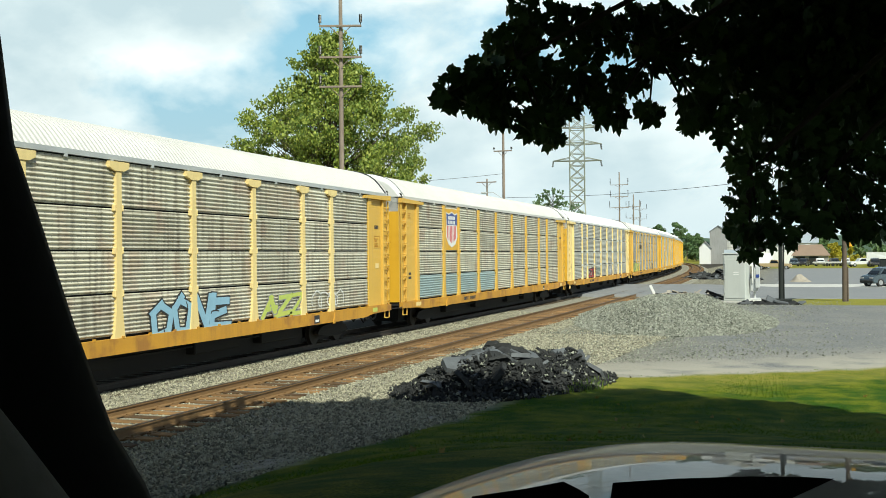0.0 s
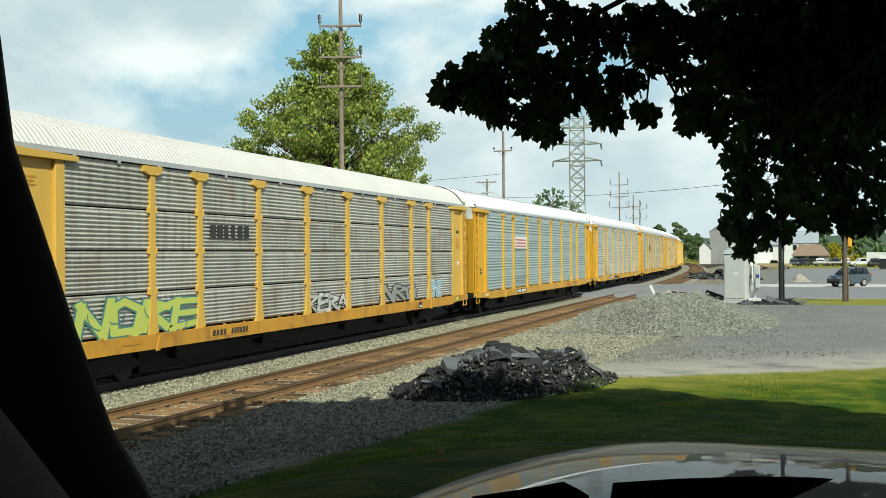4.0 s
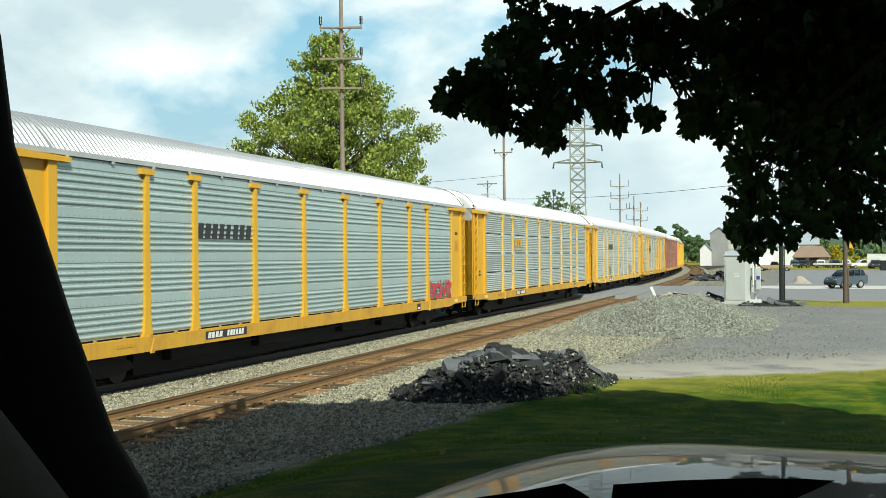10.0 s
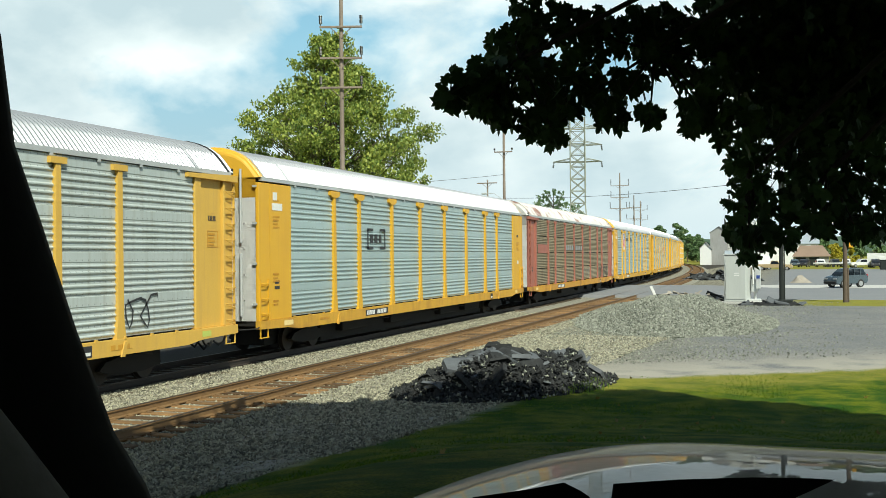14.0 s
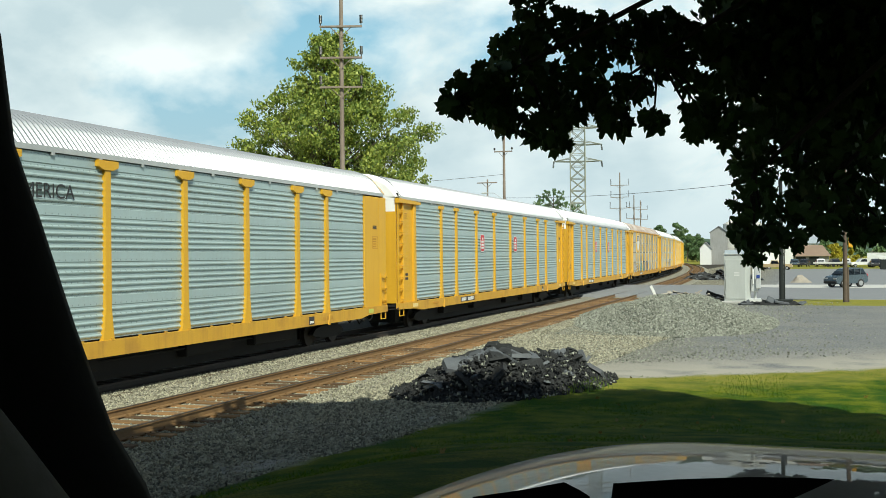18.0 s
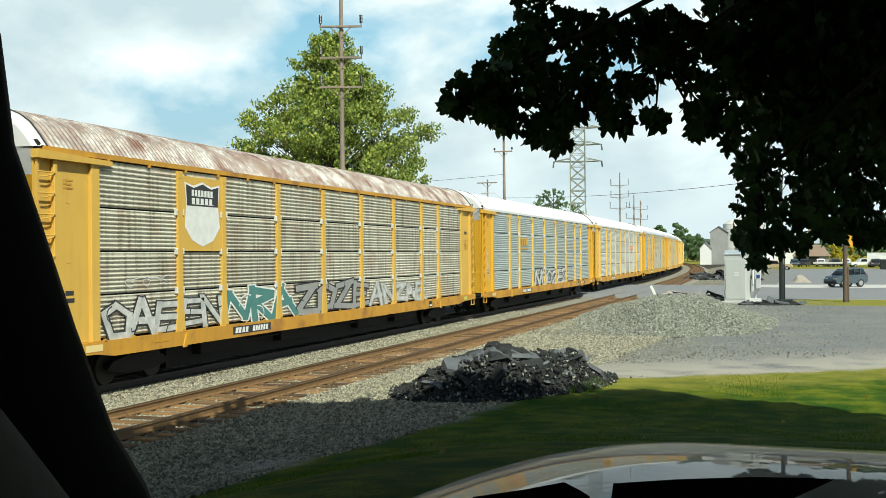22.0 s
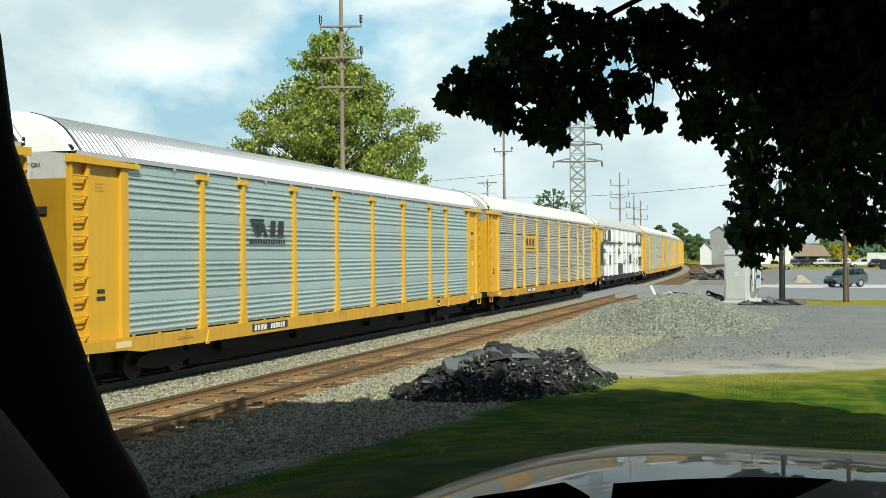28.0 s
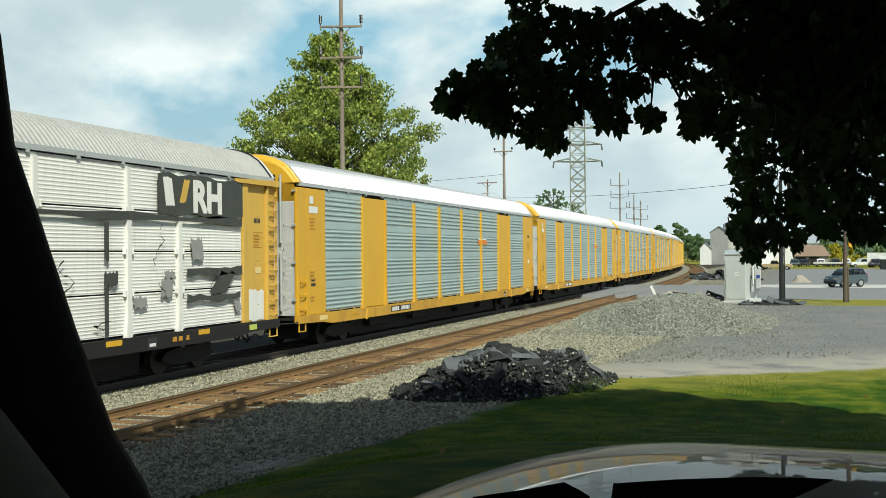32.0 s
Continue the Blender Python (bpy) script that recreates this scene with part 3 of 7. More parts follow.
def roof_mesh(amp):
    """An arched roof sheet with ribs that run across the car, and a lapped joint near each end."""
    def build():
        pitch, ys, y, end = 0.148, [], -HALF + 0.12, HALF - 0.12
        while y < end:
            k = amp * (1.0 if abs(abs(y + 0.07) - (HALF - 1.75)) > 0.08 else -0.6)
            ys += [(y, 0), (y + pitch * 0.30, 0), (y + pitch * 0.5, k), (y + pitch * 0.82, 0.9 * k)]
            y += pitch
        # finer on the side that is seen
        turns = [math.pi * i / 14 for i in (0, 1, 2, 3, 4, 5, 6, 7, 9, 11, 14)]
        verts, faces, n = [], [], len(turns)
        for y, up in ys:
            verts.extend(roof_point(a, y, up) for a in turns)
        for j in range(len(ys) - 1):
            for i in range(n - 1):
                faces.append((j * n + i, j * n + i + 1, (j + 1) * n + i + 1, (j + 1) * n + i))
        return mesh_of("roof", verts, faces)
    return cached(("roof", amp), build)


ARCH = [(1.0, 0.0), (0.93, 0.16), (0.84, 0.36), (0.73, 0.57), (0.58, 0.75), (0.40, 0.88), (0.20, 0.97), (0.0, 1.0)]


def roof_point(a, y, out=0.0, w=1.475, top=None):
    """A point of the arched roof: a runs from 0 at one eave to pi at the other."""
    f = a / math.pi * 14
    i = min(13, int(f))
    k = f - i
    pts = ARCH + [(-x, z) for x, z in ARCH[-2::-1]]
    x = pts[i][0] * (1 - k) + pts[i + 1][0] * k
    z = pts[i][1] * (1 - k) + pts[i + 1][1] * k
    rz = (Z_PEAK if top is None else top) - Z_EAVE
    return ((w + out * 0.4) * x, y, Z_EAVE + rz * z + out * (0.35 + 0.65 * z))


def hood_mesh():
    """The smooth flanged end of the roof, closed by a bowed plate above the end door."""
    def build():
        verts, faces, n = [], [], 15
        prof = [(HALF - 0.30, 0.0), (HALF - 0.28, 0.055), (HALF - 0.16, 0.06), (HALF - 0.14, 0.02), (HALF - 0.05, 0.0), (HALF - 0.005, -0.05), (HALF + 0.012, -0.12)]
        for y, d in prof:
            for i in range(n):
                a = math.pi * i / (n - 1)
                verts.append(roof_point(a, y, max(d, -0.02), 1.475 + min(d, 0) * 0.6, Z_PEAK + min(d, 0) * math.sin(a)))
        for j in range(len(prof) - 1):
            for i in range(n - 1):
                faces.append((j * n + i, j * n + i + 1, (j + 1) * n + i + 1, (j + 1) * n + i))
        k = (len(prof) - 1) * n
        faces.append(tuple(range(k, k + n)))
        return mesh_of("roof_end", verts, faces)
    return cached("hood", build)


def seal_mesh():
    """The dark rubber strip that follows the arch where the roof meets its end cap."""
    def build():
        verts, faces, n = [], [], 15
        prof = [(HALF - 0.325, -0.01), (HALF - 0.325, 0.075), (HALF - 0.285, 0.075), (HALF - 0.285, -0.01)]
        for y, d in prof:
            for i in range(n):
                verts.append(roof_point(math.pi * i / (n - 1), y, d))
        for j in range(3):
            for i in range(n - 1):
                faces.append((j * n + i, j * n + i + 1, (j + 1) * n + i + 1, (j + 1) * n + i))
        return mesh_of("roof_seal", verts, faces)
    return cached("seal", build)


def notch_mesh():
    """A near-black wedge standing in for the shaded three-cornered opening under the roof's corner, and its brace."""
    def build():
        bm = bmesh.new()
        y = -HALF + 0.06
        add_prism(bm, [(y, Z_EAVE - 0.03), (y + 0.22, Z_EAVE - 0.03), (y, Z_EAVE + 0.13)], 1.38, 1.472)
        bmesh.ops.recalc_face_normals(bm, faces=bm.faces)
        return to_mesh("corner_gap", bm)
    return cached("notch", build)


def door_mesh(z0, z1):
    """One leaf band of the bowed end door."""
    def build():
        bm = bmesh.new()
        pts = [(-1.40, HALF - 0.03), (-1.1, HALF), (-0.5, HALF + 0.03), (0.5, HALF + 0.03), (1.1, HALF), (1.40, HALF - 0.03)]
        lo = [bm.verts.new((x, y, z0)) for x, y in pts]
        hi = [bm.verts.new((x, y, z1)) for x, y in pts]
        for i in range(len(pts) - 1):
            bm.faces.new((lo[i], lo[i + 1], hi[i + 1], hi[i]))
        bmesh.ops.solidify(bm, geom=bm.faces[:], thickness=0.05)
        bmesh.ops.recalc_face_normals(bm, faces=bm.faces)
        return to_mesh("end_door", bm)
    return cached(("door", z0, z1), build)


def ladder_mesh(z0, z1):
    def build():
        bm = bmesh.new()
        for y in (0.0, 0.46):
            add_box(bm, (-0.02, y - 0.022, z0), (0.03, y + 0.022, z1))
        return to_mesh("ladder", bm)
    return cached(("ladder", z0, z1), build)


def rung_mesh():
    def build():
        bm = bmesh.new()
        add_tube(bm, (0.05, 0, 0), (0.05, 0.46, 0), 0.016, seg=6)
        pts = [(0.05, 0.04, -0.10), (0.06, 0.2, -0.085), (0.06, 0.38, -0.04), (0.04, 0.44, 0.0)]
        for a, b in zip(pts, pts[1:]):
            add_tube(bm, a, b, 0.014, seg=5)
        return to_mesh("rung", bm)
    return cached("rung", build)


def sill_mesh():
    """The side sill: a channel that tapers up at both ends, with small deck clips on its edge."""
    def build():
        o = [(-HALF, 0.84), (-HALF + 1.7, 0.80), (-HALF + 2.3, Z_SILL), (HALF - 2.3, Z_SILL), (HALF - 1.7, 0.80), (HALF, 0.84), (HALF, Z_DECK), (-HALF, Z_DECK)]
        bm = bmesh.new()
        add_prism(bm, o, X_SHEET - 0.05, X_SILL)
        y = -HALF + 2.0
        while y < HALF - 2:
            add_box(bm, (X_SILL - 0.03, y - 0.04, Z_DECK - 0.01), (X_SILL + 0.008, y + 0.04, Z_DECK + 0.045))
            y += 0.98
        for sy in (-1, 1):
            add_prism(bm, [(sy * (HALF - 4.9) - 0.03, 0.68), (sy * (HALF - 4.9) + 0.1, 0.68), (sy * (HALF - 4.9) + 0.2, 1.0), (sy * (HALF - 4.9) + 0.1, 1.0)], X_SILL, X_SILL + 0.035)
        bmesh.ops.recalc_face_normals(bm, faces=bm.faces)
        return to_mesh("side_sill", bm)
    return cached("sill", build)


def frame_mesh():
    def build():
        bm = bmesh.new()
        add_box(bm, (-0.55, -HALF + 2.0, 0.22), (0.55, HALF - 2.0, 0.92))
        # deeper box added between the trucks to shut out bright ground beyond
        add_box(bm, (-0.72, -HALF + 5.4, 0.10), (0.72, HALF - 5.4, 0.92))
        add_box(bm, (-1.4, -HALF + 0.05, 0.92), (1.4, HALF - 0.05, 1.04))
        y = -HALF + 2.5
        while y < HALF - 2:
            add_box(bm, (-1.4, y - 0.05, 0.75), (1.4, y + 0.05, 0.92))
            y += 1.6
        for y in (-6.5, -2.2, 3.4, 6.8):
            add_box(bm, (0.5, y - 1.1, 0.34), (0.98, y + 1.1, 0.78), 0.03)
        add_tube(bm, (0.9, -7.5, 0.55), (0.9, 7.5, 0.55), 0.03)
        return to_mesh("underframe", bm)
    return cached("frame", build)


def core_mesh():
    return cached("core", lambda: to_mesh("inner_shell", box((-1.36, -HALF + 0.16, 1.04), (1.36, HALF - 0.16, 4.95))))


def truck_mesh():
    def build():
        bm = bmesh.new()
        for sx in (-1, 1):
            o = [(-1.15, 0.36), (-0.95, 0.52), (-0.4, 0.62), (0.4, 0.62), (0.95, 0.52), (1.15, 0.36), (0.95, 0.30), (0.45, 0.22), (-0.45, 0.22), (-0.95, 0.30)]
            add_prism(bm, o, sx * 1.0 - 0.06, sx * 1.0 + 0.06)
        add_box(bm, (-1.0, -0.2, 0.3), (1.0, 0.2, 0.55))
        bmesh.ops.recalc_face_normals(bm, faces=bm.faces)
        return to_mesh("truck", bm)
    return cached("truck", build)


def wheelset_mesh():
    def build():
        bm = bmesh.new()
        for sx in (-1, 1):
            add_tube(bm, (sx * 0.68, 0, 0), (sx * 0.80, 0, 0), 0.37, 0.36, 24)
            add_tube(bm, (sx * 0.66, 0, 0), (sx * 0.69, 0, 0), 0.40, 0.40, 24)
        add_tube(bm, (-1.05, 0, 0), (1.05, 0, 0), 0.07)
        return to_mesh("wheelset", bm)
    return cached("wheelset", build)


def coupler_mesh():
    def build():
        bm = bmesh.new()
        add_box(bm, (-0.08, HALF - 0.3, 0.66), (0.08, HALF + 0.42, 0.84), 0.02)
        add_box(bm, (-0.16, HALF + 0.36, 0.62), (0.16, HALF + 0.62, 0.90), 0.04)
        for a, b in (((0.3, HALF, 0.62), (0.33, HALF + 0.3, 0.36)), ((0.33, HALF + 0.3, 0.36), (0.3, HALF + 0.6, 0.5))):
            add_tube(bm, a, b, 0.03, seg=6)
        return to_mesh("coupler", bm)
    return cached("coupler", build)


def end_panel_mesh(kind):
    """The plain side sheet by the door, set back behind the corner post (or flush)."""
    def build():
        bm = bmesh.new()
        y0, y1 = -HALF, -HALF + END
        if kind == "flush":
            add_box(bm, (1.405, y0, Z_DECK), (1.50, y1 - 0.02, Z_EAVE - 0.14), 0.01)
            add_box(bm, (1.50, y0 + 0.62, Z_DECK + 0.05), (1.506, y0 + 0.66, Z_EAVE - 0.2))
        else:
            add_box(bm, (1.25, y0 + 0.6, Z_DECK), (1.42, y1 - 0.25, Z_TOP), 0.01)
            add_box(bm, (1.25, y1 - 0.30, Z_DECK), (1.50, y1 - 0.02, Z_TOP), 0.012)
            add_box(bm, (1.22, y0 + 0.5, Z_DECK), (1.5, y0 + 0.6, Z_TOP), 0.01)
            add_box(bm, (1.37, y0 + 0.02, Z_DECK), (1.40, y0 + 0.55, Z_TOP))
            for z in (1.5, 2.7, 3.9):
                add_box(bm, (1.42, y0 + 0.95, z), (1.43, y0 + 1.05, z + 0.02))
        return to_mesh("end_sheet", bm)
    return cached(("endpanel", kind), build)


def stirrup_mesh():
    """The bent bar step that hangs below the corner of the car."""
    def build():
        bm = bmesh.new()
        for y in (-HALF + 0.08, -HALF + 0.50):
            add_box(bm, (1.48, y - 0.016, 0.60), (1.51, y + 0.016, 0.86))
        add_box(bm, (1.47, -HALF + 0.06, 0.585), (1.52, -HALF + 0.52, 0.605))
        return to_mesh("stirrup_step", bm)
    return cached("stirrup", build)


def lever_mesh():
    """The uncoupling lever and hanging air hose at the car's end."""
    def build():
        bm = bmesh.new()
        pts = [(1.5, -HALF + 0.02, 0.90), (1.46, -HALF - 0.12, 0.86), (0.9, -HALF - 0.16, 0.82), (0.3, -HALF - 0.2, 0.86)]
        for a, b in zip(pts, pts[1:]):
            add_tube(bm, a, b, 0.018, seg=5)
        hose = [(0.45, -HALF + 0.05, 0.78), (0.47, -HALF - 0.12, 0.52), (0.46, -HALF - 0.36, 0.44), (0.42, -HALF - 0.55, 0.56)]
        for a, b in zip(hose, hose[1:]):
            add_tube(bm, a, b, 0.03, seg=6)
        return to_mesh("cut_lever", bm)
    return cached("lever", build)


def data_frame_mesh():
    """A thin painted rectangle that rings the end data."""
    def build():
        bm = bmesh.new()
        for a, b, c, d in ((0, 0.5, 0, 0.02), (0, 0.5, 0.40, 0.42), (0, 0.02, 0.02, 0.40), (0.48, 0.5, 0.02, 0.40)):
            add_box(bm, (0, a, c), (0.004, b, d))
        return to_mesh("data_frame", bm)
    return cached("dataframe", build)


def header_mesh():
    def build():
        bm = bmesh.new()
        add_prism(bm, [(-HALF - 0.02, Z_TOP - 0.04), (-HALF + END + 0.34, Z_TOP - 0.04), (-HALF + END + 0.34, Z_TOP + 0.06), (-HALF - 0.02, Z_TOP + 0.13)], 1.38, X_SILL + 0.01)
        bmesh.ops.recalc_face_normals(bm, faces=bm.faces)
        return to_mesh("header", bm)
    return cached("header", build)


def eave_mesh():
    def build():
        bm = bmesh.new()
        add_box(bm, (1.38, -HALF + 0.2, Z_TOP + 0.10), (1.50, HALF - 0.2, Z_EAVE + 0.02))
        y = -HALF + 2.2
        while y < HALF - 2:
            add_box(bm, (1.40, y - 0.05, Z_TOP + 0.04), (1.50, y + 0.05, Z_TOP + 0.1))
            y += 1.47
        return to_mesh("eave_rail", bm)
    return cached("eave", build)


def rack_car(livery):
    """One covered car carrier: frame, trucks, posts, sheets, roof and end doors."""
    style = livery["style"]
    car = thing("autorack_car", livery["label"], "rail car", group="cars of the freight train")
    sheet, post, sill = M[livery["sheet"]], M[livery["post"]], M[livery["sill"]]
    endm, roof, hood = M[livery.get("end", livery["post"])], M[livery["roof"]], M[livery["hood"]]
    turn = pose(0, 0, 0, 0, 0, 180)
    part("underframe", frame_mesh(), M["black"], car)
    # solid near-black box added so the gaps show an unlit inside
    part("inner_shell", core_mesh(), M["gap_shade"], car)
    part("roof", roof_mesh({"roof_silver": 0.06, "roof_rust": 0.055, "roof_flake": 0.055, "roof_dull": 0.045, "roof_grey": 0.045}.get(livery["roof"], 0.022)), roof, car)
    for y in (-10.3, 10.3):
        t = part("truck", truck_mesh(), M["black"], car, m=pose(0, y, 0))
        for dy in (-0.86, 0.86):
            part("wheelset", wheelset_mesh(), M["wheel"], t, m=pose(0, dy, 0.36))
    rows = ROWS_OLD if style in "TU" else ROWS_NEW
    if "smooth" in livery:
        rows = [(a, b, 11, f) for a, b, c, f in rows]
    for side in (0, 1):
        m = turn if side else Matrix()
        part("side_sill", sill_mesh(), sill, car, m=m)
        part("eave_rail", eave_mesh(), M[livery.get("eave", "rail_grey")], car, m=m)
        part("roof_end", hood_mesh(), hood, car, m=m)
        part("roof_seal", seal_mesh(), M["rail_grey"] if style in "BC" else M["ink"], car, m=m)
        part("coupler", coupler_mesh(), M["black"], car, m=m)
        part("end_door", door_mesh(Z_DECK, 4.42), M[livery["door"]], car, m=m)
        part("end_door_top", door_mesh(4.42, 4.98), hood, car, m=m)
        for i, w in enumerate(BAYS):
            mid = (EDGES[i] + EDGES[i + 1]) / 2
            at = m @ pose(X_SHEET, mid, 0)
            if style == "C" and i in (1, 7) or ("plain_bays" in livery and i in livery["plain_bays"]):
                part("plain_sheet", cached(("plain", i), lambda: to_mesh("plain_sheet", box((0, -w / 2, 1.08), (0.05, w / 2, 4.76), 0.01))), post, car, m=at)
                continue
            tint = M[livery["patch"][1]] if "patch" in livery and i in livery["patch"][0] and style == "T" else None
            if not side:
                for r, row in enumerate(rows):
                    part("side_sheet", sheet_mesh(w, [row], 0.018 if style in "TU" else 0.002), tint if tint and r == 0 else sheet, car, m=at)
            else:
                part("side_sheet", sheet_mesh(w, rows, 0.018 if style in "TU" else 0.002), sheet, car, m=at)
        for i, y in enumerate(EDGES[1:-1]):
            p = part("post", post_mesh("slim" if style == "C" else livery.get("posts", "slender" if style == "A" else "flared")), post, car, m=m @ pose(0, y, 0))
            if style in "TU" and not side:
                for z in (2.02, 2.94, 3.86):
                    for sy in (-0.135, 0.135):
                        part("clip", clip_mesh(), M["pale_sheet"] if livery.get("clips") else post, p, m=pose(0, sy, z))
        for flip in (0, 1):
            f = m @ (Matrix.Diagonal((1, -1, 1, 1)) if flip else Matrix())
            if style in "BC":
                part("end_sheet", end_panel_mesh("flush"), endm, car, m=f)
            else:
                part("end_sheet", end_panel_mesh("recessed"), endm, car, m=f)
                part("header", header_mesh(), endm, car, m=f)
                part("corner_gap", notch_mesh(), M["gap_shade"], car, m=f)
            part("stirrup_step", stirrup_mesh(), endm, car, m=f)
            part("cut_lever", lever_mesh(), M["ink"], car, m=f)
            short = style in "BC"
            z0, z1 = (1.0, 2.2) if short else (0.95, 4.72)
            lad = part("ladder", ladder_mesh(z0, z1), endm, car, m=f @ pose(1.5 if short else 1.46, -HALF + 0.05, 0))
            z = z0 + 0.25
            while z < z1 - 0.1:
                part("rung", rung_mesh(), endm, lad, m=pose(0, 0, z))
                z += 0.41
    return car


# ---- marks and graffiti on the cars ----
X_MARK = X_SHEET + 0.042


def plate(car, name, y0, y1, z0, z1, mat, x=X_MARK, thick=0.008, label=""):
    return part(name, box((x, y0, z0), (x + thick, y1, z1)), M[mat], car, label)


def comb(y0, y1, z0, z1, widths, slant=0.0):
    """The outline of upright bars that stand on one thin line."""
    w, foot = (y1 - y0) / len(widths), z0 + 0.06 * (z1 - z0)
    pts = [(y0, z0)]
    for i, k in enumerate(widths):
        a = y0 + i * w
        b = a + w * k
        pts += [(a, foot), (a + slant, z1), (b + slant, z1), (b, foot)]
    return pts + [(y1, foot), (y1, z0)]


def bars(car, y0, y1, z0, z1, count, mat, x=X_MARK, slant=0.0, seed=0):
    """Lettering that is not spelt out: upright bars of its size."""
    rng = random.Random(seed)
    return part("lettering", prism(comb(y0, y1, z0, z1, [rng.uniform(0.55, 0.75) for _ in range(count)], slant), x, x + 0.006), M[mat], car)


def words(car, text, y, z, size, mat, x=X_MARK):
    c = bpy.data.curves.new("lettering", "FONT")
    c.body, c.size, c.extrude, c.align_x = text, size, 0.002, "LEFT"
    c.materials.append(M[mat])
    ob = new("lettering", c)
    ob.parent = car
    ob.matrix_basis = Matrix.Translation((x + 0.004, y, z)) @ Euler((radians(90), 0, radians(90))).to_matrix().to_4x4()
    return ob


def end_words(car, text, x, z, size, mat):
    c = bpy.data.curves.new("lettering", "FONT")
    c.body, c.size, c.extrude, c.align_x = text, size, 0.002, "CENTER"
    c.materials.append(M[mat])
    ob = new("lettering", c)
    ob.parent = car
    ob.matrix_basis = Matrix.Translation((x, -HALF - 0.036, z)) @ Euler((radians(90), 0, 0)).to_matrix().to_4x4()
    return ob


def shield(car, y0, y1, z0, z1, old=False, panel=True):
    """A yellow panel with a blue and striped shield on it."""
    w, h, c = y1 - y0, z1 - z0, (y0 + y1) / 2
    if panel:
        plate(car, "badge_panel", y0, y1, z0, z1, "yellow_old" if old else "yellow", X_MARK - 0.01, 0.03)
    x = X_MARK + 0.022
    sw, b, t = w * 0.42, z0 + h * 0.06, z1 - h * 0.06
    o = [(0, b), (-0.6 * sw, b + 0.08 * h), (-sw, b + 0.26 * h), (-0.9 * sw, b + 0.55 * h), (-sw, t - 0.02 * h), (-0.5 * sw, t - 0.06 * h), (0, t),
         (0.5 * sw, t - 0.06 * h), (sw, t - 0.02 * h), (0.9 * sw, b + 0.55 * h), (sw, b + 0.26 * h), (0.6 * sw, b + 0.08 * h)]
    s = part("shield", prism([(c + y, z) for y, z in o], x, x + 0.005), M["chalk"], car, "white shield with a blue head and red stripes")
    k = 0.93
    top = [(-0.88 * sw, b + 0.55 * h), (0.88 * sw, b + 0.55 * h), (k * sw, t - 0.05 * h), (0.5 * sw, t - 0.09 * h), (0, t - 0.03 * h), (-0.5 * sw, t - 0.09 * h), (-k * sw, t - 0.05 * h)]
    part("shield_head", prism([(c + y, z) for y, z in top], x + 0.005, x + 0.009), M["ink" if old else "blue"], s)
    for r in (0.57, 0.68):
        n = 5 if r < 0.6 else 7
        part("lettering", prism(comb(c - 0.62 * sw, c + 0.62 * sw, b + r * h, b + (r + 0.085) * h, [0.68] * n), x + 0.009, x + 0.012), M["chalk"], s)
    if not old:
        for i in range(7):
            a = (-0.80 + 0.235 * i) * sw
            lo = b + 0.1 * h + 0.16 * h * abs(a / sw + 0.06)
            part("stripe", prism([(c + a, lo), (c + a + 0.12 * sw, lo), (c + a + 0.12 * sw, b + 0.53 * h), (c + a, b + 0.53 * h)], x + 0.005, x + 0.008), M["red"], s)


GLYPHS = (((-0.8, -0.9, -0.2, 0.9), (-0.2, 0.9, 0.7, -0.9), (-0.55, -0.15, 0.5, -0.1)),
          ((-0.7, -0.9, -0.6, 0.9), (-0.6, 0.8, 0.6, -0.8), (0.6, -0.9, 0.7, 0.9)),
          ((-0.6, 0.9, -0.7, -0.9), (-0.6, 0.8, 0.7, 0.7), (-0.65, 0.0, 0.5, 0.05), (-0.7, -0.8, 0.75, -0.7)),
          ((-0.7, 0.7, 0.6, 0.8), (0.6, 0.8, -0.7, -0.7), (-0.7, -0.75, 0.75, -0.8)),
          ((-0.6, -0.9, -0.65, 0.85), (-0.6, 0.8, 0.6, 0.5), (0.6, 0.5, -0.5, 0.0), (-0.4, 0.05, 0.7, -0.9)),
          ((-0.7, 0.3, -0.1, 0.85), (-0.1, 0.85, 0.7, 0.3), (0.7, 0.3, 0.4, -0.8), (0.4, -0.8, -0.5, -0.8), (-0.5, -0.8, -0.7, 0.3)))


def ribbon(name, pts, t, x, mat, parent):
    """One sprayed line of width t through points (y, z)."""
    verts, n = [], len(pts)
    for i, (y, z) in enumerate(pts):
        a, b = pts[max(0, i - 1)], pts[min(n - 1, i + 1)]
        dy, dz = b[0] - a[0], b[1] - a[1]
        ln = math.hypot(dy, dz) or 1
        verts += [(x, y + dz / ln * t / 2, z - dy / ln * t / 2), (x, y - dz / ln * t / 2, z + dy / ln * t / 2)]
    return part(name, mesh_of(name, verts, [(2 * i, 2 * i + 2, 2 * i + 3, 2 * i + 1) for i in range(n - 1)]), M[mat], parent)


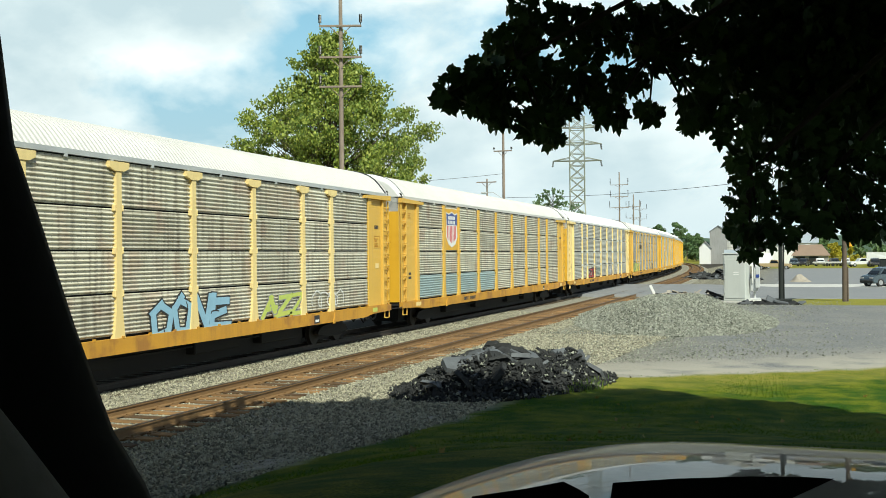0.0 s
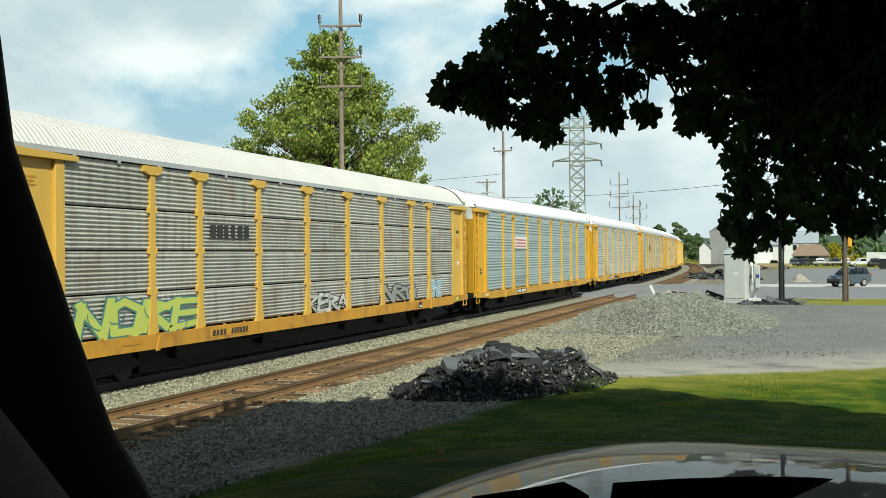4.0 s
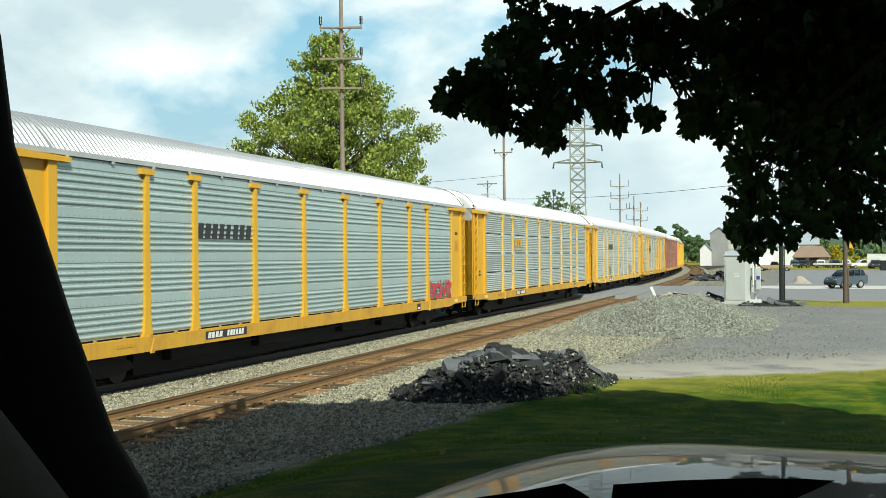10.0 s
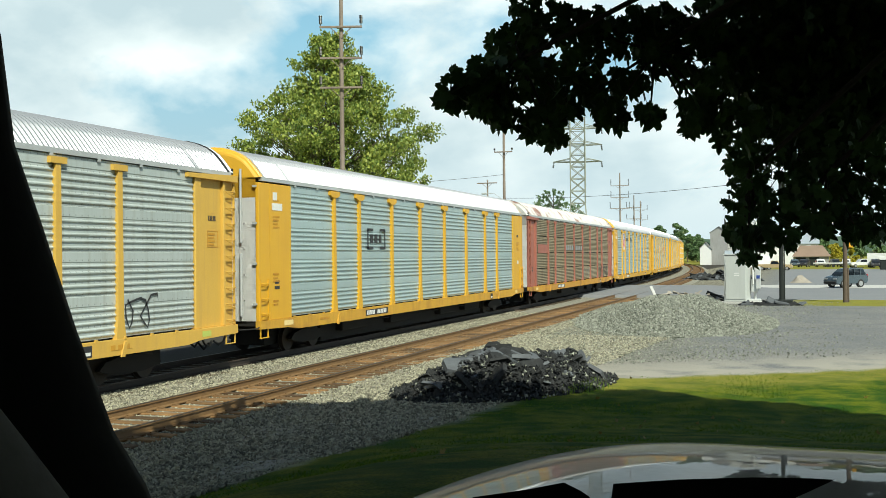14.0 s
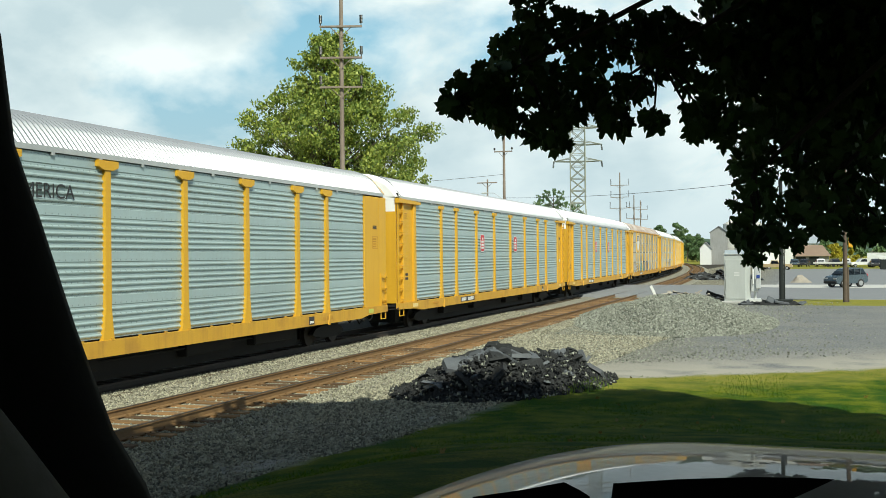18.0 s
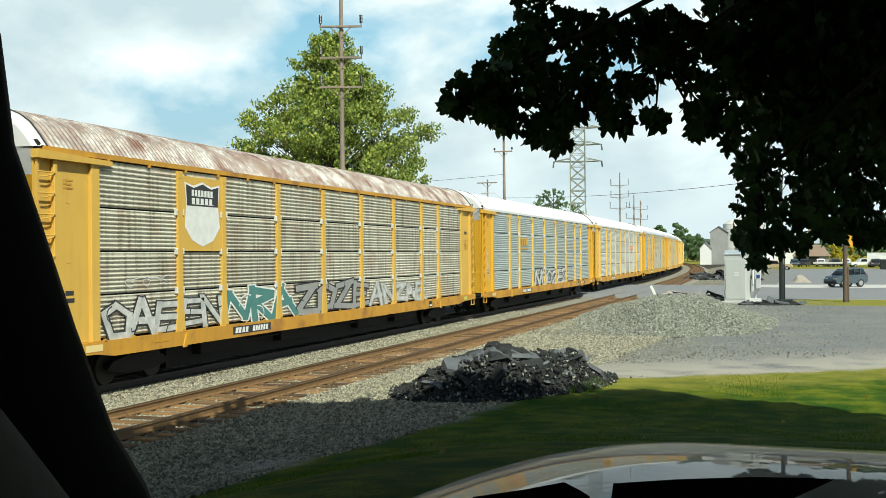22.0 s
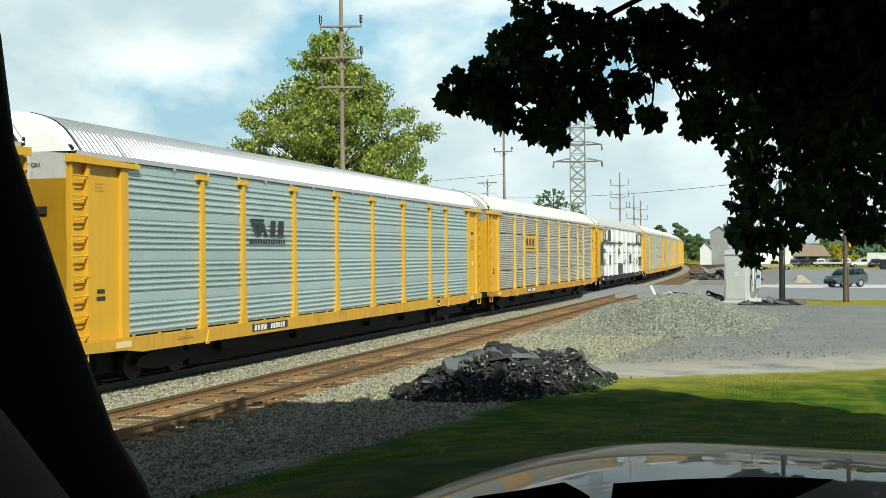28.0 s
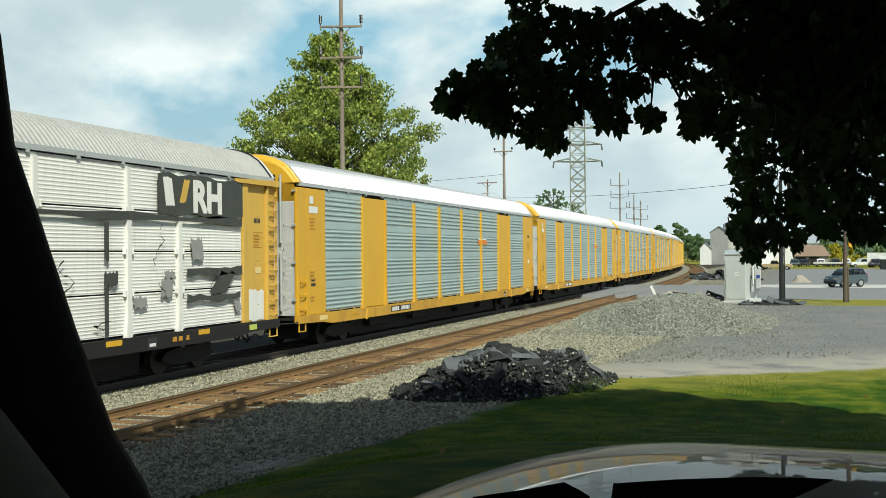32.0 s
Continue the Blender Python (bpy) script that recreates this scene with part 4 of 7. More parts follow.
def graffiti(car, y0, y1, z0, z1, count, fill, line, seed, thin=False, x=X_MARK):
    """Sprayed angular letters that spell nothing: thick filled strokes with a dark outline."""
    rng = random.Random(seed)
    w, h = (y1 - y0) / count, z1 - z0
    for i in range(count):
        c, zc = y0 + (i + 0.5) * w, (z0 + z1) / 2 + rng.uniform(-0.04, 0.04) * h
        lean, tall = rng.uniform(-0.18, 0.22), rng.uniform(0.86, 1.08)
        fat = rng.uniform(0.15, 0.21)
        shape = [tuple(v + rng.uniform(-0.12, 0.12) for v in bar) for bar in rng.choice(GLYPHS)]

        def strokes(width, lift, name, mat, parent):
            bm = bmesh.new()
            for k, (a, b, p, q) in enumerate(shape):
                du, dv = p - a, q - b
                ln = math.hypot(du, dv) or 1
                du, dv = du / ln, dv / ln
                e = width * 0.8
                quad = [(a - du * e - dv * width, b - dv * e + du * width), (a - du * e + dv * width, b - dv * e - du * width),
                        (p + du * e + dv * width, q + dv * e - du * width), (p + du * e - dv * width, q + dv * e + du * width)]
                add_prism(bm, [(c + 0.64 * w * (u + lean * v), zc + 0.40 * h * v * tall) for u, v in quad], x + lift, x + lift + 0.003 + 0.0004 * k)
            bmesh.ops.recalc_face_normals(bm, faces=bm.faces)
            return part(name, bm, M[mat], parent)
        o = strokes(fat + 0.09, 0.0, "graffiti", line, car)
        o["label"] = "sprayed angular letter with an outline"
        strokes(fat * 0.5 if thin else fat, 0.006, "graffiti_fill", "spray_white" if fill == "chalk" else fill, o)
        pts, a, u, v = [], rng.uniform(0, 6.28), rng.uniform(-0.5, 0.2), rng.uniform(-0.4, 0.4)
        turn = rng.uniform(-0.5, 0.5)
        for _ in range(7):
            pts.append((c + 0.56 * w * u, zc + 0.42 * h * v))
            a += turn
            u, v = max(-0.9, min(0.9, u + 0.2 * math.cos(a))), max(-0.9, min(0.9, v + 0.2 * math.sin(a)))
        ribbon("graffiti_stroke", pts, 0.035, x + 0.012, line, o)


def scrawl(car, y0, y1, z0, z1, count, mat, seed, x=X_MARK, t=0.035):
    """A sprayed line tag of loose loops: one long line that wanders along."""
    rng = random.Random(seed)
    h, n = z1 - z0, count * 9
    pts, ph = [], rng.uniform(0, 6.28)
    for k in range(n + 1):
        f = k / n
        a = ph + f * count * 6.28
        pts.append((min(y1, max(y0, y0 + f * (y1 - y0) + 0.5 * (y1 - y0) / count * math.sin(a) * rng.uniform(0.6, 1.2))),
                    min(z1, max(z0, z0 + h * (0.5 + 0.46 * math.cos(a * 1.0) * rng.uniform(0.5, 1.1))))))
    return ribbon("graffiti_tag", pts, t, x, mat, car)


def ragged(car, y0, y1, z0, z1, rng, mat="green_dark", lean=0.0, x=X_POST + 0.004, rough=0.05):
    """A sprayed patch with an uneven edge."""
    n, pts = 9, []
    for k in range(n + 1):
        pts.append((y0 + (y1 - y0) * k / n, z0 + rng.uniform(-rough, rough)))
    for k in range(n, -1, -1):
        pts.append((y0 + (y1 - y0) * k / n + lean, z1 + rng.uniform(-rough, rough)))
    return part("graffiti_block", prism(pts, x, x + 0.004), M[mat], car)


def over_paint(car):
    """White paint rolled over a whole car side, with dark letters, bands and crack lines left in it."""
    rng, E_ = random.Random(20), EDGES
    for a, b, c, d in ((E_[5] + 0.1, E_[9] - 0.1, 3.62, 3.78), (E_[6] + 2.05, E_[6] + 2.2, 2.75, 3.6), (E_[6] + 2.05, E_[6] + 2.18, 1.15, 2.2), (E_[6] + 2.03, E_[6] + 2.5, 2.2, 2.5),
                       (E_[8] + 0.25, E_[9] - 0.1, 2.38, 2.56), (E_[8] + 0.25, E_[9] - 0.2, 1.72, 1.88), (E_[0] + 0.05, E_[4] + 0.1, 3.60, 3.76),
                       (E_[1] + 0.1, E_[1] + 0.9, 1.95, 2.75), (E_[2] + 0.95, E_[2] + 1.08, 1.15, 3.6), (E_[3] + 0.35, E_[3] + 1.1, 2.75, 3.25), (E_[3] + 0.3, E_[4] - 0.1, 1.15, 2.02),
                       (E_[4] + 0.1, E_[4] + 0.24, 2.0, 3.6), (E_[5] + 0.1, E_[5] + 0.24, 1.2, 3.6), (E_[6] - 0.9, E_[6] - 0.1, 1.95, 2.8), (E_[0] + 0.1, E_[0] + 1.0, 2.95, 3.2)):
        ragged(car, a, b, c, d, rng)
    ragged(car, E_[8] + 1.25, E_[8] + 1.95, 1.88, 2.4, rng, lean=0.55)
    ragged(car, -HALF + 1.0, E_[0] + 0.1, 1.12, 3.75, rng, "green_dark", lean=0.12, x=1.51)
    ragged(car, E_[0] + 0.15, E_[0] + 0.95, 2.0, 2.5, rng, "grey_paint")
    # rolled letters along the top
    for a, b in ((E_[7] + 1.05, E_[9] - 0.05), (E_[0] + 0.05, E_[1] + 1.0)):
        ragged(car, a, b, 3.80, 4.74, rng)
    for text, y in (("RH", E_[8] + 0.5), ("IN", E_[0] + 1.2)):
        w = words(car, text, y, 3.92, 1.02, "white_sheet", X_POST + 0.008)
        w.data.offset = 0.05
    ragged(car, E_[8] - 0.6, E_[8] - 0.25, 4.0, 4.65, rng, "white_sheet", lean=-0.12, x=X_POST + 0.009, rough=0.02)
    ragged(car, E_[8] - 0.05, E_[8] + 0.2, 4.1, 4.65, rng, "yellow_old", lean=0.2, x=X_POST + 0.009, rough=0.02)
    ragged(car, E_[0] + 0.2, E_[0] + 0.55, 3.95, 4.65, rng, "white_sheet", x=X_POST + 0.009, rough=0.03)
    graffiti(car, -HALF + 0.75, -HALF + 1.75, 1.15, 2.1, 1, "grey_paint", "chalk", 205, x=1.52)
    for a, c in ((E_[7] + 1.15, 1.9), (E_[7] + 1.35, 2.3), (E_[8] + 0.5, 2.75), (E_[7] + 0.15, 1.7), (E_[8] + 2.5, 1.4), (E_[5] + 1.6, 2.6), (E_[4] + 1.5, 1.9), (E_[1] + 0.2, 2.3)):
        ragged(car, a, a + rng.uniform(0.25, 0.5), c, c + rng.uniform(0.15, 0.5), rng, "grey_paint", lean=rng.uniform(-0.1, 0.1), rough=0.04)
    for k in range(13):
        y, z, climb = E_[0] + 0.4 + 1.85 * k + rng.uniform(-0.3, 0.3), rng.uniform(1.2, 2.2), rng.uniform(0.4, 1.4)
        bm, back = bmesh.new(), rng.choice((-1, 1))
        for _ in range(rng.randint(9, 16)):
            y2, z2 = y + back * rng.uniform(0.0, 0.18), z + 0.16 * climb * rng.uniform(-0.2, 1.1)
            if not E_[0] < y2 < E_[9] or z2 > 4.6:
                break
            t = rng.uniform(0.008, 0.022)
            bm.faces.new([bm.verts.new((X_POST + 0.012, *p)) for p in ((y, z - t), (y2 + 0.02, z2 - t), (y2 + 0.02, z2 + t), (y, z + t))])
            if rng.random() < 0.2:
                back = -back
            y, z = y2, z2
        part("graffiti_crack", bm, M["ink"], car)
    ragged(car, HALF - 1.75, HALF - 0.7, 1.1, 1.9, rng, "white_sheet", x=1.425)
    plate(car, "sill_mark", E_[6] + 2.05, E_[6] + 2.6, 0.92, 1.04, "yellow", X_SILL + 0.004, 0.004)
    plate(car, "sill_mark", E_[8] + 0.7, E_[8] + 1.2, 0.92, 1.04, "yellow", X_SILL + 0.004, 0.004)


def lot_marks(car, i, number=True, box_mat="ink", mark_mat="chalk"):
    """Stencilled plates along the sill and the end, as on every car."""
    y = EDGES[2]
    x = X_SILL + 0.004
    if number:
        plate(car, "number_plate", y + 0.35, y + 2.35, 0.80, 1.0, box_mat, X_SILL + 0.002, 0.004)
        bars(car, y + 0.45, y + 1.15, 0.83, 0.97, 4, mark_mat, X_SILL + 0.007, 0.03, i)
        bars(car, y + 1.35, y + 2.2, 0.83, 0.97, 6, mark_mat, X_SILL + 0.007, 0.03, i + 50)
    plate(car, "data_label", EDGES[7] + 0.6, EDGES[7] + 0.95, 0.76, 1.0, "ink", x, 0.004)
    plate(car, "data_label", EDGES[7] + 0.66, EDGES[7] + 0.9, 0.80, 0.87, "chalk", x + 0.004, 0.003)
    xe, old = (1.503, 1.0) if car["style"] in "BC" else (1.424, 0.0)
    rng = random.Random(i)
    part("data_frame", data_frame_mesh(), M["sill_old"], car, m=pose(xe, HALF - 1.25, 3.05))
    for k in range(4):
        bars(car, HALF - 1.2, HALF - 0.85 - 0.04 * rng.randint(0, 3), 3.10 + 0.085 * k, 3.15 + 0.085 * k, 6, "sill_old", xe, seed=i + k)
    bars(car, HALF - 1.2, HALF - 0.85, 3.72, 3.84, 5, "ink", xe, seed=i + 9)
    if rng.random() < 0.6:
        plate(car, "data_label", HALF - 1.15, HALF - 0.85, 2.35, 2.52, rng.choice(("chalk", "yellow_pale")), xe, 0.004)
    plate(car, "data_label", HALF - 1.7, HALF - 1.3, 0.86, 1.0, "lime_paint" if i % 3 == 0 else "yellow_pale", X_SILL + 0.004, 0.004)
    bars(car, EDGES[8] - 0.4, EDGES[8] + 0.35, 0.84, 0.95, 3, "sill_old", X_SILL + 0.004, seed=i + 3)
    bars(car, EDGES[1] - 1.2, EDGES[1] - 0.5, 0.88, 0.95, 8, "sill_old", X_SILL + 0.004, seed=i + 4)
    plate(car, "data_label", -HALF + 1.35, -HALF + 1.9, 0.86, 1.0, "yellow_pale", x, 0.004)
    for k, (a, b, z) in enumerate(((0.85, 1.15, 4.35), (0.85, 1.1, 4.27), (0.85, 1.15, 4.19), (0.9, 1.15, 2.05), (0.88, 1.17, 1.9))):
        plate(car, "stencil_line", -HALF + a, -HALF + b, z, z + 0.035 if k < 3 else z + 0.09, "sill_old" if k < 3 else "ink", (1.5 if car["style"] in "BC" else 1.42) + 0.003, 0.004)


STD = dict(style="A", sheet="silver", post="yellow", sill="sill", roof="roof_silver", hood="white", door="yellow",
           label="silver ribbed autorack car with yellow posts, on the far track")
OLD = dict(style="T", sheet="weathered", post="yellow_old", sill="sill_old", roof="roof_dull", hood="roof_dull", door="yellow", end="yellow_old",
           label="weathered grey autorack car with faded yellow posts")
FLUSH = dict(STD, style="B", hood="yellow", door="white", label="silver autorack car with flush yellow ends and white end doors")
WIDE = dict(STD, style="C", hood="yellow", door="white", label="yellow-framed autorack car with silver sheets and white end doors")

TRAIN = {
    -3: dict(STD), -2: dict(OLD),
    -1: dict(OLD, style="U", post="yellow_pale", roof="roof_dull", label="weathered grey-brown autorack car with bleached posts and blue graffiti"),
    0: dict(OLD, posts="plain", roof="roof_dull", hood="roof_white", patch=((0, 1, 2, 3), "silver"), post="yellow_old", eave="roof_dull", label="stained autorack car with a white roof and a shield panel"),
    1: dict(OLD, posts="plain", sheet="stained", eave="roof_white", roof="roof_white", hood="roof_white", post="yellow_pale", end="yellow_pale", clips=1, label="dull grey autorack car with bleached yellow posts and a white roof"),
    2: dict(OLD, sheet="stained", style="U", post="yellow_old", label="dull grey autorack car with lime and white graffiti"),
    3: dict(STD, label="clean silver autorack car with yellow posts and a white sign"),
    4: dict(STD, sheet="grey", post="yellow", label="dull silver autorack car with yellow posts and a blue end badge"),
    5: dict(FLUSH, label="silver autorack car with flush yellow ends and a boxed dark logo"),
    6: dict(STD, label="silver autorack car with dark lettering and red graffiti at its end"),
    7: dict(OLD, sheet="grey", post="yellow_mid", sill="sill", roof="roof_white", hood="roof_white", end="yellow", eave="roof_white", clips=1, posts="slender", label="silver autorack car with a white roof and a yellow logo"),
    8: dict(STD, sheet="grey", post="yellow_old", sill="yellow_old", label="dull silver autorack car with dark lettering and white graffiti"),
    9: dict(FLUSH, label="silver autorack car with flush yellow ends and a boxed dark logo"),
    10: dict(OLD, posts="slender", sheet="brown_sheet", post="brown_post", end="brown_post", sill="sill_old", door="white", roof="roof_flake", hood="roof_flake", label="rust-brown autorack car with oxide red posts and a flaking roof"),
    11: dict(FLUSH, label="silver autorack car with flush yellow ends and a shield panel"),
    12: dict(STD, label="silver autorack car with yellow posts and two red badges"),
    13: dict(STD, label="silver autorack car with yellow posts and two red badges"),
    14: dict(OLD, posts="plain", roof="roof_rust", eave="sill_old", hood="roof_white", post="yellow_old", clips=1, label="weathered autorack car with a rusting roof, shield panel and graffiti"),
    15: dict(OLD, sheet="grey", roof="roof_white", hood="roof_white", post="yellow_mid", clips=1, end="yellow", eave="roof_white", posts="slender", label="grey autorack car with a white roof, yellow logo and white graffiti"),
    16: dict(OLD, sheet="pale_sheet", roof="roof_white", hood="roof_white", post="yellow_mid", end="yellow_mid", eave="roof_white", posts="slender", label="pale autorack car with a white roof and a small orange sign"),
    17: dict(STD), 18: dict(STD, label="silver autorack car with yellow posts and a black logo"),
    19: dict(OLD, sheet="stained", post="yellow_mid", end="yellow", posts="slender", label="grey autorack car with a yellow logo plate and a dull roof"),
    20: dict(OLD, sheet="white_sheet", post="white_sheet", sill="black", end="yellow_old", style="U", smooth=1, posts="slim", roof="roof_grey", hood="roof_white", label="autorack car painted over in white with cracked dark graffiti"),
    21: dict(WIDE), 22: dict(WIDE), 23: dict(WIDE), 24: dict(FLUSH), 25: dict(STD), 26: dict(OLD), 27: dict(STD),
    28: dict(FLUSH), 29: dict(STD), 30: dict(STD),
}


def decorate(car, n):
    E_ = EDGES
    if n not in (0, 14, 20, -1, 1, 2):
        lot_marks(car, n + 40)
    else:
        lot_marks(car, n + 40, n != 20, "sill_old" if n != 14 else "ink", "ink" if n != 14 else "chalk")
    if n in (11, 5, 9, 24, 28, 21, 22, 23):
        for z in (1.6, 2.3, 3.0, 3.7):
            plate(car, "door_bolt", 1.05, 1.09, z, z + 0.04, "grey_paint", 0, 0.01).matrix_basis = pose(0, -HALF - 0.02, 0, 0, 0, -90)
        plate(car, "data_label", -HALF + 0.75, -HALF + 1.35, 4.1, 4.3, "chalk", 1.507, 0.004)
        plate(car, "data_label", -HALF + 0.8, -HALF + 1.05, 4.38, 4.6, "chalk", 1.507, 0.004)
        for k in range(9):
            z = (3.9, 3.8, 3.7, 3.6, 2.3, 2.2, 2.1, 1.55, 1.45)[k]
            bars(car, -HALF + 0.8, -HALF + 1.2 - 0.06 * (k % 3), z, z + 0.05, 7, "sill_old", 1.507, seed=k)
        for x, z0, z1 in ((-0.45, 1.15, 5.3), (0.45, 1.15, 5.3), (1.0, 1.2, 2.9), (1.0, 3.2, 5.2)):
            bm = bmesh.new()
            add_tube(bm, (x, -HALF - 0.08, z0), (x, -HALF - 0.08, z1), 0.035, seg=6)
            part("door_rod", bm, M["rail_grey"], car)
        for z in (1.5, 2.6, 3.7, 4.7):
            part("hinge", box((1.34, -HALF - 0.05, z), (1.46, -HALF - 0.02, z + 0.05)), M["rail_grey"], car)
    else:
        end_words(car, "EXCESS HEIGHT CAR", 0.22, 4.66, 0.12, "ink") if n not in (10, 14) else None
        # door slots drawn as near-black plates, their shade in the colour
        for z in (2.2, 3.7):
            plate(car, "door_slot", 0.15, 0.95, z, z + 0.15, "gap_shade", 0, 0.012).matrix_basis = pose(0, -HALF - 0.045, 0, 0, 0, -90)
        bars(car, 0, 0.5, 4.15, 4.28, 4, "ink").matrix_basis = pose(0.5, -HALF - 0.01, 0, 0, 0, -90)
        bars(car, 0, 0.7, 3.95, 4.08, 6, "ink").matrix_basis = pose(0.5, -HALF - 0.01, 0, 0, 0, -90)
    if n == -1:
        graffiti(car, -0.3, 3.1, 0.82, 1.95, 4, "sky_paint", "ink", 3)
        graffiti(car, 5.0, 7.4, 0.95, 1.85, 3, "lime_paint", "grey_paint", 8)
        scrawl(car, 7.9, 10.2, 1.15, 1.8, 4, "chalk", 9, t=0.05)
    if n == 0:
        shield(car, E_[1] + 0.08, E_[2] - 0.08, 3.0, 4.72)
    if n == 1:
        graffiti(car, E_[5] + 0.15, E_[6] - 0.15, 1.05, 1.95, 3, "grey_paint", "chalk", 12)
        scrawl(car, E_[6] + 0.2, E_[7] + 0.2, 1.15, 1.95, 4, "chalk", 4, t=0.045)
        scrawl(car, E_[7] + 0.3, E_[8], 1.2, 2.0, 3, "chalk", 14, t=0.045)
        graffiti(car, E_[2] + 0.6, E_[3] + 0.6, 1.05, 1.85, 2, "red", "ink", 16, True)
        scrawl(car, E_[3] + 0.9, E_[4] - 0.2, 1.1, 1.8, 3, "green_paint", 17, t=0.05)
    if n == 2:
        bars(car, E_[2] + 0.5, E_[2] + 2.5, 3.25, 3.6, 6, "ink", seed=2)
        graffiti(car, E_[0] + 0.2, E_[2], 1.0, 2.0, 4, "lime_paint", "green_paint", 21)
        graffiti(car, E_[4], E_[5], 1.0, 1.7, 4, "chalk", "ink", 23)
        graffiti(car, E_[6], E_[7] + 0.5, 1.05, 1.8, 3, "grey_paint", "ink", 24)
        graffiti(car, E_[8], E_[8] + 1.5, 1.05, 1.9, 3, "sky_paint", "chalk", 25)
    if n == 3:
        plate(car, "sign_panel", E_[2] + 0.1, E_[2] + 2.8, 3.1, 3.72, "chalk", X_MARK, 0.02, "white sign with red lines")
        for z in (3.2, 3.36, 3.52):
            plate(car, "sign_line", E_[2] + 0.3, E_[2] + 2.6, z, z + 0.06, "red", X_MARK + 0.02, 0.004)
        bars(car, E_[7] - 1.6, E_[7] - 0.9, 0.80, 0.97, 3, "red", X_SILL + 0.004)
        scrawl(car, E_[2] + 0.3, E_[3], 1.3, 1.7, 3, "grey_paint", 31)
    if n == 4:
        ring = [(math.cos(math.pi * k / 10), math.sin(math.pi * k / 10)) for k in range(20)]
        by, bz = -HALF + 1.0, 3.95
        badge = part("badge", prism([(by + 0.42 * u, bz + 0.46 * v) for u, v in ring], 1.425, 1.430), M["blue"], car, "round blue badge with a white ring")
        part("badge_ring", prism([(by + 0.31 * u, bz + 0.34 * v) for u, v in ring], 1.430, 1.433), M["chalk"], badge)
        part("badge_face", prism([(by + 0.27 * u, bz + 0.30 * v) for u, v in ring], 1.433, 1.436), M["sky_paint"], badge)
        part("badge_line", box((1.436, by - 0.2, bz - 0.03), (1.439, by + 0.2, bz + 0.03)), M["chalk"], badge)
        part("badge_line", box((1.436, by - 0.03, bz - 0.22), (1.4385, by + 0.03, bz + 0.22)), M["chalk"], badge)
        graffiti(car, E_[1] + 0.4, E_[2] - 0.2, 1.15, 1.95, 2, "chalk", "grey_paint", 41, True)
        scrawl(car, E_[8] + 0.2, E_[8] + 2.0, 1.15, 2.0, 4, "chalk", 42, t=0.06)
        scrawl(car, E_[7] + 0.1, E_[8] - 0.3, 1.45, 1.9, 6, "chalk", 43, t=0.035)
        scrawl(car, E_[7] + 0.3, E_[8] - 0.5, 1.1, 1.35, 5, "chalk", 44, t=0.035)
        bars(car, E_[3] + 0.2, E_[4], 0.80, 0.97, 10, "ink", X_SILL + 0.012)
    if n in (5, 9):
        y, z = E_[2] + 0.7, 3.05
        for a, b, c, d in ((0, 0.5, 0.62, 0.7), (1.1, 1.6, 0.62, 0.7), (0, 0.08, 0.0, 0.7), (1.52, 1.6, 0.0, 0.7), (0, 0.5, 0.0, 0.08), (1.1, 1.6, 0.0, 0.08)):
            plate(car, "logo_bracket", y + a, y + b, z + c, z + d, "ink")
        bars(car, y + 0.25, y + 1.4, z + 0.2, z + 0.5, 3, "ink", seed=9)
    if n in (6, 8):
        k = 2 if n == 6 else 2
        bars(car, E_[k] + 0.12, E_[k + 1] - 0.15, 3.28, 3.66, 8, "ink", slant=0.06, seed=6)
        if n == 6:
            graffiti(car, E_[8] + 0.15, E_[8] + 2.9, 1.05, 1.85, 6, "red", "green_paint", 61)
            scrawl(car, -HALF + 1.2, -HALF + 1.6, 1.15, 1.6, 2, "chalk", 62, 1.505)
        else:
            scrawl(car, E_[2] + 0.3, E_[2] + 1.7, 1.15, 2.0, 4, "ink", 81, t=0.05)
            graffiti(car, E_[4] + 0.1, E_[5] - 0.1, 0.95, 2.15, 2, "chalk", "grey_paint", 83)
            scrawl(car, E_[4] - 0.7, E_[4] - 0.2, 2.0, 2.2, 2, "chalk", 84, t=0.06)
            scrawl(car, E_[5] + 0.1, E_[5] + 0.6, 2.0, 2.2, 2, "chalk", 85, t=0.06)
            scrawl(car, E_[6] + 0.3, E_[7] - 0.2, 1.1, 2.0, 3, "ink", 86, t=0.05)
            scrawl(car, E_[8] + 0.1, E_[8] + 1.4, 1.2, 2.1, 2, "ink", 87, t=0.05)
    if n in (7, 15, 19):
        k = 2
        if n == 19:
            plate(car, "logo_plate", E_[k] + 0.15, E_[k + 1] - 0.15 if n == 19 else E_[k] + 2.0, 2.98, 3.84, "yellow", X_MARK, 0.012, "yellow logo plate")
        end = E_[k] + 2.4 if n == 19 else E_[k] + 1.85
        bars(car, E_[k] + 0.4, end, 3.3, 3.68, 3, "ink" if n == 19 else "yellow", X_MARK + 0.013, 0.03, 7)
        plate(car, "logo_line", E_[k] + 0.4, end, 3.1, 3.17, "ink" if n == 19 else "yellow", X_MARK + 0.013, 0.004)
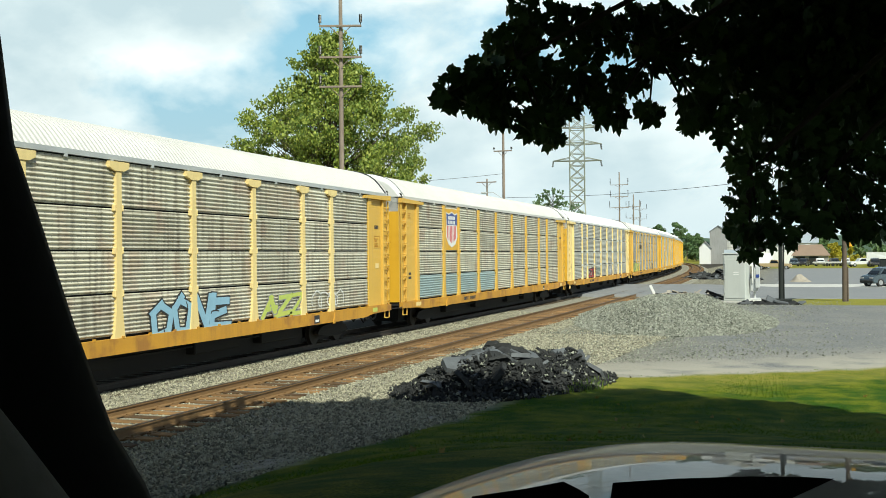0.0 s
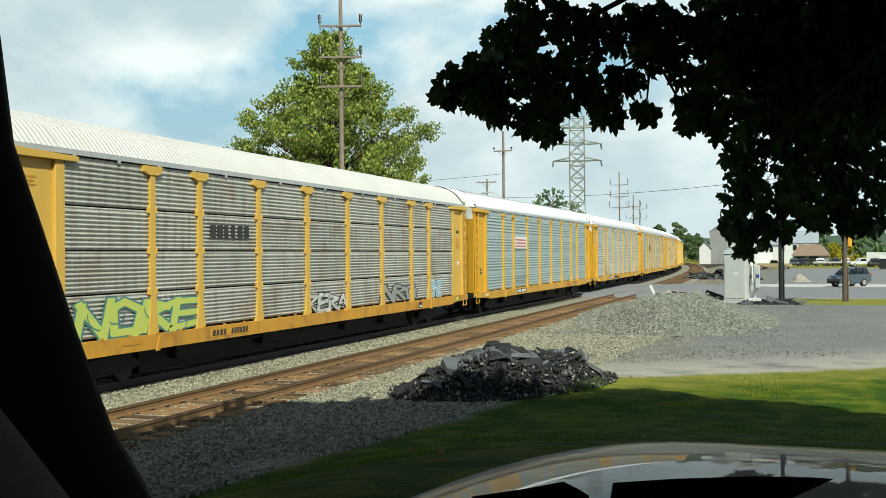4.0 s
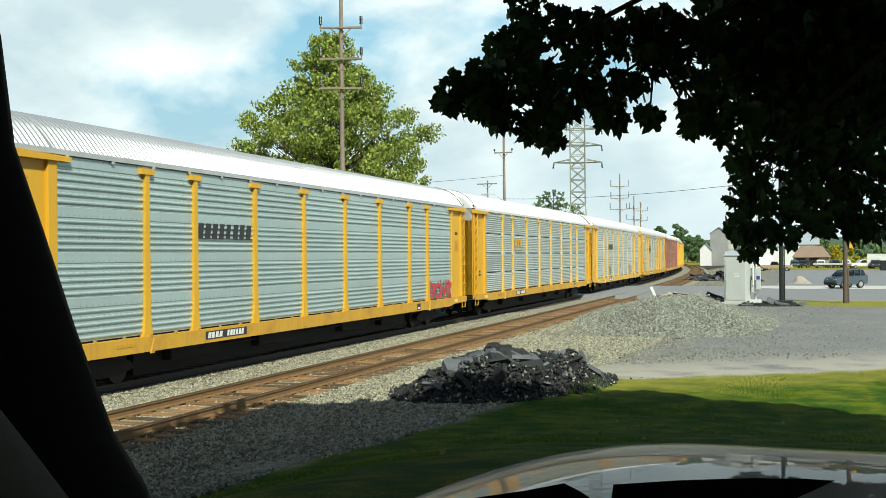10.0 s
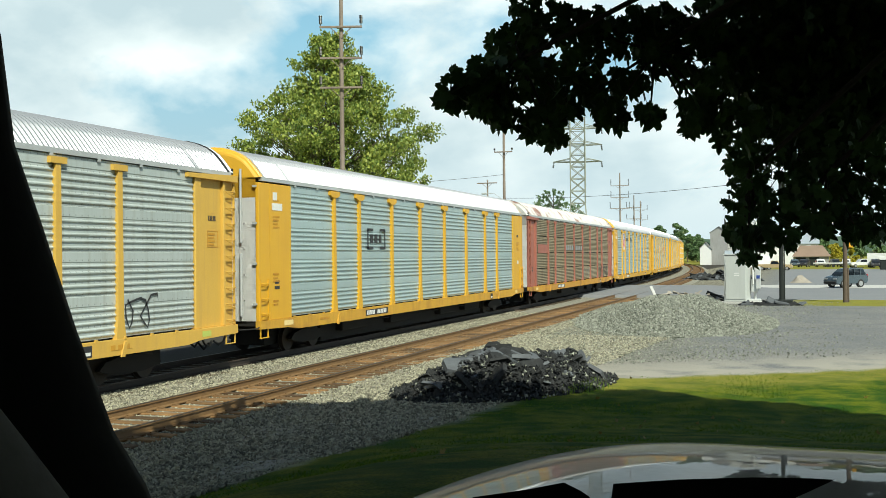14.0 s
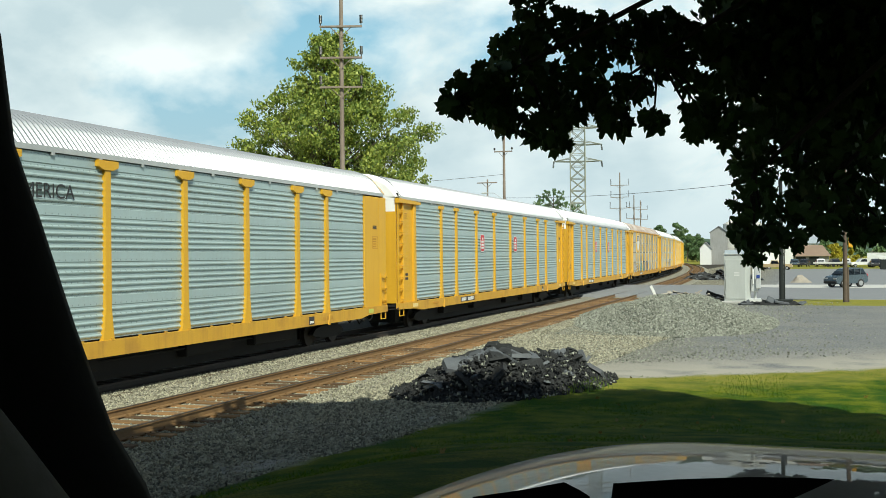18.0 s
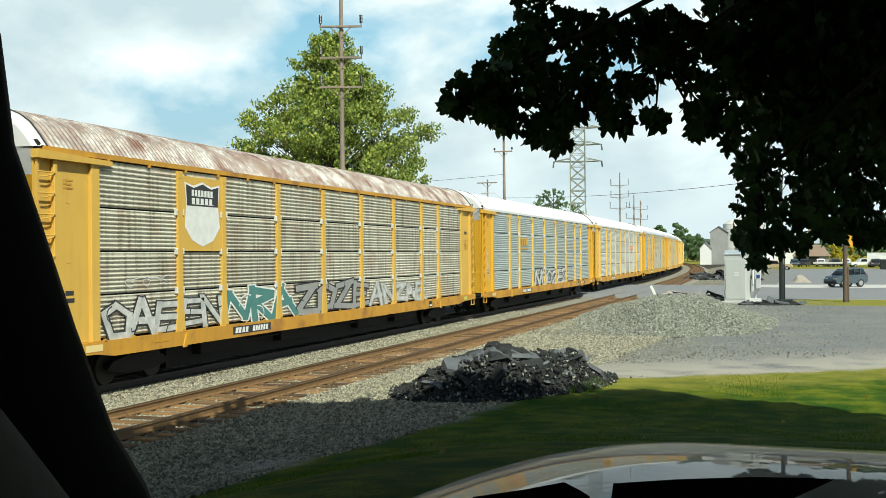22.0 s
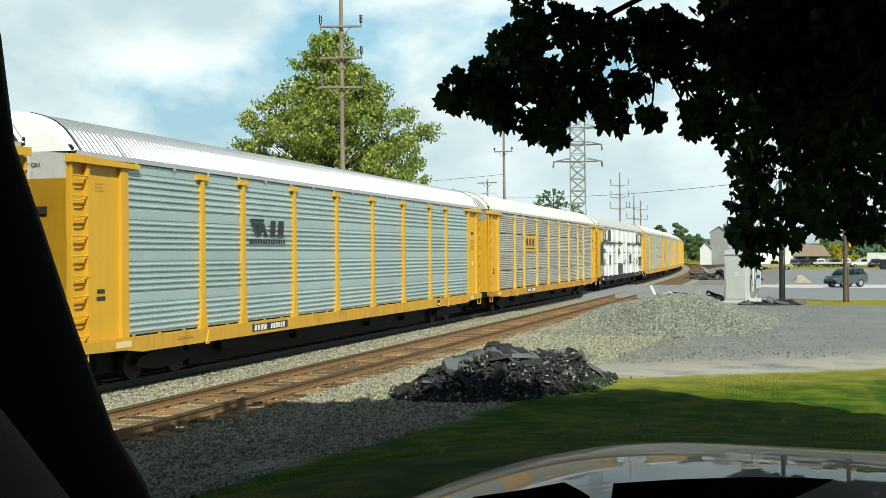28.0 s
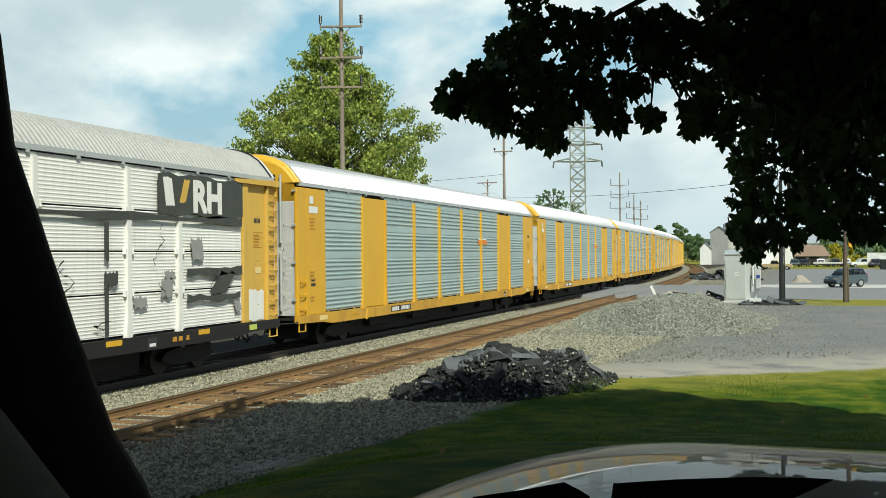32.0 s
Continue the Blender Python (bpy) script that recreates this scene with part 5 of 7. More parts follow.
    if n == 15:
        graffiti(car, E_[3] + 0.5, E_[6] + 0.4, 0.9, 2.05, 6, "chalk", "ink", 151)
        scrawl(car, -HALF + 0.6, -HALF + 1.1, 1.5, 3.2, 3, "chalk", 152, 1.43, 0.05)
        plate(car, "number_plate", E_[7] + 1.5, E_[7] + 2.9, 0.8, 1.0, "ink", X_SILL + 0.002, 0.004)
        bars(car, E_[7] + 1.65, E_[7] + 2.75, 0.83, 0.97, 3, "chalk", X_SILL + 0.007, 0.03, 77)
    if n == 10:
        plate(car, "faded_patch", E_[0] + 0.3, E_[1] + 0.1, 2.9, 3.4, "brown_post", X_MARK, 0.005)
        scrawl(car, E_[5], E_[6], 1.2, 1.9, 4, "grey_paint", 101)
        scrawl(car, E_[8] - 1.2, E_[9] - 0.4, 1.15, 1.95, 5, "ink", 103, t=0.06)
        bars(car, E_[3] + 0.3, E_[5], 3.1, 3.4, 9, "grey_paint", seed=10)
    if n == 11:
        shield(car, E_[1] + 0.02, E_[2] - 0.02, 3.02, 4.76)
        words(car, "BUILDING", E_[2] + 0.42, 3.98, 0.42, "ink")
        words(car, "AMERICA", E_[3] + 0.15, 3.98, 0.42, "ink")
        plate(car, "warning_label", -HALF + 0.2, -HALF + 0.45, 1.75, 1.98, "chalk", 1.507, 0.004)
    if n in (12, 13):
        ks = (3, 5)
        for k in ks:
            y, z = E_[k] + 0.95, 3.35
            o = [(-0.19, -0.37), (0.19, -0.37), (0.29, -0.26), (0.29, 0.26), (0.19, 0.37), (-0.19, 0.37), (-0.29, 0.26), (-0.29, -0.26)]
            b = part("badge", prism([(y + a * 1.12, z + c * 1.1) for a, c in o], X_MARK, X_MARK + 0.005), M["chalk"], car, "red badge with white lines")
            part("badge_face", prism([(y + a, z + c) for a, c in o], X_MARK + 0.005, X_MARK + 0.008), M["red"], b)
            for dz in (-0.21, -0.07, 0.07, 0.21):
                part("badge_line", box((X_MARK + 0.008, y - 0.19 + 0.12 * (dz > 0.1), z + dz - 0.045), (X_MARK + 0.012, y + 0.12 + 0.07 * (dz < 0.1), z + dz + 0.045)), M["chalk"], b)
    if n == 14:
        shield(car, E_[1] + 0.05, E_[2] - 0.05, 2.95, 4.74, True)
        graffiti(car, E_[0] + 0.1, E_[2] - 0.05, 0.95, 1.95, 5, "chalk", "ink", 141)
        graffiti(car, E_[2] + 0.1, E_[3] + 1.0, 0.95, 2.1, 3, "green_paint", "chalk", 143)
        graffiti(car, E_[3] + 1.2, E_[5] + 0.6, 1.0, 2.1, 4, "grey_paint", "ink", 144)
        graffiti(car, E_[5] + 0.8, E_[7] + 0.4, 1.0, 1.9, 5, "chalk", "grey_paint", 145)
        scrawl(car, E_[0] + 0.8, E_[1] - 0.3, 2.15, 2.4, 3, "chalk", 146, t=0.025)
    if n == 16:
        plate(car, "sign_panel", E_[6] + 0.3, E_[6] + 2.2, 3.15, 3.55, "orange_paint", X_MARK, 0.012, "orange sign with pale lines")
        plate(car, "sign_line", E_[6] + 0.4, E_[6] + 2.1, 3.3, 3.38, "chalk", X_MARK + 0.012, 0.004)
    if n == 18:
        y, z = E_[2] + 0.4, 3.35
        for k in range(4):
            plate(car, "logo_stripe", y + 0.07 * k, y + 0.75 - 0.05 * k, z + 0.40 - 0.11 * k, z + 0.47 - 0.11 * k, "ink")
        part("logo_arch", prism([(y + 0.35, z), (y + 0.5, z + 0.33), (y + 0.75, z + 0.36), (y + 0.95, z), (y + 0.8, z), (y + 0.68, z + 0.22), (y + 0.52, z)], X_MARK, X_MARK + 0.006), M["ink"], car)
        bars(car, y + 1.1, y + 2.0, z, z + 0.45, 2, "ink", slant=0.05, seed=18)
        bars(car, y - 0.05, y + 2.0, z - 0.2, z - 0.07, 14, "ink", seed=19)
    if n == 19:
        for text, y, z in (("DO WORK", E_[4] + 0.3, 1.66), ("SON", E_[4] + 0.75, 1.18), ("LET IT", E_[5] + 0.45, 1.64), ("BE", E_[5] + 1.05, 1.14)):
            words(car, text, y, z, 0.56, "rail_grey", X_MARK + 0.004)
    if n == 20:
        over_paint(car)
    if n in (21, 22):
        plate(car, "stripe_mark", E_[6] - 0.5, E_[6] + 0.9, 3.28, 3.5, "orange_paint", X_MARK, 0.006)
        plate(car, "stripe_mark", E_[6] - 0.5, E_[6] + 0.9, 3.5, 3.54, "chalk", X_MARK, 0.006)


CARS = {}
for n, livery in TRAIN.items():
    CARS[n] = rack_car(livery)
    CARS[n]["style"] = livery["style"]
    decorate(CARS[n], n)


def travelled(t):
    """How far the train has rolled by t seconds; it slows a little."""
    late = np.interp(t, [0, 3, 6, 10, 14, 17, 19, 22, 25, 28, 29, 30, 31, 32], [0, -0.2, -0.08, 0, 0.02, 0.15, 0.22, 0.28, 0.2, -0.15, -0.45, -0.53, -0.62, -1.35])
    return 19.85 * t - 0.0084 * t * t - float(late)


def motions():
    for n, car in CARS.items():
        walk(car, [(t, on_track(49.75 + PITCH * n - travelled(t), TRAIN_X)) for t in range(0, 33)])
    # the suv rolls up to the road and stops
    rolls = [(0, 3.05), (0.5, 2.55), (1, 2.15), (1.5, 1.6), (2, 1.2), (2.5, 0.85), (3, 0.62), (3.5, 0.46), (5.5, 0.2), (7, 0.2), (9, 0.0), (32, 0.0)]
    walk(SUV, [(t, pose(3.9 + 0.985 * d, 96.9 + 0.14 * d, -0.255, 0, 0, 42)) for t, d in rolls])
    for tyre in [c for c in SUV.children if c.name.startswith("tyre")]:
        x, y, z = tyre.matrix_basis.translation
        ts = [i * 0.25 for i in range(15)] + [4.5, 5.5, 7, 9, 32]
        walk(tyre, [(t, pose(x, y, z, 0, math.degrees((float(np.interp(t, [a for a, b in rolls], [b for a, b in rolls])) - 3.05) / 0.35), 0)) for t in ts])
    for k, c in enumerate(SWAYING):
        rows = []
        for t in range(0, 33):
            slow = drift(t)
            rows.append((t, pose(slow[0] + 0.012 * math.sin(1.9 * t + k), 0.01 * math.sin(1.3 * t + 2 * k), slow[1] + 0.012 * math.sin(2.3 * t + 1.7 * k))))
        walk(c, rows)


def drift(t):
    """The slow lean of the maple's low boughs in the wind."""
    xs = np.interp(t, [0, 3, 6, 9, 13, 19, 23, 28, 32], [0, -0.01, -0.045, 0, -0.005, 0.055, 0.065, 0.03, 0.025])
    zs = np.interp(t, [0, 3, 6, 9, 13, 19, 23, 28, 32], [0, 0.01, 0.04, 0.0, 0.0, -0.04, -0.045, -0.02, -0.02])
    return float(xs), float(zs)


# ---- trees ----
MAPLE = [(0, -0.44), (0.12, -0.36), (0.26, -0.46), (0.34, -0.40), (0.33, -0.24), (0.52, -0.16), (0.62, 0.02), (0.52, 0.14), (0.34, 0.12), (0.22, 0.12), (0.22, 0.30), (0.13, 0.46), (0.0, 0.64),
         (-0.13, 0.46), (-0.22, 0.30), (-0.22, 0.12), (-0.34, 0.12), (-0.52, 0.14), (-0.62, 0.02), (-0.52, -0.16), (-0.33, -0.24), (-0.34, -0.40), (-0.26, -0.46), (-0.12, -0.36)]
OVAL = [(0, -0.5), (0.32, -0.2), (0.28, 0.2), (0, 0.5), (-0.28, 0.2), (-0.32, -0.2)]


def leaves(name, places, outline, size, seed, droop=0.6, hang=False):
    """Places: (x, y, z). One mesh of folded leaves, each its own island."""
    rng = random.Random(seed)
    verts, faces, n = [], [], len(outline)
    for x, y, z in places:
        s = size * rng.uniform(0.6, 1.15)
        m = Matrix.Translation((x, y, z)) @ Euler((rng.uniform(0.2, 1.4) * rng.choice((-1, 1)) * droop + 1.1, rng.uniform(-0.7, 0.7), rng.uniform(0, 6.28))).to_matrix().to_4x4()
        if hang:
            s = size * rng.uniform(0.7, 1.12)
            m = Matrix.Translation((x, y, z)) @ Euler((rng.gauss(-1.3, 0.55), rng.gauss(0, 0.65), rng.uniform(0, 6.28))).to_matrix().to_4x4() @ Matrix.Diagonal((rng.uniform(0.7, 1.0), rng.uniform(0.9, 1.15), 1.6, 1))
        k = len(verts)
        curl = rng.uniform(-0.25, 0.25)
        verts.extend(m @ Vector((u * s, v * s, curl * s * (u * u + v * v))) for u, v in outline)
        faces.append(tuple(range(k, k + n)))
    return mesh_of(name, verts, faces)


def in_ball(rng, c, r, ry=None, flat=1.0):
    while True:
        p = [rng.uniform(-1, 1) for _ in range(3)]
        if sum(v * v for v in p) <= 1:
            return c[0] + p[0] * r, c[1] + p[1] * (ry or r), c[2] + p[2] * r * flat


# low boughs of the maple beside the parked car, bough by bough: the place and reach of each leafy spray
BOUGH_TIP = [(-2.35, 7.01, 3.89, 0.08), (-2.23, 7.26, 4.03, 0.18), (-2.11, 6.99, 3.8, 0.08), (-2.0, 7.13, 3.77, 0.1), (-1.98, 7.35, 4.03, 0.21), (-2.05, 7.64, 4.36, 0.18), (-1.76, 7.21, 3.7, 0.12), (-1.63, 7.05, 3.59, 0.06), (-1.89, 7.8, 4.57, 0.26), (-1.71, 7.65, 4.1, 0.23), (-1.57, 7.28, 3.83, 0.11)]
BOUGH_MIDDLE = [(-1.43, 7.64, 3.95, 0.16), (-1.58, 8.22, 4.5, 0.28), (-1.24, 7.39, 3.77, 0.1), (-1.22, 7.92, 4.07, 0.14), (-0.99, 7.37, 3.75, 0.06), (-1.26, 8.54, 4.58, 0.21), (-1.07, 8.08, 4.26, 0.12), (-0.99, 8.53, 4.56, 0.23), (-0.72, 7.78, 3.85, 0.12), (-0.72, 7.57, 3.69, 0.06), (-0.58, 7.83, 3.81, 0.15), (-0.66, 8.54, 4.31, 0.32)]
BOUGH_HANGING = [(-0.32, 8.13, 3.7, 0.25), (-0.38, 7.9, 3.43, 0.12), (-0.33, 7.81, 3.2, 0.16), (-0.36, 7.7, 2.99, 0.14), (-0.25, 7.63, 2.87, 0.1), (-0.32, 7.4, 2.76, 0.05), (-0.37, 7.48, 2.89, 0.07)]
BOUGH_LOW = [(-0.04, 8.44, 3.48, 0.4), (-0.05, 8.02, 3.08, 0.19), (-0.07, 7.69, 2.9, 0.09), (0.19, 8.2, 3.18, 0.23), (0.33, 8.56, 3.5, 0.41), (0.16, 7.88, 2.96, 0.08), (0.35, 8.15, 3.03, 0.12), (0.54, 8.43, 3.27, 0.3), (0.53, 8.0, 2.96, 0.12), (0.39, 7.85, 2.91, 0.06)]
BOUGH_INNER = [(-0.04, 9.07, 4.36, 0.56), (0.49, 9.25, 4.31, 0.61), (-0.4, 9.05, 4.38, 0.33), (-0.45, 9.14, 4.86, 0.41), (0.54, 10.11, 5.06, 0.64), (0.38, 10.06, 4.3, 0.56), (-0.0, 9.82, 5.1, 0.53), (-0.04, 8.96, 3.97, 0.37), (0.5, 9.47, 3.91, 0.43)]
SWAYING = []


def build_maple():
    tree = thing("maple_tree", "dark broad maple with low overhanging leafy boughs", "tree", pose(4.6, 6.4, height(4.6, 6.4) - 0.05))
    inv = tree.matrix_basis.inverted()
    bm = bmesh.new()
    pts = [((0, 0, 0), 0.36), ((0.02, 0.05, 0.6), 0.27), ((0.05, 0.1, 1.6), 0.24), ((0.0, 0.2, 2.9), 0.21), ((-0.1, 0.1, 4.6), 0.16), ((0, 0, 7.0), 0.10), ((0.1, 0, 9.5), 0.04)]
    for (a, r), (b, q) in zip(pts, pts[1:]):
        add_tube(bm, a, b, r, q, 12)
    part("trunk", bm, M["bark"], tree)
    rng = random.Random(11)
    groups = [BOUGH_TIP, BOUGH_MIDDLE, BOUGH_HANGING, BOUGH_LOW, BOUGH_INNER]
    for gi, group in enumerate(groups):
        root = Vector((-0.05, 0.15, 2.9 + 0.25 * gi))
        hub = inv @ (sum((Vector(b[:3]) for b in group), Vector()) / len(group) + Vector((0, 0.1, 0.25)))
        bough = bmesh.new()
        mid = (root + hub) / 2 + Vector((0, 0.5, 1.5))
        add_tube(bough, root, mid, 0.06, 0.04, 8)
        add_tube(bough, mid, hub, 0.04, 0.014, 8)
        places = []
        for x, y, z, r in group:
            c = inv @ Vector((x, y, z))
            add_tube(bough, hub, c + Vector((0, 0.03, 0.05)), 0.016, 0.005, 5)
            for _ in range(int((22 + 1150 * r * r) if gi < 2 else ((30 + 1700 * r * r) if gi == 4 else (18 + 1000 * r * r)))):
                p = in_ball(rng, c, r * 1.12, r * 0.8 + 0.2, 0.84)
                places.append(p)
                if rng.random() < 0.10:
                    add_tube(bough, c + Vector((0, 0, 0.05)), p, 0.005, 0.003, 3)
        limb = part("bough", bough, M["bark_shade"], tree)
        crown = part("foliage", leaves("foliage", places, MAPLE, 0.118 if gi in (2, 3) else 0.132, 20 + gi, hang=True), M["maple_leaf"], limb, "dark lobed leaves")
        SWAYING.append(limb)
    # the upper crown, unseen over and behind the car, filled to shade the lawn
    places, top = [], bmesh.new()
    made = 0
    while made < 770:
        # where the clump's shade falls, and its height above
        cx, cy, z = rng.uniform(-11.5, 9.0 if made > 110 else -4.0), rng.uniform(-9.0 if made > 110 else 8.0, 24.5 if made > 110 else 19.0), rng.uniform(4.2, 11.0)
        r = rng.uniform(1.1, 1.8)
        if made >= 330:
            cx, cy, z = rng.uniform(-7.5, 3.0), rng.uniform(14.0, 24.0), rng.uniform(6.5, 15.0)
        w = Vector((cx + 0.625 * (z + 0.2), cy - 0.736 * (z + 0.2), z))
        if made >= 430:
            # unseen canopy added over and ahead of the car to darken lawn and hood
            a, d = radians(rng.uniform(-30, 60)), rng.uniform(4.5, 14.0)
            w = Vector((d * math.sin(a), d * math.cos(a), 3.6 + 0.28 * d + rng.uniform(0.5, 4.5)))
            cx, cy = w.x - 0.625 * (w.z + 0.2), w.y + 0.736 * (w.z + 0.2)
        d, side = math.hypot(w.x, w.y), math.degrees(math.atan2(w.x, w.y))
        # the crown keeps off the car, and stays high over the open side
        if d < 2.6 + r and w.z < 5.5:
            continue
        floor_z = 2.9 + 0.28 * d + r * 0.6 if -53 < side < 6 and w.y > 0 else (3.2 + 0.12 * d + r * 0.6 if w.y > 0 else 4.4)
        far = 20.5 + 0.95 * (cx + 8) if cx < -4.0 else 24.2 - 0.5 * (cx + 4.0)
        if w.z < floor_z or cx < (-10.4 + 0.8 * r if cy > 13.0 else -11.8 + 0.5 * r) or cy > far - 0.95 * r - 0.3 or w.y < -13:
            continue
        c = inv @ w
        if w.y < 2 or abs(side + 18) > 45:
            add_tube(top, (0, 0.1, min(6.0, max(2.5, c.z - 1))), c, 0.06, 0.02, 6)
        places += [in_ball(rng, c, r, None, 0.6) for _ in range(175)]
        made += 1
    for c, r, count in (((0.3, 1.9, 3.9), 1.5, 900), ((-3.2, 2.4, 5.6), 1.3, 800), ((0.5, -1.5, 6.0), 2.4, 900)):
        places += [in_ball(rng, c, r, None, 0.7) for _ in range(count)]
    limb = part("limb", top, M["bark_shade"], tree)
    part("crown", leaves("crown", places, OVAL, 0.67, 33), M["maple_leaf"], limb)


build_maple()


def broad_tree(name, label, x, y, spread, tall, clumps, count, size, mat, seed, lift=0.3, outline=None):
    """A tapered trunk with limbs and a crown of many leaf clumps."""
    z0 = BASE if y > 30 else height(x, y)
    t = thing(name, label, "tree", pose(x, y, z0))
    rng = random.Random(seed)
    bm = bmesh.new()
    add_tube(bm, (0, 0, 0), (0, 0, tall * 0.35), tall * 0.022, tall * 0.016, 9)
    add_tube(bm, (0, 0, tall * 0.35), (0.2, 0, tall * 0.85), tall * 0.016, tall * 0.004, 7)
    places = []
    for i in range(clumps):
        h = lift + (1 - lift) * rng.random() ** 0.9
        f = (h - lift) / (1 - lift)
        reach = spread * (1.0 - 0.82 * f ** 1.25) * (0.55 + 0.45 * min(1, f * 6))
        a, d = rng.uniform(0, 6.28), reach * math.sqrt(rng.random())
        c = Vector((math.cos(a) * d, math.sin(a) * d, tall * h * 0.97))
        r = spread * rng.uniform(0.12, 0.22) * (1.1 - 0.5 * f)
        add_tube(bm, (0.1, 0, max(tall * 0.25, c.z * 0.75)), c, tall * 0.006, tall * 0.002, 4)
        places += [in_ball(rng, c, r, None, 0.8) for _ in range(count // clumps)]
    part("trunk", bm, M["bark"], t)
    part("crown", leaves("crown", places, outline or OVAL, size, seed + 1), M[mat], t)
    return t


def tufted_tree(name, label, x, y, tall, reach, tufts, per, size, mat, seed):
    """A tall tree whose crown is many leafy tufts on the ends of rising twigs. reach: (share of the height, half width) pairs."""
    t = thing(name, label, "tree", pose(x, y, BASE))
    rng = random.Random(seed)
    bm = bmesh.new()
    spine = [((0, 0, 0), 0.42), ((0.1, 0, tall * 0.3), 0.33), ((-0.15, 0.1, tall * 0.6), 0.2), ((0.1, 0, tall * 0.85), 0.09), ((0, 0, tall * 0.97), 0.03)]
    for (a, r), (b, q) in zip(spine, spine[1:]):
        add_tube(bm, a, b, r, q, 9)
    hs, ws = [h for h, w in reach], [w for h, w in reach]
    places = []
    for i in range(tufts):
        while True:
            h = rng.uniform(hs[0], 1.0)
            w = float(np.interp(h, hs, ws))
            if rng.random() < 0.2 + w / max(ws):
                break
        a, d = rng.uniform(0, 6.28), w * (0.35 + 0.65 * rng.random() ** 0.5)
        lump = noise.noise((2.1 * math.cos(a), 2.1 * math.sin(a), 7.0 * h + seed))
        if lump < -0.22:
            d *= 0.72
        d *= 1.0 + 0.6 * lump + rng.uniform(-0.06, 0.12)
        c = Vector((math.cos(a) * d, math.sin(a) * d, tall * h))
        r = rng.uniform(0.35, 0.95) * (1.0 if h < 0.8 else 0.68)
        low = Vector((0, 0, max(tall * 0.2, c.z - 0.55 * d - 1.2)))
        add_tube(bm, low, c, 0.05, 0.012, 4)
        out = Vector((math.cos(a), math.sin(a), 0.5)) * 0.5
        for _ in range(int(per * (0.35 + r))):
            p = in_ball(rng, c, r, None, 0.85)
            k = rng.random() ** 2
            places.append((p[0] + out.x * k, p[1] + out.y * k, p[2] + out.z * k))
    part("trunk", bm, M["bark"], t)
    part("crown", leaves("crown", places, OVAL, size, seed + 1), M[mat], t)
    return t


tufted_tree("broadleaf_tree", "tall green broadleaf tree behind the train", -31.85, 68.0, 19.0,
            [(0.24, 4.8), (0.36, 6.2), (0.5, 6.4), (0.62, 5.9), (0.71, 4.2), (0.81, 3.2), (0.92, 1.6), (1.0, 0.5)], 640, 125, 0.235, "tree_leaf", 41)
tufted_tree("broadleaf_tree", "round green tree far behind the train", -57.6, 253.0, 19.2,
            [(0.3, 6.0), (0.6, 6.6), (0.8, 5.8), (0.92, 4.0), (1.0, 1.6)], 150, 26, 0.55, "hazed_leaf", 43)


# ---- poles and towers ----
def pole(name, label, x, y, tall, r, arms, category="utility pole", tip=True):
    p = thing(name, label, category, pose(x, y, BASE - 0.02))
    bm = bmesh.new()
    add_tube(bm, (0, 0, 0), (0, 0, tall), r, r * 0.62, 12)
    part("shaft", bm, M["pole_wood"], p)
    for z, half, ins in arms:
        bm = bmesh.new()
        add_box(bm, (-half, -r - 0.12, z - 0.06), (half, -r - 0.02, z + 0.06), 0.012)
        for s in (-1, 1):
            add_tube(bm, (s * half * 0.5, -r - 0.06, z - 0.03), (s * 0.05, -r - 0.02, z - 0.55), 0.025, seg=5)
        arm = part("crossarm", bm, M["pole_wood"], p)
        for s in (-1, 1):
            if ins:
                bm = bmesh.new()
                add_tube(bm, (s * half * 0.96, -r - 0.07, z + 0.05), (s * half * 0.96, -r - 0.07, z + 0.2), 0.03, seg=6)
                for k in range(6):
                    zz = z + 0.2 + k * 0.08 * ins
                    add_tube(bm, (s * half * 0.96, -r - 0.07, zz), (s * half * 0.96, -r - 0.07, zz + 0.055 * ins), 0.10, 0.085, 10)
                part("insulator", bm, M["insulator"], arm)
    return p


pole("utility_pole", "tall weathered timber pole with three insulated crossarms", -24.83, 54.62, 18.3, 0.17, [(16.35, 1.22, 1.0), (14.55, 1.22, 1.0), (12.85, 1.22, 1.0)]).matrix_basis @= pose(0, 0, 0, 0, 0, 18)
pole("utility_pole", "timber pole with a small crossarm beyond the train", -28.1, 101.2, 15.6, 0.19, [(13.6, 0.95, 0.4)])
pole("utility_pole", "far timber pole with insulated crossarms", -36.8, 227.0, 21.0, 0.2, [(18.2, 2.0, 2.6), (15.6, 2.0, 2.6), (13.2, 2.2, 2.6)])
pole("utility_pole", "far timber pole with insulated crossarms", -41.2, 277.0, 18.9, 0.2, [(15.6, 2.0, 2.6), (12.6, 2.0, 2.6)])
pole("utility_pole", "far timber pole with insulated crossarms", -45.2, 316.8, 19.4, 0.2, [(16.6, 2.2, 2.6), (13.6, 2.2, 2.6)])


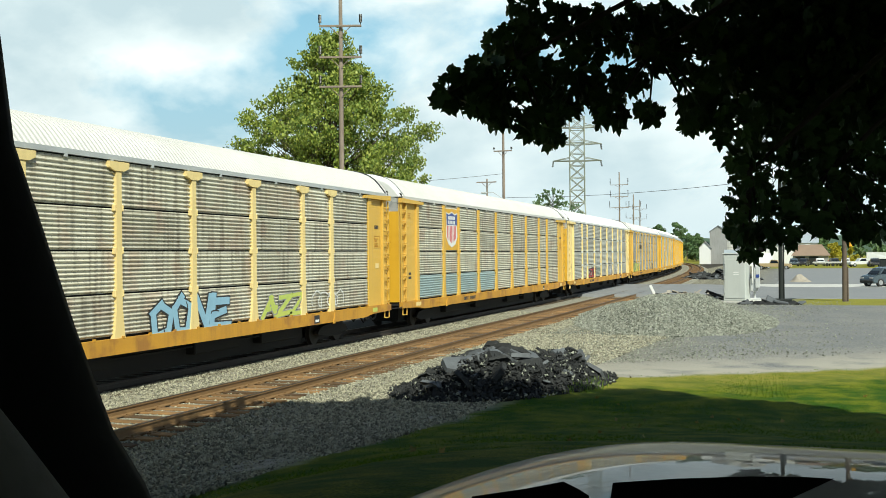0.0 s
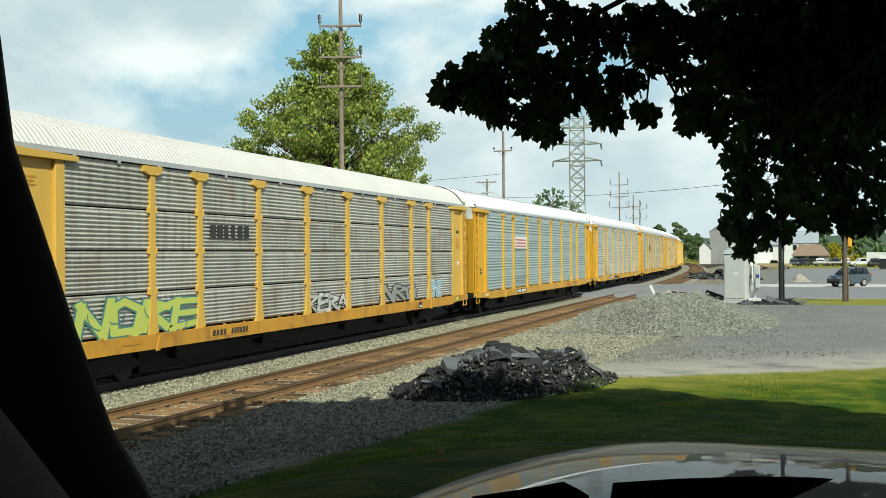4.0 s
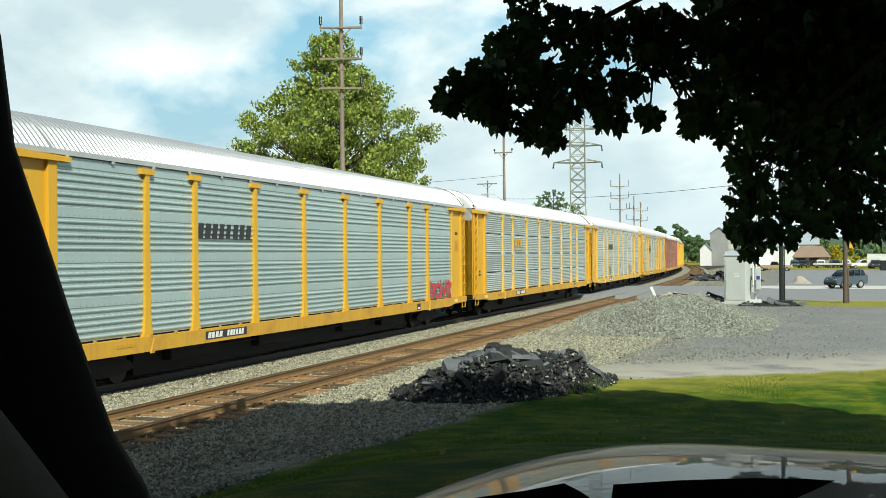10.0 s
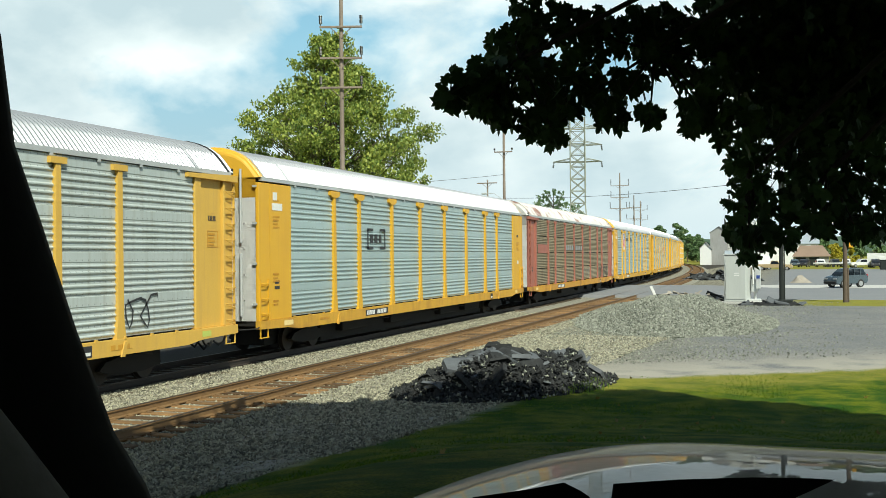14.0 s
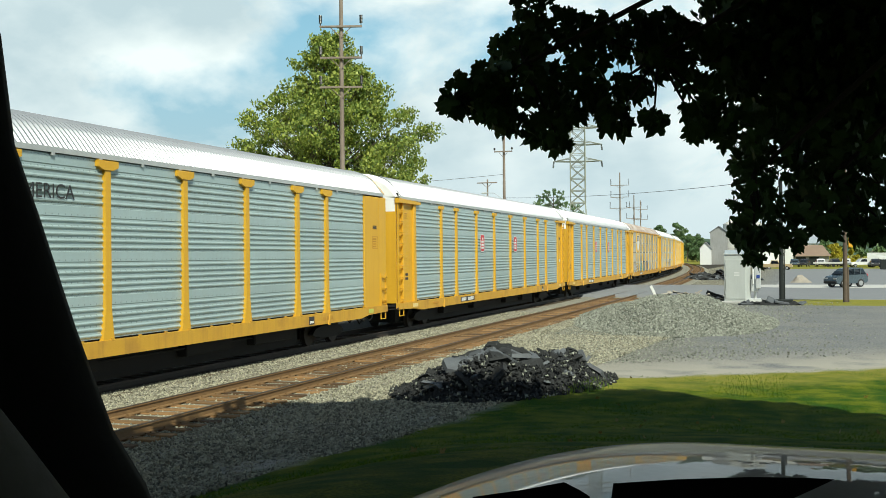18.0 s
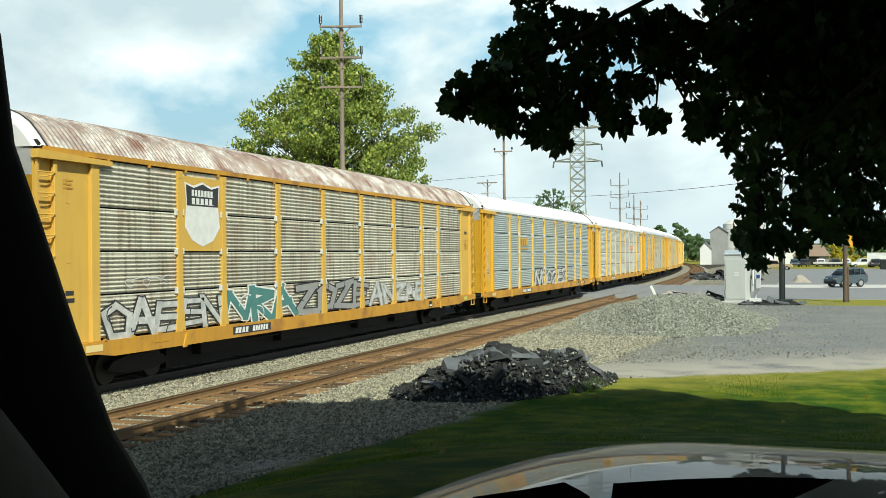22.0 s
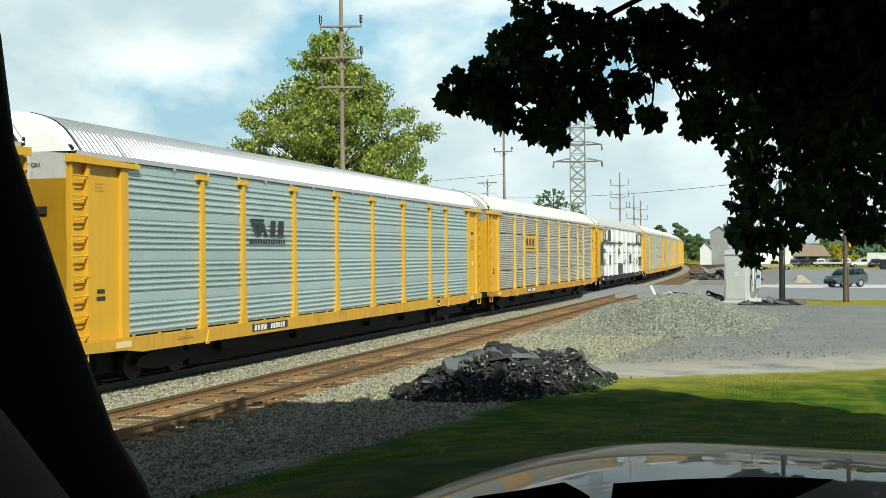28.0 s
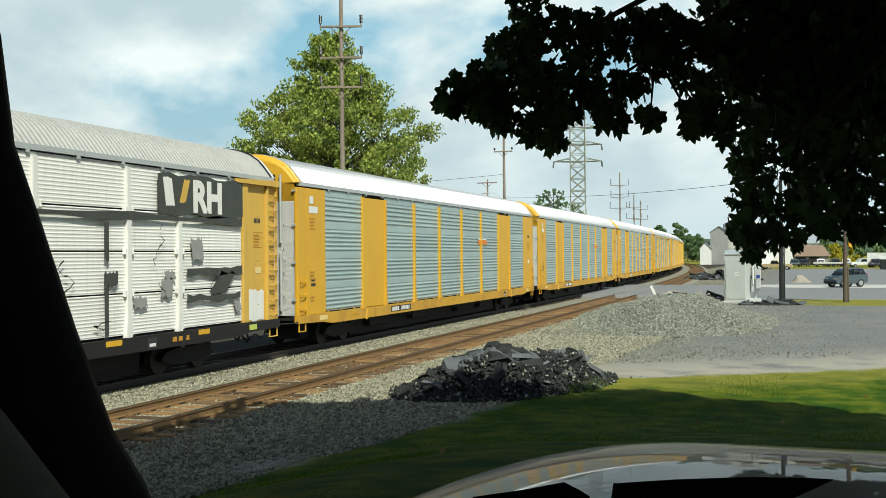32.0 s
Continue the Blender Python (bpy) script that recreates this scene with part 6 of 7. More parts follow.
def pylon():
    p = thing("lattice_tower", "grey-green steel lattice tower with three crossarms", "pylon", pose(-29.85, 147.0, BASE, 0, 0, 12))
    top, b, w = 22.9, 2.0, 1.05
    bm = bmesh.new()

    def half(z):
        return b + (w - b) * min(1, z / 10)
    zs = [i * 1.75 for i in range(14)]
    for i in range(13):
        z0, z1 = zs[i], min(top, zs[i + 1])
        a, c = half(z0), half(z1)
        ring0 = [(-a, -a), (a, -a), (a, a), (-a, a)]
        ring1 = [(-c, -c), (c, -c), (c, c), (-c, c)]
        for k in range(4):
            j = (k + 1) % 4
            add_tube(bm, (*ring0[k], z0), (*ring1[k], z1), 0.09, seg=4)
            add_tube(bm, (*ring0[k], z0), (*ring1[j], z1), 0.05, seg=4)
            add_tube(bm, (*ring0[j], z0), (*ring1[k], z1), 0.05, seg=4)
            add_tube(bm, (*ring1[k], z1), (*ring1[j], z1), 0.05, seg=4)
    part("lattice", bm, M["steel_paint"], p)
    for z in (21.3, 18.9, 16.5):
        bm = bmesh.new()
        for y in (-0.5, 0.5):
            add_tube(bm, (-3.5, 0, z), (0, y * 2, z - 0.05), 0.07, seg=4)
            add_tube(bm, (3.5, 0, z), (0, y * 2, z - 0.05), 0.07, seg=4)
            add_tube(bm, (-3.5, 0, z), (-1, y * 2, z + 0.45), 0.05, seg=4)
            add_tube(bm, (3.5, 0, z), (1, y * 2, z + 0.45), 0.05, seg=4)
        arm = part("crossarm", bm, M["steel_paint"], p)
        for s in (-1, 1):
            bm = bmesh.new()
            for k in range(6):
                add_tube(bm, (s * (3.4 + 0.02 * k), 0, z - 0.1 - 0.13 * k), (s * (3.4 + 0.02 * k), 0, z - 0.19 - 0.13 * k), 0.13, 0.1, 8)
            part("insulator", bm, M["insulator"], arm)


pylon()


def wire(a, b, sag, r=0.015, mat="insulator"):
    n, verts, faces = 18, [], []
    for i in range(n + 1):
        f = i / n
        p = Vector(a).lerp(Vector(b), f)
        p.z -= 4 * sag * f * (1 - f)
        verts += [p + Vector((0, 0, r)), p + Vector((r * 0.7, r * 0.7, -r * 0.6)), p + Vector((-r * 0.7, -r * 0.7, -r * 0.6))]
    for i in range(n):
        for k in range(3):
            faces.append((i * 3 + k, i * 3 + (k + 1) % 3, i * 3 + 3 + (k + 1) % 3, i * 3 + 3 + k))
    w = part("overhead_cable", mesh_of("overhead_cable", verts, faces), M[mat])
    tagged(w, "thin dark overhead cable strung between poles", "cable")


wire((-28.1, 101.2, 8.6), (12.0, 72.0, 9.4), 0.9, 0.022)
wire((-28.1, 101.2, 11.0), (-46.0, 95.0, 9.9), 0.2, 0.022)
wire((-24.83, 54.62, 8.3), (-28.1, 101.2, 8.0), 0.5, 0.012)


# ---- road and kerb side ----
def build_road():
    xs = steps((-120, -30, 15), (-30, 30, 2), (30, 160, 10))
    verts, faces = [], []
    for x in xs:
        near = min(1, max(0, 1 - (abs(x + 13.3) - 4.5) / 8))
        z = -0.262 + 0.255 * smooth(near)
        verts += [(x, 72.0, -0.5), (x, 72.2, z - 0.01), (x, 82, z + 0.01), (x, 95.4, z - 0.005), (x, 95.6, -0.5)]
    n = 5
    for j in range(len(xs) - 1):
        for i in range(n - 1):
            faces.append((j * n + i, (j + 1) * n + i, (j + 1) * n + i + 1, j * n + i + 1))
    tagged(part("road", mesh_of("road", verts, faces), M["asphalt"]), "grey worn asphalt road crossing the tracks", "road", kind="structure")
    tagged(part("lot", box((-2.0, 104.02, -0.6), (140, 205, -0.275)), M["asphalt"]), "grey asphalt parking lot beyond the road", "parking lot", kind="structure")
    k = part("kerb", box((-4.2, 95.7, -0.6), (150, 104.0, -0.255), 0.02), M["concrete"])
    tagged(k, "pale concrete kerb strip along the road", "kerb", kind="structure")


build_road()


def heap(name, label, x, y, rx, ry, tall, mat, seed, rough=0.2, res=40, turn=0.0, steep=1.0):
    """A loose heap: a lumpy mound on the ground."""
    verts, faces = [], []
    for j in range(res + 1):
        for i in range(res + 1):
            u, v = -1 + 2 * i / res, -1 + 2 * j / res
            d = math.hypot(u, v)
            h = tall * smooth(steep * (1.05 - d)) * (0.75 + 0.5 * noise.noise((u * 2 + seed, v * 2, seed)))
            h += rough * tall * noise.noise((u * 7, v * 7, seed + 5)) * smooth(1.2 - d)
            verts.append((u * rx, v * ry, max(h, 0) - 0.12 * smooth(d - 0.6)))
    n = res + 1
    faces = [(j * n + i, j * n + i + 1, (j + 1) * n + i + 1, (j + 1) * n + i) for j in range(res) for i in range(res)]
    h = thing(name, label, "heap", pose(x, y, BASE - 0.01, 0, 0, turn))
    part("mound", mesh_of("mound", verts, faces), M[mat], h)
    return h


# ---- heaps ----
def scatter(name, label, places, size, mat, seed, parent=None):
    """Many small angular stones as one mesh."""
    rng = random.Random(seed)
    base = [Vector(v) for v in ((0.55, 0, 0), (-0.3, 0.48, 0.05), (-0.32, -0.46, 0), (0.02, 0, 0.45), (0.1, 0.05, -0.42))]
    tri = ((0, 1, 3), (1, 2, 3), (2, 0, 3), (1, 0, 4), (2, 1, 4), (0, 2, 4))
    verts, faces = [], []
    for p in places:
        k = len(verts)
        m = Matrix.Translation(p) @ Euler((rng.uniform(0, 6), rng.uniform(0, 6), rng.uniform(0, 6))).to_matrix().to_4x4()
        s = size * rng.uniform(0.5, 1.4)
        verts.extend(m @ (v * s * rng.uniform(0.75, 1.25)) for v in base)
        faces.extend((k + a, k + b, k + c) for a, b, c in tri)
    ob = part(name, mesh_of(name, verts, faces), M[mat], parent)
    return tagged(ob, label, kind="stuff") if parent is None else tagged(ob, kind="stuff")


def rubble_top(u, v):
    """The rubble heap's height: a main hump, a lower one, and a long tail."""
    d, along_it = math.hypot(u, v), 1.51 * u + 2.16 * v
    h = float(np.interp(along_it, [-2.6, -2.2, -1.2, -0.35, 0.35, 0.9, 1.5, 2.2, 2.6], [0.2, 0.35, 0.66, 0.86, 0.74, 0.62, 0.72, 0.42, 0.2]))
    return h * smooth(2.3 * (1.04 - d)) * (0.86 + 0.35 * noise.noise((u * 3 + 3.0, v * 3, 3.0)))


def build_heaps():
    rng = random.Random(77)
    h = thing("rubble_heap", "heap of broken black asphalt slabs beside the track", "heap", pose(-6.5, 23.6, BASE - 0.01, 0, 0, -22))
    res = 44
    grid = [(-1.06 + 2.12 * i / res, -1.06 + 2.12 * j / res) for j in range(res + 1) for i in range(res + 1)]
    verts = [(u * 2.0, v * 3.3, max(0.0, rubble_top(u, v) - 0.06 + 0.10 * noise.noise((u * 8, v * 10, 8.0))) - 0.1 * smooth(math.hypot(u, v) - 0.6)) for u, v in grid]
    n = res + 1
    part("mound", mesh_of("mound", verts, [(j * n + i, j * n + i + 1, (j + 1) * n + i + 1, (j + 1) * n + i) for j in range(res) for i in range(res)]), M["rubble"], h)

    def chunk(seed, w, d, t):
        r = random.Random(seed)
        bm = bmesh.new()
        n = r.randint(5, 7)
        o = []
        for i in range(n):
            a = 2 * math.pi * i / n + r.uniform(-0.3, 0.3)
            k = r.uniform(0.7, 1.1)
            o.append((math.cos(a) * w * k / 2, math.sin(a) * d * k / 2))
        lo = [bm.verts.new((x, y, -t / 2 + r.uniform(-0.02, 0.02))) for x, y in o]
        hi = [bm.verts.new((x * 0.93, y * 0.93, t / 2 + r.uniform(-0.02, 0.02))) for x, y in o]
        bm.faces.new(lo[::-1])
        bm.faces.new(hi)
        for i in range(n):
            bm.faces.new((lo[i], lo[(i + 1) % n], hi[(i + 1) % n], hi[i]))
        bmesh.ops.recalc_face_normals(bm, faces=bm.faces)
        return to_mesh("slab", bm)
    kinds = [chunk(900 + i, 1.0, 0.8, 0.13) for i in range(6)]
    for i in range(250):
        a, d = rng.uniform(0, 6.28), math.sqrt(rng.random()) * (0.98 if i > 52 else 0.82)
        u, v = math.cos(a) * d, math.sin(a) * d
        s = rng.uniform(0.12, 0.34) if i > 52 else rng.uniform(0.4, 0.88)
        tip = rng.uniform(0.1, 0.95) if i <= 52 else rng.uniform(-0.6, 0.9)
        m = Matrix.Translation((u * 2.0, v * 3.3, rubble_top(u, v) + 0.06 * s)) @ Euler((0, 0, rng.gauss(0.35, 0.7))).to_matrix().to_4x4() @ Euler((tip, rng.uniform(-0.45, 0.45), rng.uniform(0, 6.28))).to_matrix().to_4x4() @ Matrix.Scale(s, 4)
        part("slab", kinds[i % 6], M["slab"] if i % 5 < 1 or i < 17 else M["rubble"], h, m=m)
    small = []
    for _ in range(7000):
        a, d = rng.uniform(0, 6.28), math.sqrt(rng.random()) * 1.05
        u, v = math.cos(a) * d, math.sin(a) * d
        small.append((u * 2.0, v * 3.3, max(0, rubble_top(u, v)) + rng.uniform(-0.02, 0.08)))
    scatter("crumb_rubble", "", small[:5900], 0.10, "rubble", 5, h)
    scatter("crumb_stone", "", small[5900:], 0.08, "heap_stone", 15, h)

    g = heap("gravel_heap", "low spread heap of grey crushed gravel", -5.7, 49.5, 4.7, 11.0, 1.2, "heap_bed", 9.0, 0.05, 40, 8, 1.25)
    stones = []
    for _ in range(25000):
        a, d = rng.uniform(0, 6.28), math.sqrt(rng.random())
        u, v = math.cos(a) * d, math.sin(a) * d
        if v > 0.45:
            continue
        top = 1.2 * smooth(1.25 * (1.05 - d)) * (0.75 + 0.5 * noise.noise((u * 2 + 9.0, v * 2, 9.0)))
        stones.append((u * 4.7, v * 11.0, max(0, top) + 0.02))
    scatter("gravel", "", stones, 0.115, "heap_stone", 6, g)


build_heaps()


def build_ballast_stones():
    rng = random.Random(3)
    pts = []
    for _ in range(34000):
        s = 9 + 50 * rng.random() ** 1.5
        x = rng.choice((rng.uniform(-1.95, -1.34), rng.uniform(1.38, 2.1), rng.uniform(1.38, 2.1), rng.uniform(1.6, 4.6), rng.uniform(-2.6, -1.6)))
        z = -0.19 if abs(x) < 1.25 else (-0.19 - (abs(x) - 1.25) * 0.10 if abs(x) < 1.95 else max(-0.30, -0.26 - (abs(x) - 1.95) * 0.35))
        m, _h = along(s, NEAR_X)
        pts.append((m.x + x, s, z + rng.uniform(-0.01, 0.012)))
    for _ in range(56000):
        s = 9 + 44 * rng.random() ** 1.7
        x = rng.choice((rng.uniform(-3.25, -1.2), rng.uniform(-3.25, -1.2), rng.uniform(-3.25, -1.2), rng.uniform(-0.68, 0.68), rng.uniform(0.83, 1.4)))
        gap = abs((s + 30.0) / 0.505 - round((s + 30.0) / 0.505))
        if abs(x) < 1.34 and gap < 0.26 and rng.random() < 0.95:
            continue
        m, _h = along(s, NEAR_X)
        pts.append((m.x + x, s, (-0.206 if abs(x) < 1.36 else -0.185 - 0.075 * (1 - min(1.0, abs(x + 2.05) / 0.85))) + rng.uniform(-0.015, 0.01)))
    scatter("ballast_stones", "loose pale limestone ballast", pts, 0.055, "stone", 8)
    pts = []
    for _ in range(40000):
        s = 9 + 30 * rng.random() ** 1.3
        x = rng.uniform(-9.6, -6.6 + 0.08 * (s - 12))
        pts.append((x, s, height(x, s) + 0.01))
    scatter("loose_gravel", "loose grey gravel beside the lawn", pts, 0.074, "stone", 9)


build_ballast_stones()


def build_grass():
    """Short blades over the lawn in front of the parked car, and loose stones on the lot."""
    rng = random.Random(61)
    verts, faces = [], []
    for _ in range(42000):
        y = 9 + 20.5 * rng.random()
        x = rng.uniform(-7.2 + 0.08 * (y - 9), 1.0 + 0.16 * y)
        if y > 28.3 + 0.62 * x + rng.uniform(-0.5, 0.5) or x < -8.1 + 0.10 * y + rng.uniform(-0.3, 0.5):
            continue
        if (x + 6.0) ** 2 / 4.5 + (y - 23.6) ** 2 / 9 < 0.9:
            continue
        z, h, a = height(x, y) - 0.01, rng.uniform(0.015, 0.036), rng.uniform(0, 6.28)
        w = rng.uniform(0.006, 0.014)
        dx, dy = math.cos(a) * w, math.sin(a) * w
        k = len(verts)
        verts += [(x - dx, y - dy, z), (x + dx, y + dy, z), (x + rng.uniform(-0.03, 0.03), y + rng.uniform(-0.03, 0.03), z + h)]
        faces.append((k, k + 1, k + 2))
    g = part("grass", mesh_of("grass", verts, faces), M["grass_blade"])
    tagged(g, "short mown grass, drying at its edge", "grass", kind="stuff")
    pts = []
    for _ in range(19000):
        x, y = rng.gauss(-6.0, 3.6), rng.uniform(25, 68)
        if -9.4 < x < 3.0 and y > 29.5 + 0.62 * x + 2.5:
            pts.append((x, y, BASE + 0.01))
    scatter("lot_stones", "loose grey stones round the gravel heap", pts, 0.065, "heap_stone", 12)
    # a taller tuft at the foot of the rubble
    verts, faces = [], []
    for _ in range(900):
        a, d = rng.uniform(0, 6.28), abs(rng.gauss(0, 0.45))
        x, y = -4.75 + 0.55 * d * math.cos(a), 23.6 + 1.5 * d * math.sin(a)
        z, h, w = height(x, y) - 0.01, rng.uniform(0.08, 0.26), rng.uniform(0.006, 0.012)
        k = len(verts)
        verts += [(x - w, y, z), (x + w, y, z), (x + rng.uniform(-0.08, 0.08), y + rng.uniform(-0.08, 0.08), z + h)]
        faces.append((k, k + 1, k + 2))
    tagged(part("grass_tuft", mesh_of("grass_tuft", verts, faces), M["tuft_blade"]), "taller green grass tuft at the rubble's foot", "grass", kind="stuff")
    leaf = []
    for _ in range(32):
        y = rng.uniform(10, 26)
        x = rng.uniform(-5.5, 0.2 * y)
        leaf.append((x, y, height(x, y) + 0.03))
    tagged(part("fallen_leaves", leaves("fallen_leaves", leaf, MAPLE, 0.09, 91, 0.1), M["fallen_leaf"]), "a few yellowed leaves fallen on the lawn", "leaves", kind="stuff")


build_grass()


# ---- the parked car that holds the camera ----
def car_paint():
    m = material("silver_beige_car_paint", (0.05, 0.048, 0.038), (0.042, 0.04, 0.033), 0.45, 0.0, scale=0.8, bump=0.0, rough_var=0.03)
    b = m.node_tree.nodes["Principled BSDF"]
    b.inputs["Coat Weight"].default_value, b.inputs["Coat Roughness"].default_value = 0.42, 0.015
    return m


M["car_paint"] = car_paint()


def hood_z(x, y):
    u = y / 1.35
    z = 2.774 - 1.35 * (0.2275 + 0.0445 * (u - 1) + 0.0875 * (u - 1) ** 2)
    d = max(0.0, -(x + 0.116))
    e = max(0.0, x - 1.30)
    return z - 0.52 * d ** 2.7 - 0.324 * e ** 2.7


# outlines of added black plates imitating the canopy's hood reflection, seen end on
REFLECTION_LEFT = [(-0.30, 0.956, 2.541), (-0.25, 0.968, 2.549), (-0.215, 0.978, 2.556), (-0.2, 0.98, 2.549), (-0.191, 0.982, 2.543), (-0.193, 0.981, 2.45), (-0.33, 0.955, 2.45)]
REFLECTION_RIGHT = [(-0.169, 0.986, 2.556), (-0.109, 0.994, 2.562), (-0.043, 0.999, 2.567), (0.006, 1.0, 2.569), (0.029, 1.0, 2.569), (0.011, 1.0, 2.559), (-0.026, 1.0, 2.539), (-0.08, 0.99, 2.45), (-0.185, 0.984, 2.45)]


def build_parked_car():
    c = thing("parked_car", "silver-beige parked car seen from its driver's seat", "car", pose(0.35, 0.0, 1.38))
    inv = c.matrix_basis.inverted()
    xs = [-0.62 + 1.94 * i / 60 for i in range(61)]
    ys = [0.85 + 1.75 * i / 36 for i in range(37)]
    verts = [inv @ Vector((x, y, hood_z(x, y))) for y in ys for x in xs]
    n = len(xs)
    faces = [(j * n + i, j * n + i + 1, (j + 1) * n + i + 1, (j + 1) * n + i) for j in range(len(ys) - 1) for i in range(n - 1)]
    part("hood", mesh_of("hood", verts, faces, True), M["car_paint"], c)
    # pillar by the driver: a dark moulded post that leans back
    edge = [((-0.40, 0.66, 2.45), 0.06), ((-0.432, 0.61, 2.61), 0.055), ((-0.452, 0.60, 2.65), 0.053), ((-0.474, 0.588, 2.724), 0.05), ((-0.49, 0.572, 2.80), 0.048),
            ((-0.502, 0.56, 2.855), 0.046), ((-0.507, 0.553, 2.93), 0.046), ((-0.50, 0.5, 3.06), 0.046)]
    line = [((x - 0.966 * r, y - 0.332 * r, z), r) for (x, y, z), r in edge]
    bm = bmesh.new()
    rings = []
    for p, r in line:
        o = Vector(p)
        ring = []
        for k in range(14):
            a = 2 * math.pi * k / 14
            ring.append(bm.verts.new(inv @ (o + Vector((math.cos(a) * r, math.sin(a) * r * 1.2, 0)))))
        rings.append(ring)
    for a, b in zip(rings, rings[1:]):
        for k in range(14):
            bm.faces.new((a[k], a[(k + 1) % 14], b[(k + 1) % 14], b[k]))
    for f in bm.faces:
        f.smooth = True
    part("pillar", bm, M["car_black"], c, "black windscreen pillar")
    bm = bmesh.new()
    last = None
    for (x, y, z), r in (((-0.425, 0.40, 2.80), 0.03), ((-0.40, 0.43, 2.705), 0.035), ((-0.385, 0.45, 2.668), 0.04), ((-0.37, 0.47, 2.63), 0.045), ((-0.35, 0.5, 2.55), 0.05)):
        o = Vector((x - 0.97 * r, y - 0.33 * r, z))
        ring = [bm.verts.new(inv @ (o + Vector((math.cos(k * math.pi / 6) * r, math.sin(k * math.pi / 6) * r, 0)))) for k in range(12)]
        if last:
            for k in range(12):
                bm.faces.new((last[k], last[(k + 1) % 12], ring[(k + 1) % 12], ring[k])).smooth = True
        last = ring
    part("pillar_trim", bm, M["trim_grey"], c, "grey cloth pillar trim")
    part("roof_panel", box(inv @ Vector((-0.6, -1.6, 3.10)), inv @ Vector((1.3, 0.42, 3.14)), 0.015), M["car_black"], c)
    part("rear_bulkhead", box(inv @ Vector((-0.6, -1.7, 1.7)), inv @ Vector((1.3, -1.6, 3.1)), 0.015), M["car_black"], c)
    part("dashboard", box(inv @ Vector((-0.5, 0.72, 2.0)), inv @ Vector((1.2, 0.98, 2.42)), 0.04), M["car_black"], c)
    part("body", box(inv @ Vector((-0.6, -1.9, 1.62)), inv @ Vector((1.3, 2.3, 2.02)), 0.08), M["car_paint"], c)
    part("nose", box(inv @ Vector((-0.58, 0.95, 1.66)), inv @ Vector((1.28, 2.55, 2.16)), 0.06), M["car_paint"], c)
    part("boot", box(inv @ Vector((-0.55, -2.35, 1.68)), inv @ Vector((1.25, -1.72, 2.36)), 0.08), M["car_paint"], c)
    for x in (-0.62, 1.26):
        part("door", box(inv @ Vector((x, -1.6, 1.9)), inv @ Vector((x + 0.06, 0.66, 2.42)), 0.02), M["car_paint"], c)
    for a, b in (((1.24, 0.66, 2.4), (1.1, 0.40, 3.11)), ((-0.56, -1.55, 2.4), (-0.5, -1.5, 3.11)), ((1.26, -1.55, 2.4), (1.2, -1.5, 3.11))):
        bm = bmesh.new()
        add_tube(bm, inv @ Vector(a), inv @ Vector(b), 0.05, 0.04, 10)
        part("pillar", bm, M["car_black"], c)
    # black plates added in place of the canopy's dark reflection
    for shape in (REFLECTION_LEFT, REFLECTION_RIGHT):
        bm = bmesh.new()
        near = [bm.verts.new(inv @ Vector(p)) for p in shape]
        deep = [bm.verts.new(inv @ (Vector(p) + (Vector(p) - Vector(EYE)) * 0.05)) for p in shape]
        bm.faces.new(near)
        bm.faces.new(deep[::-1])
        for i in range(len(shape)):
            j = (i + 1) % len(shape)
            bm.faces.new((near[i], near[j], deep[j], deep[i]))
        bmesh.ops.recalc_face_normals(bm, faces=bm.faces)
        part("wiper_cowl", bm, M["car_black"], c, "black plate imitating the canopy's reflection in the hood")
    for x in (-0.55, 1.25):
        for y in (-1.2, 1.6):
            bm = bmesh.new()
            add_tube(bm, inv @ Vector((x - 0.1, y, 1.68)), inv @ Vector((x + 0.1, y, 1.68)), 0.32, seg=28)
            part("tyre", bm, M["car_black"], c)


build_parked_car()


# ---- across the road ----
M["suv_paint"] = material("grey_blue_car_paint", (0.10, 0.13, 0.15), (0.08, 0.105, 0.12), 0.25, 0.4, scale=1, bump=0)
M["glass"] = material("dark_car_glass", (0.02, 0.025, 0.03), None, 0.08, scale=3, bump=0)
M["tyre"] = material("tyre_rubber", (0.02, 0.02, 0.02), None, 0.85, scale=8)
M["alloy"] = material("grey_alloy_wheel", (0.45, 0.45, 0.45), None, 0.35, 0.6, scale=5, bump=0)
M["cabinet"] = material("pale_grey_cabinet_paint", (0.50, 0.52, 0.49), (0.44, 0.46, 0.43), 0.55, scale=1.2, bump=0.02, streak=0.15, streak_colour=(0.33, 0.33, 0.3))
M["mast"] = material("silver_mast_paint", (0.62, 0.63, 0.62), None, 0.4, 0.3, scale=2, bump=0.02)
M["dark_pole"] = material("dark_green_pole_paint", (0.010, 0.014, 0.012), None, 0.8, scale=2, bump=0.02)
M["signal_yellow"] = material("signal_yellow_paint", (0.75, 0.38, 0.03), None, 0.5, scale=3, bump=0.02)
M["plank"] = material("weathered_plank", (0.42, 0.38, 0.31), (0.27, 0.22, 0.17), 0.85, scale=3, fine=20, bump=0.4, spread=0.3)
M["barn_wall"] = material("weathered_grey_cladding", (0.30, 0.30, 0.29), (0.22, 0.22, 0.21), 0.8, scale=0.4, streak=0.5, streak_colour=(0.16, 0.15, 0.14), bump=0.1)
M["silo"] = material("pale_concrete_stave", (0.52, 0.52, 0.48), (0.42, 0.42, 0.38), 0.8, scale=0.3, streak=0.4, streak_colour=(0.35, 0.33, 0.29), bump=0.1)
M["siding"] = material("white_house_siding", (0.72, 0.72, 0.70), (0.66, 0.66, 0.64), 0.6, scale=0.5, bump=0.05)
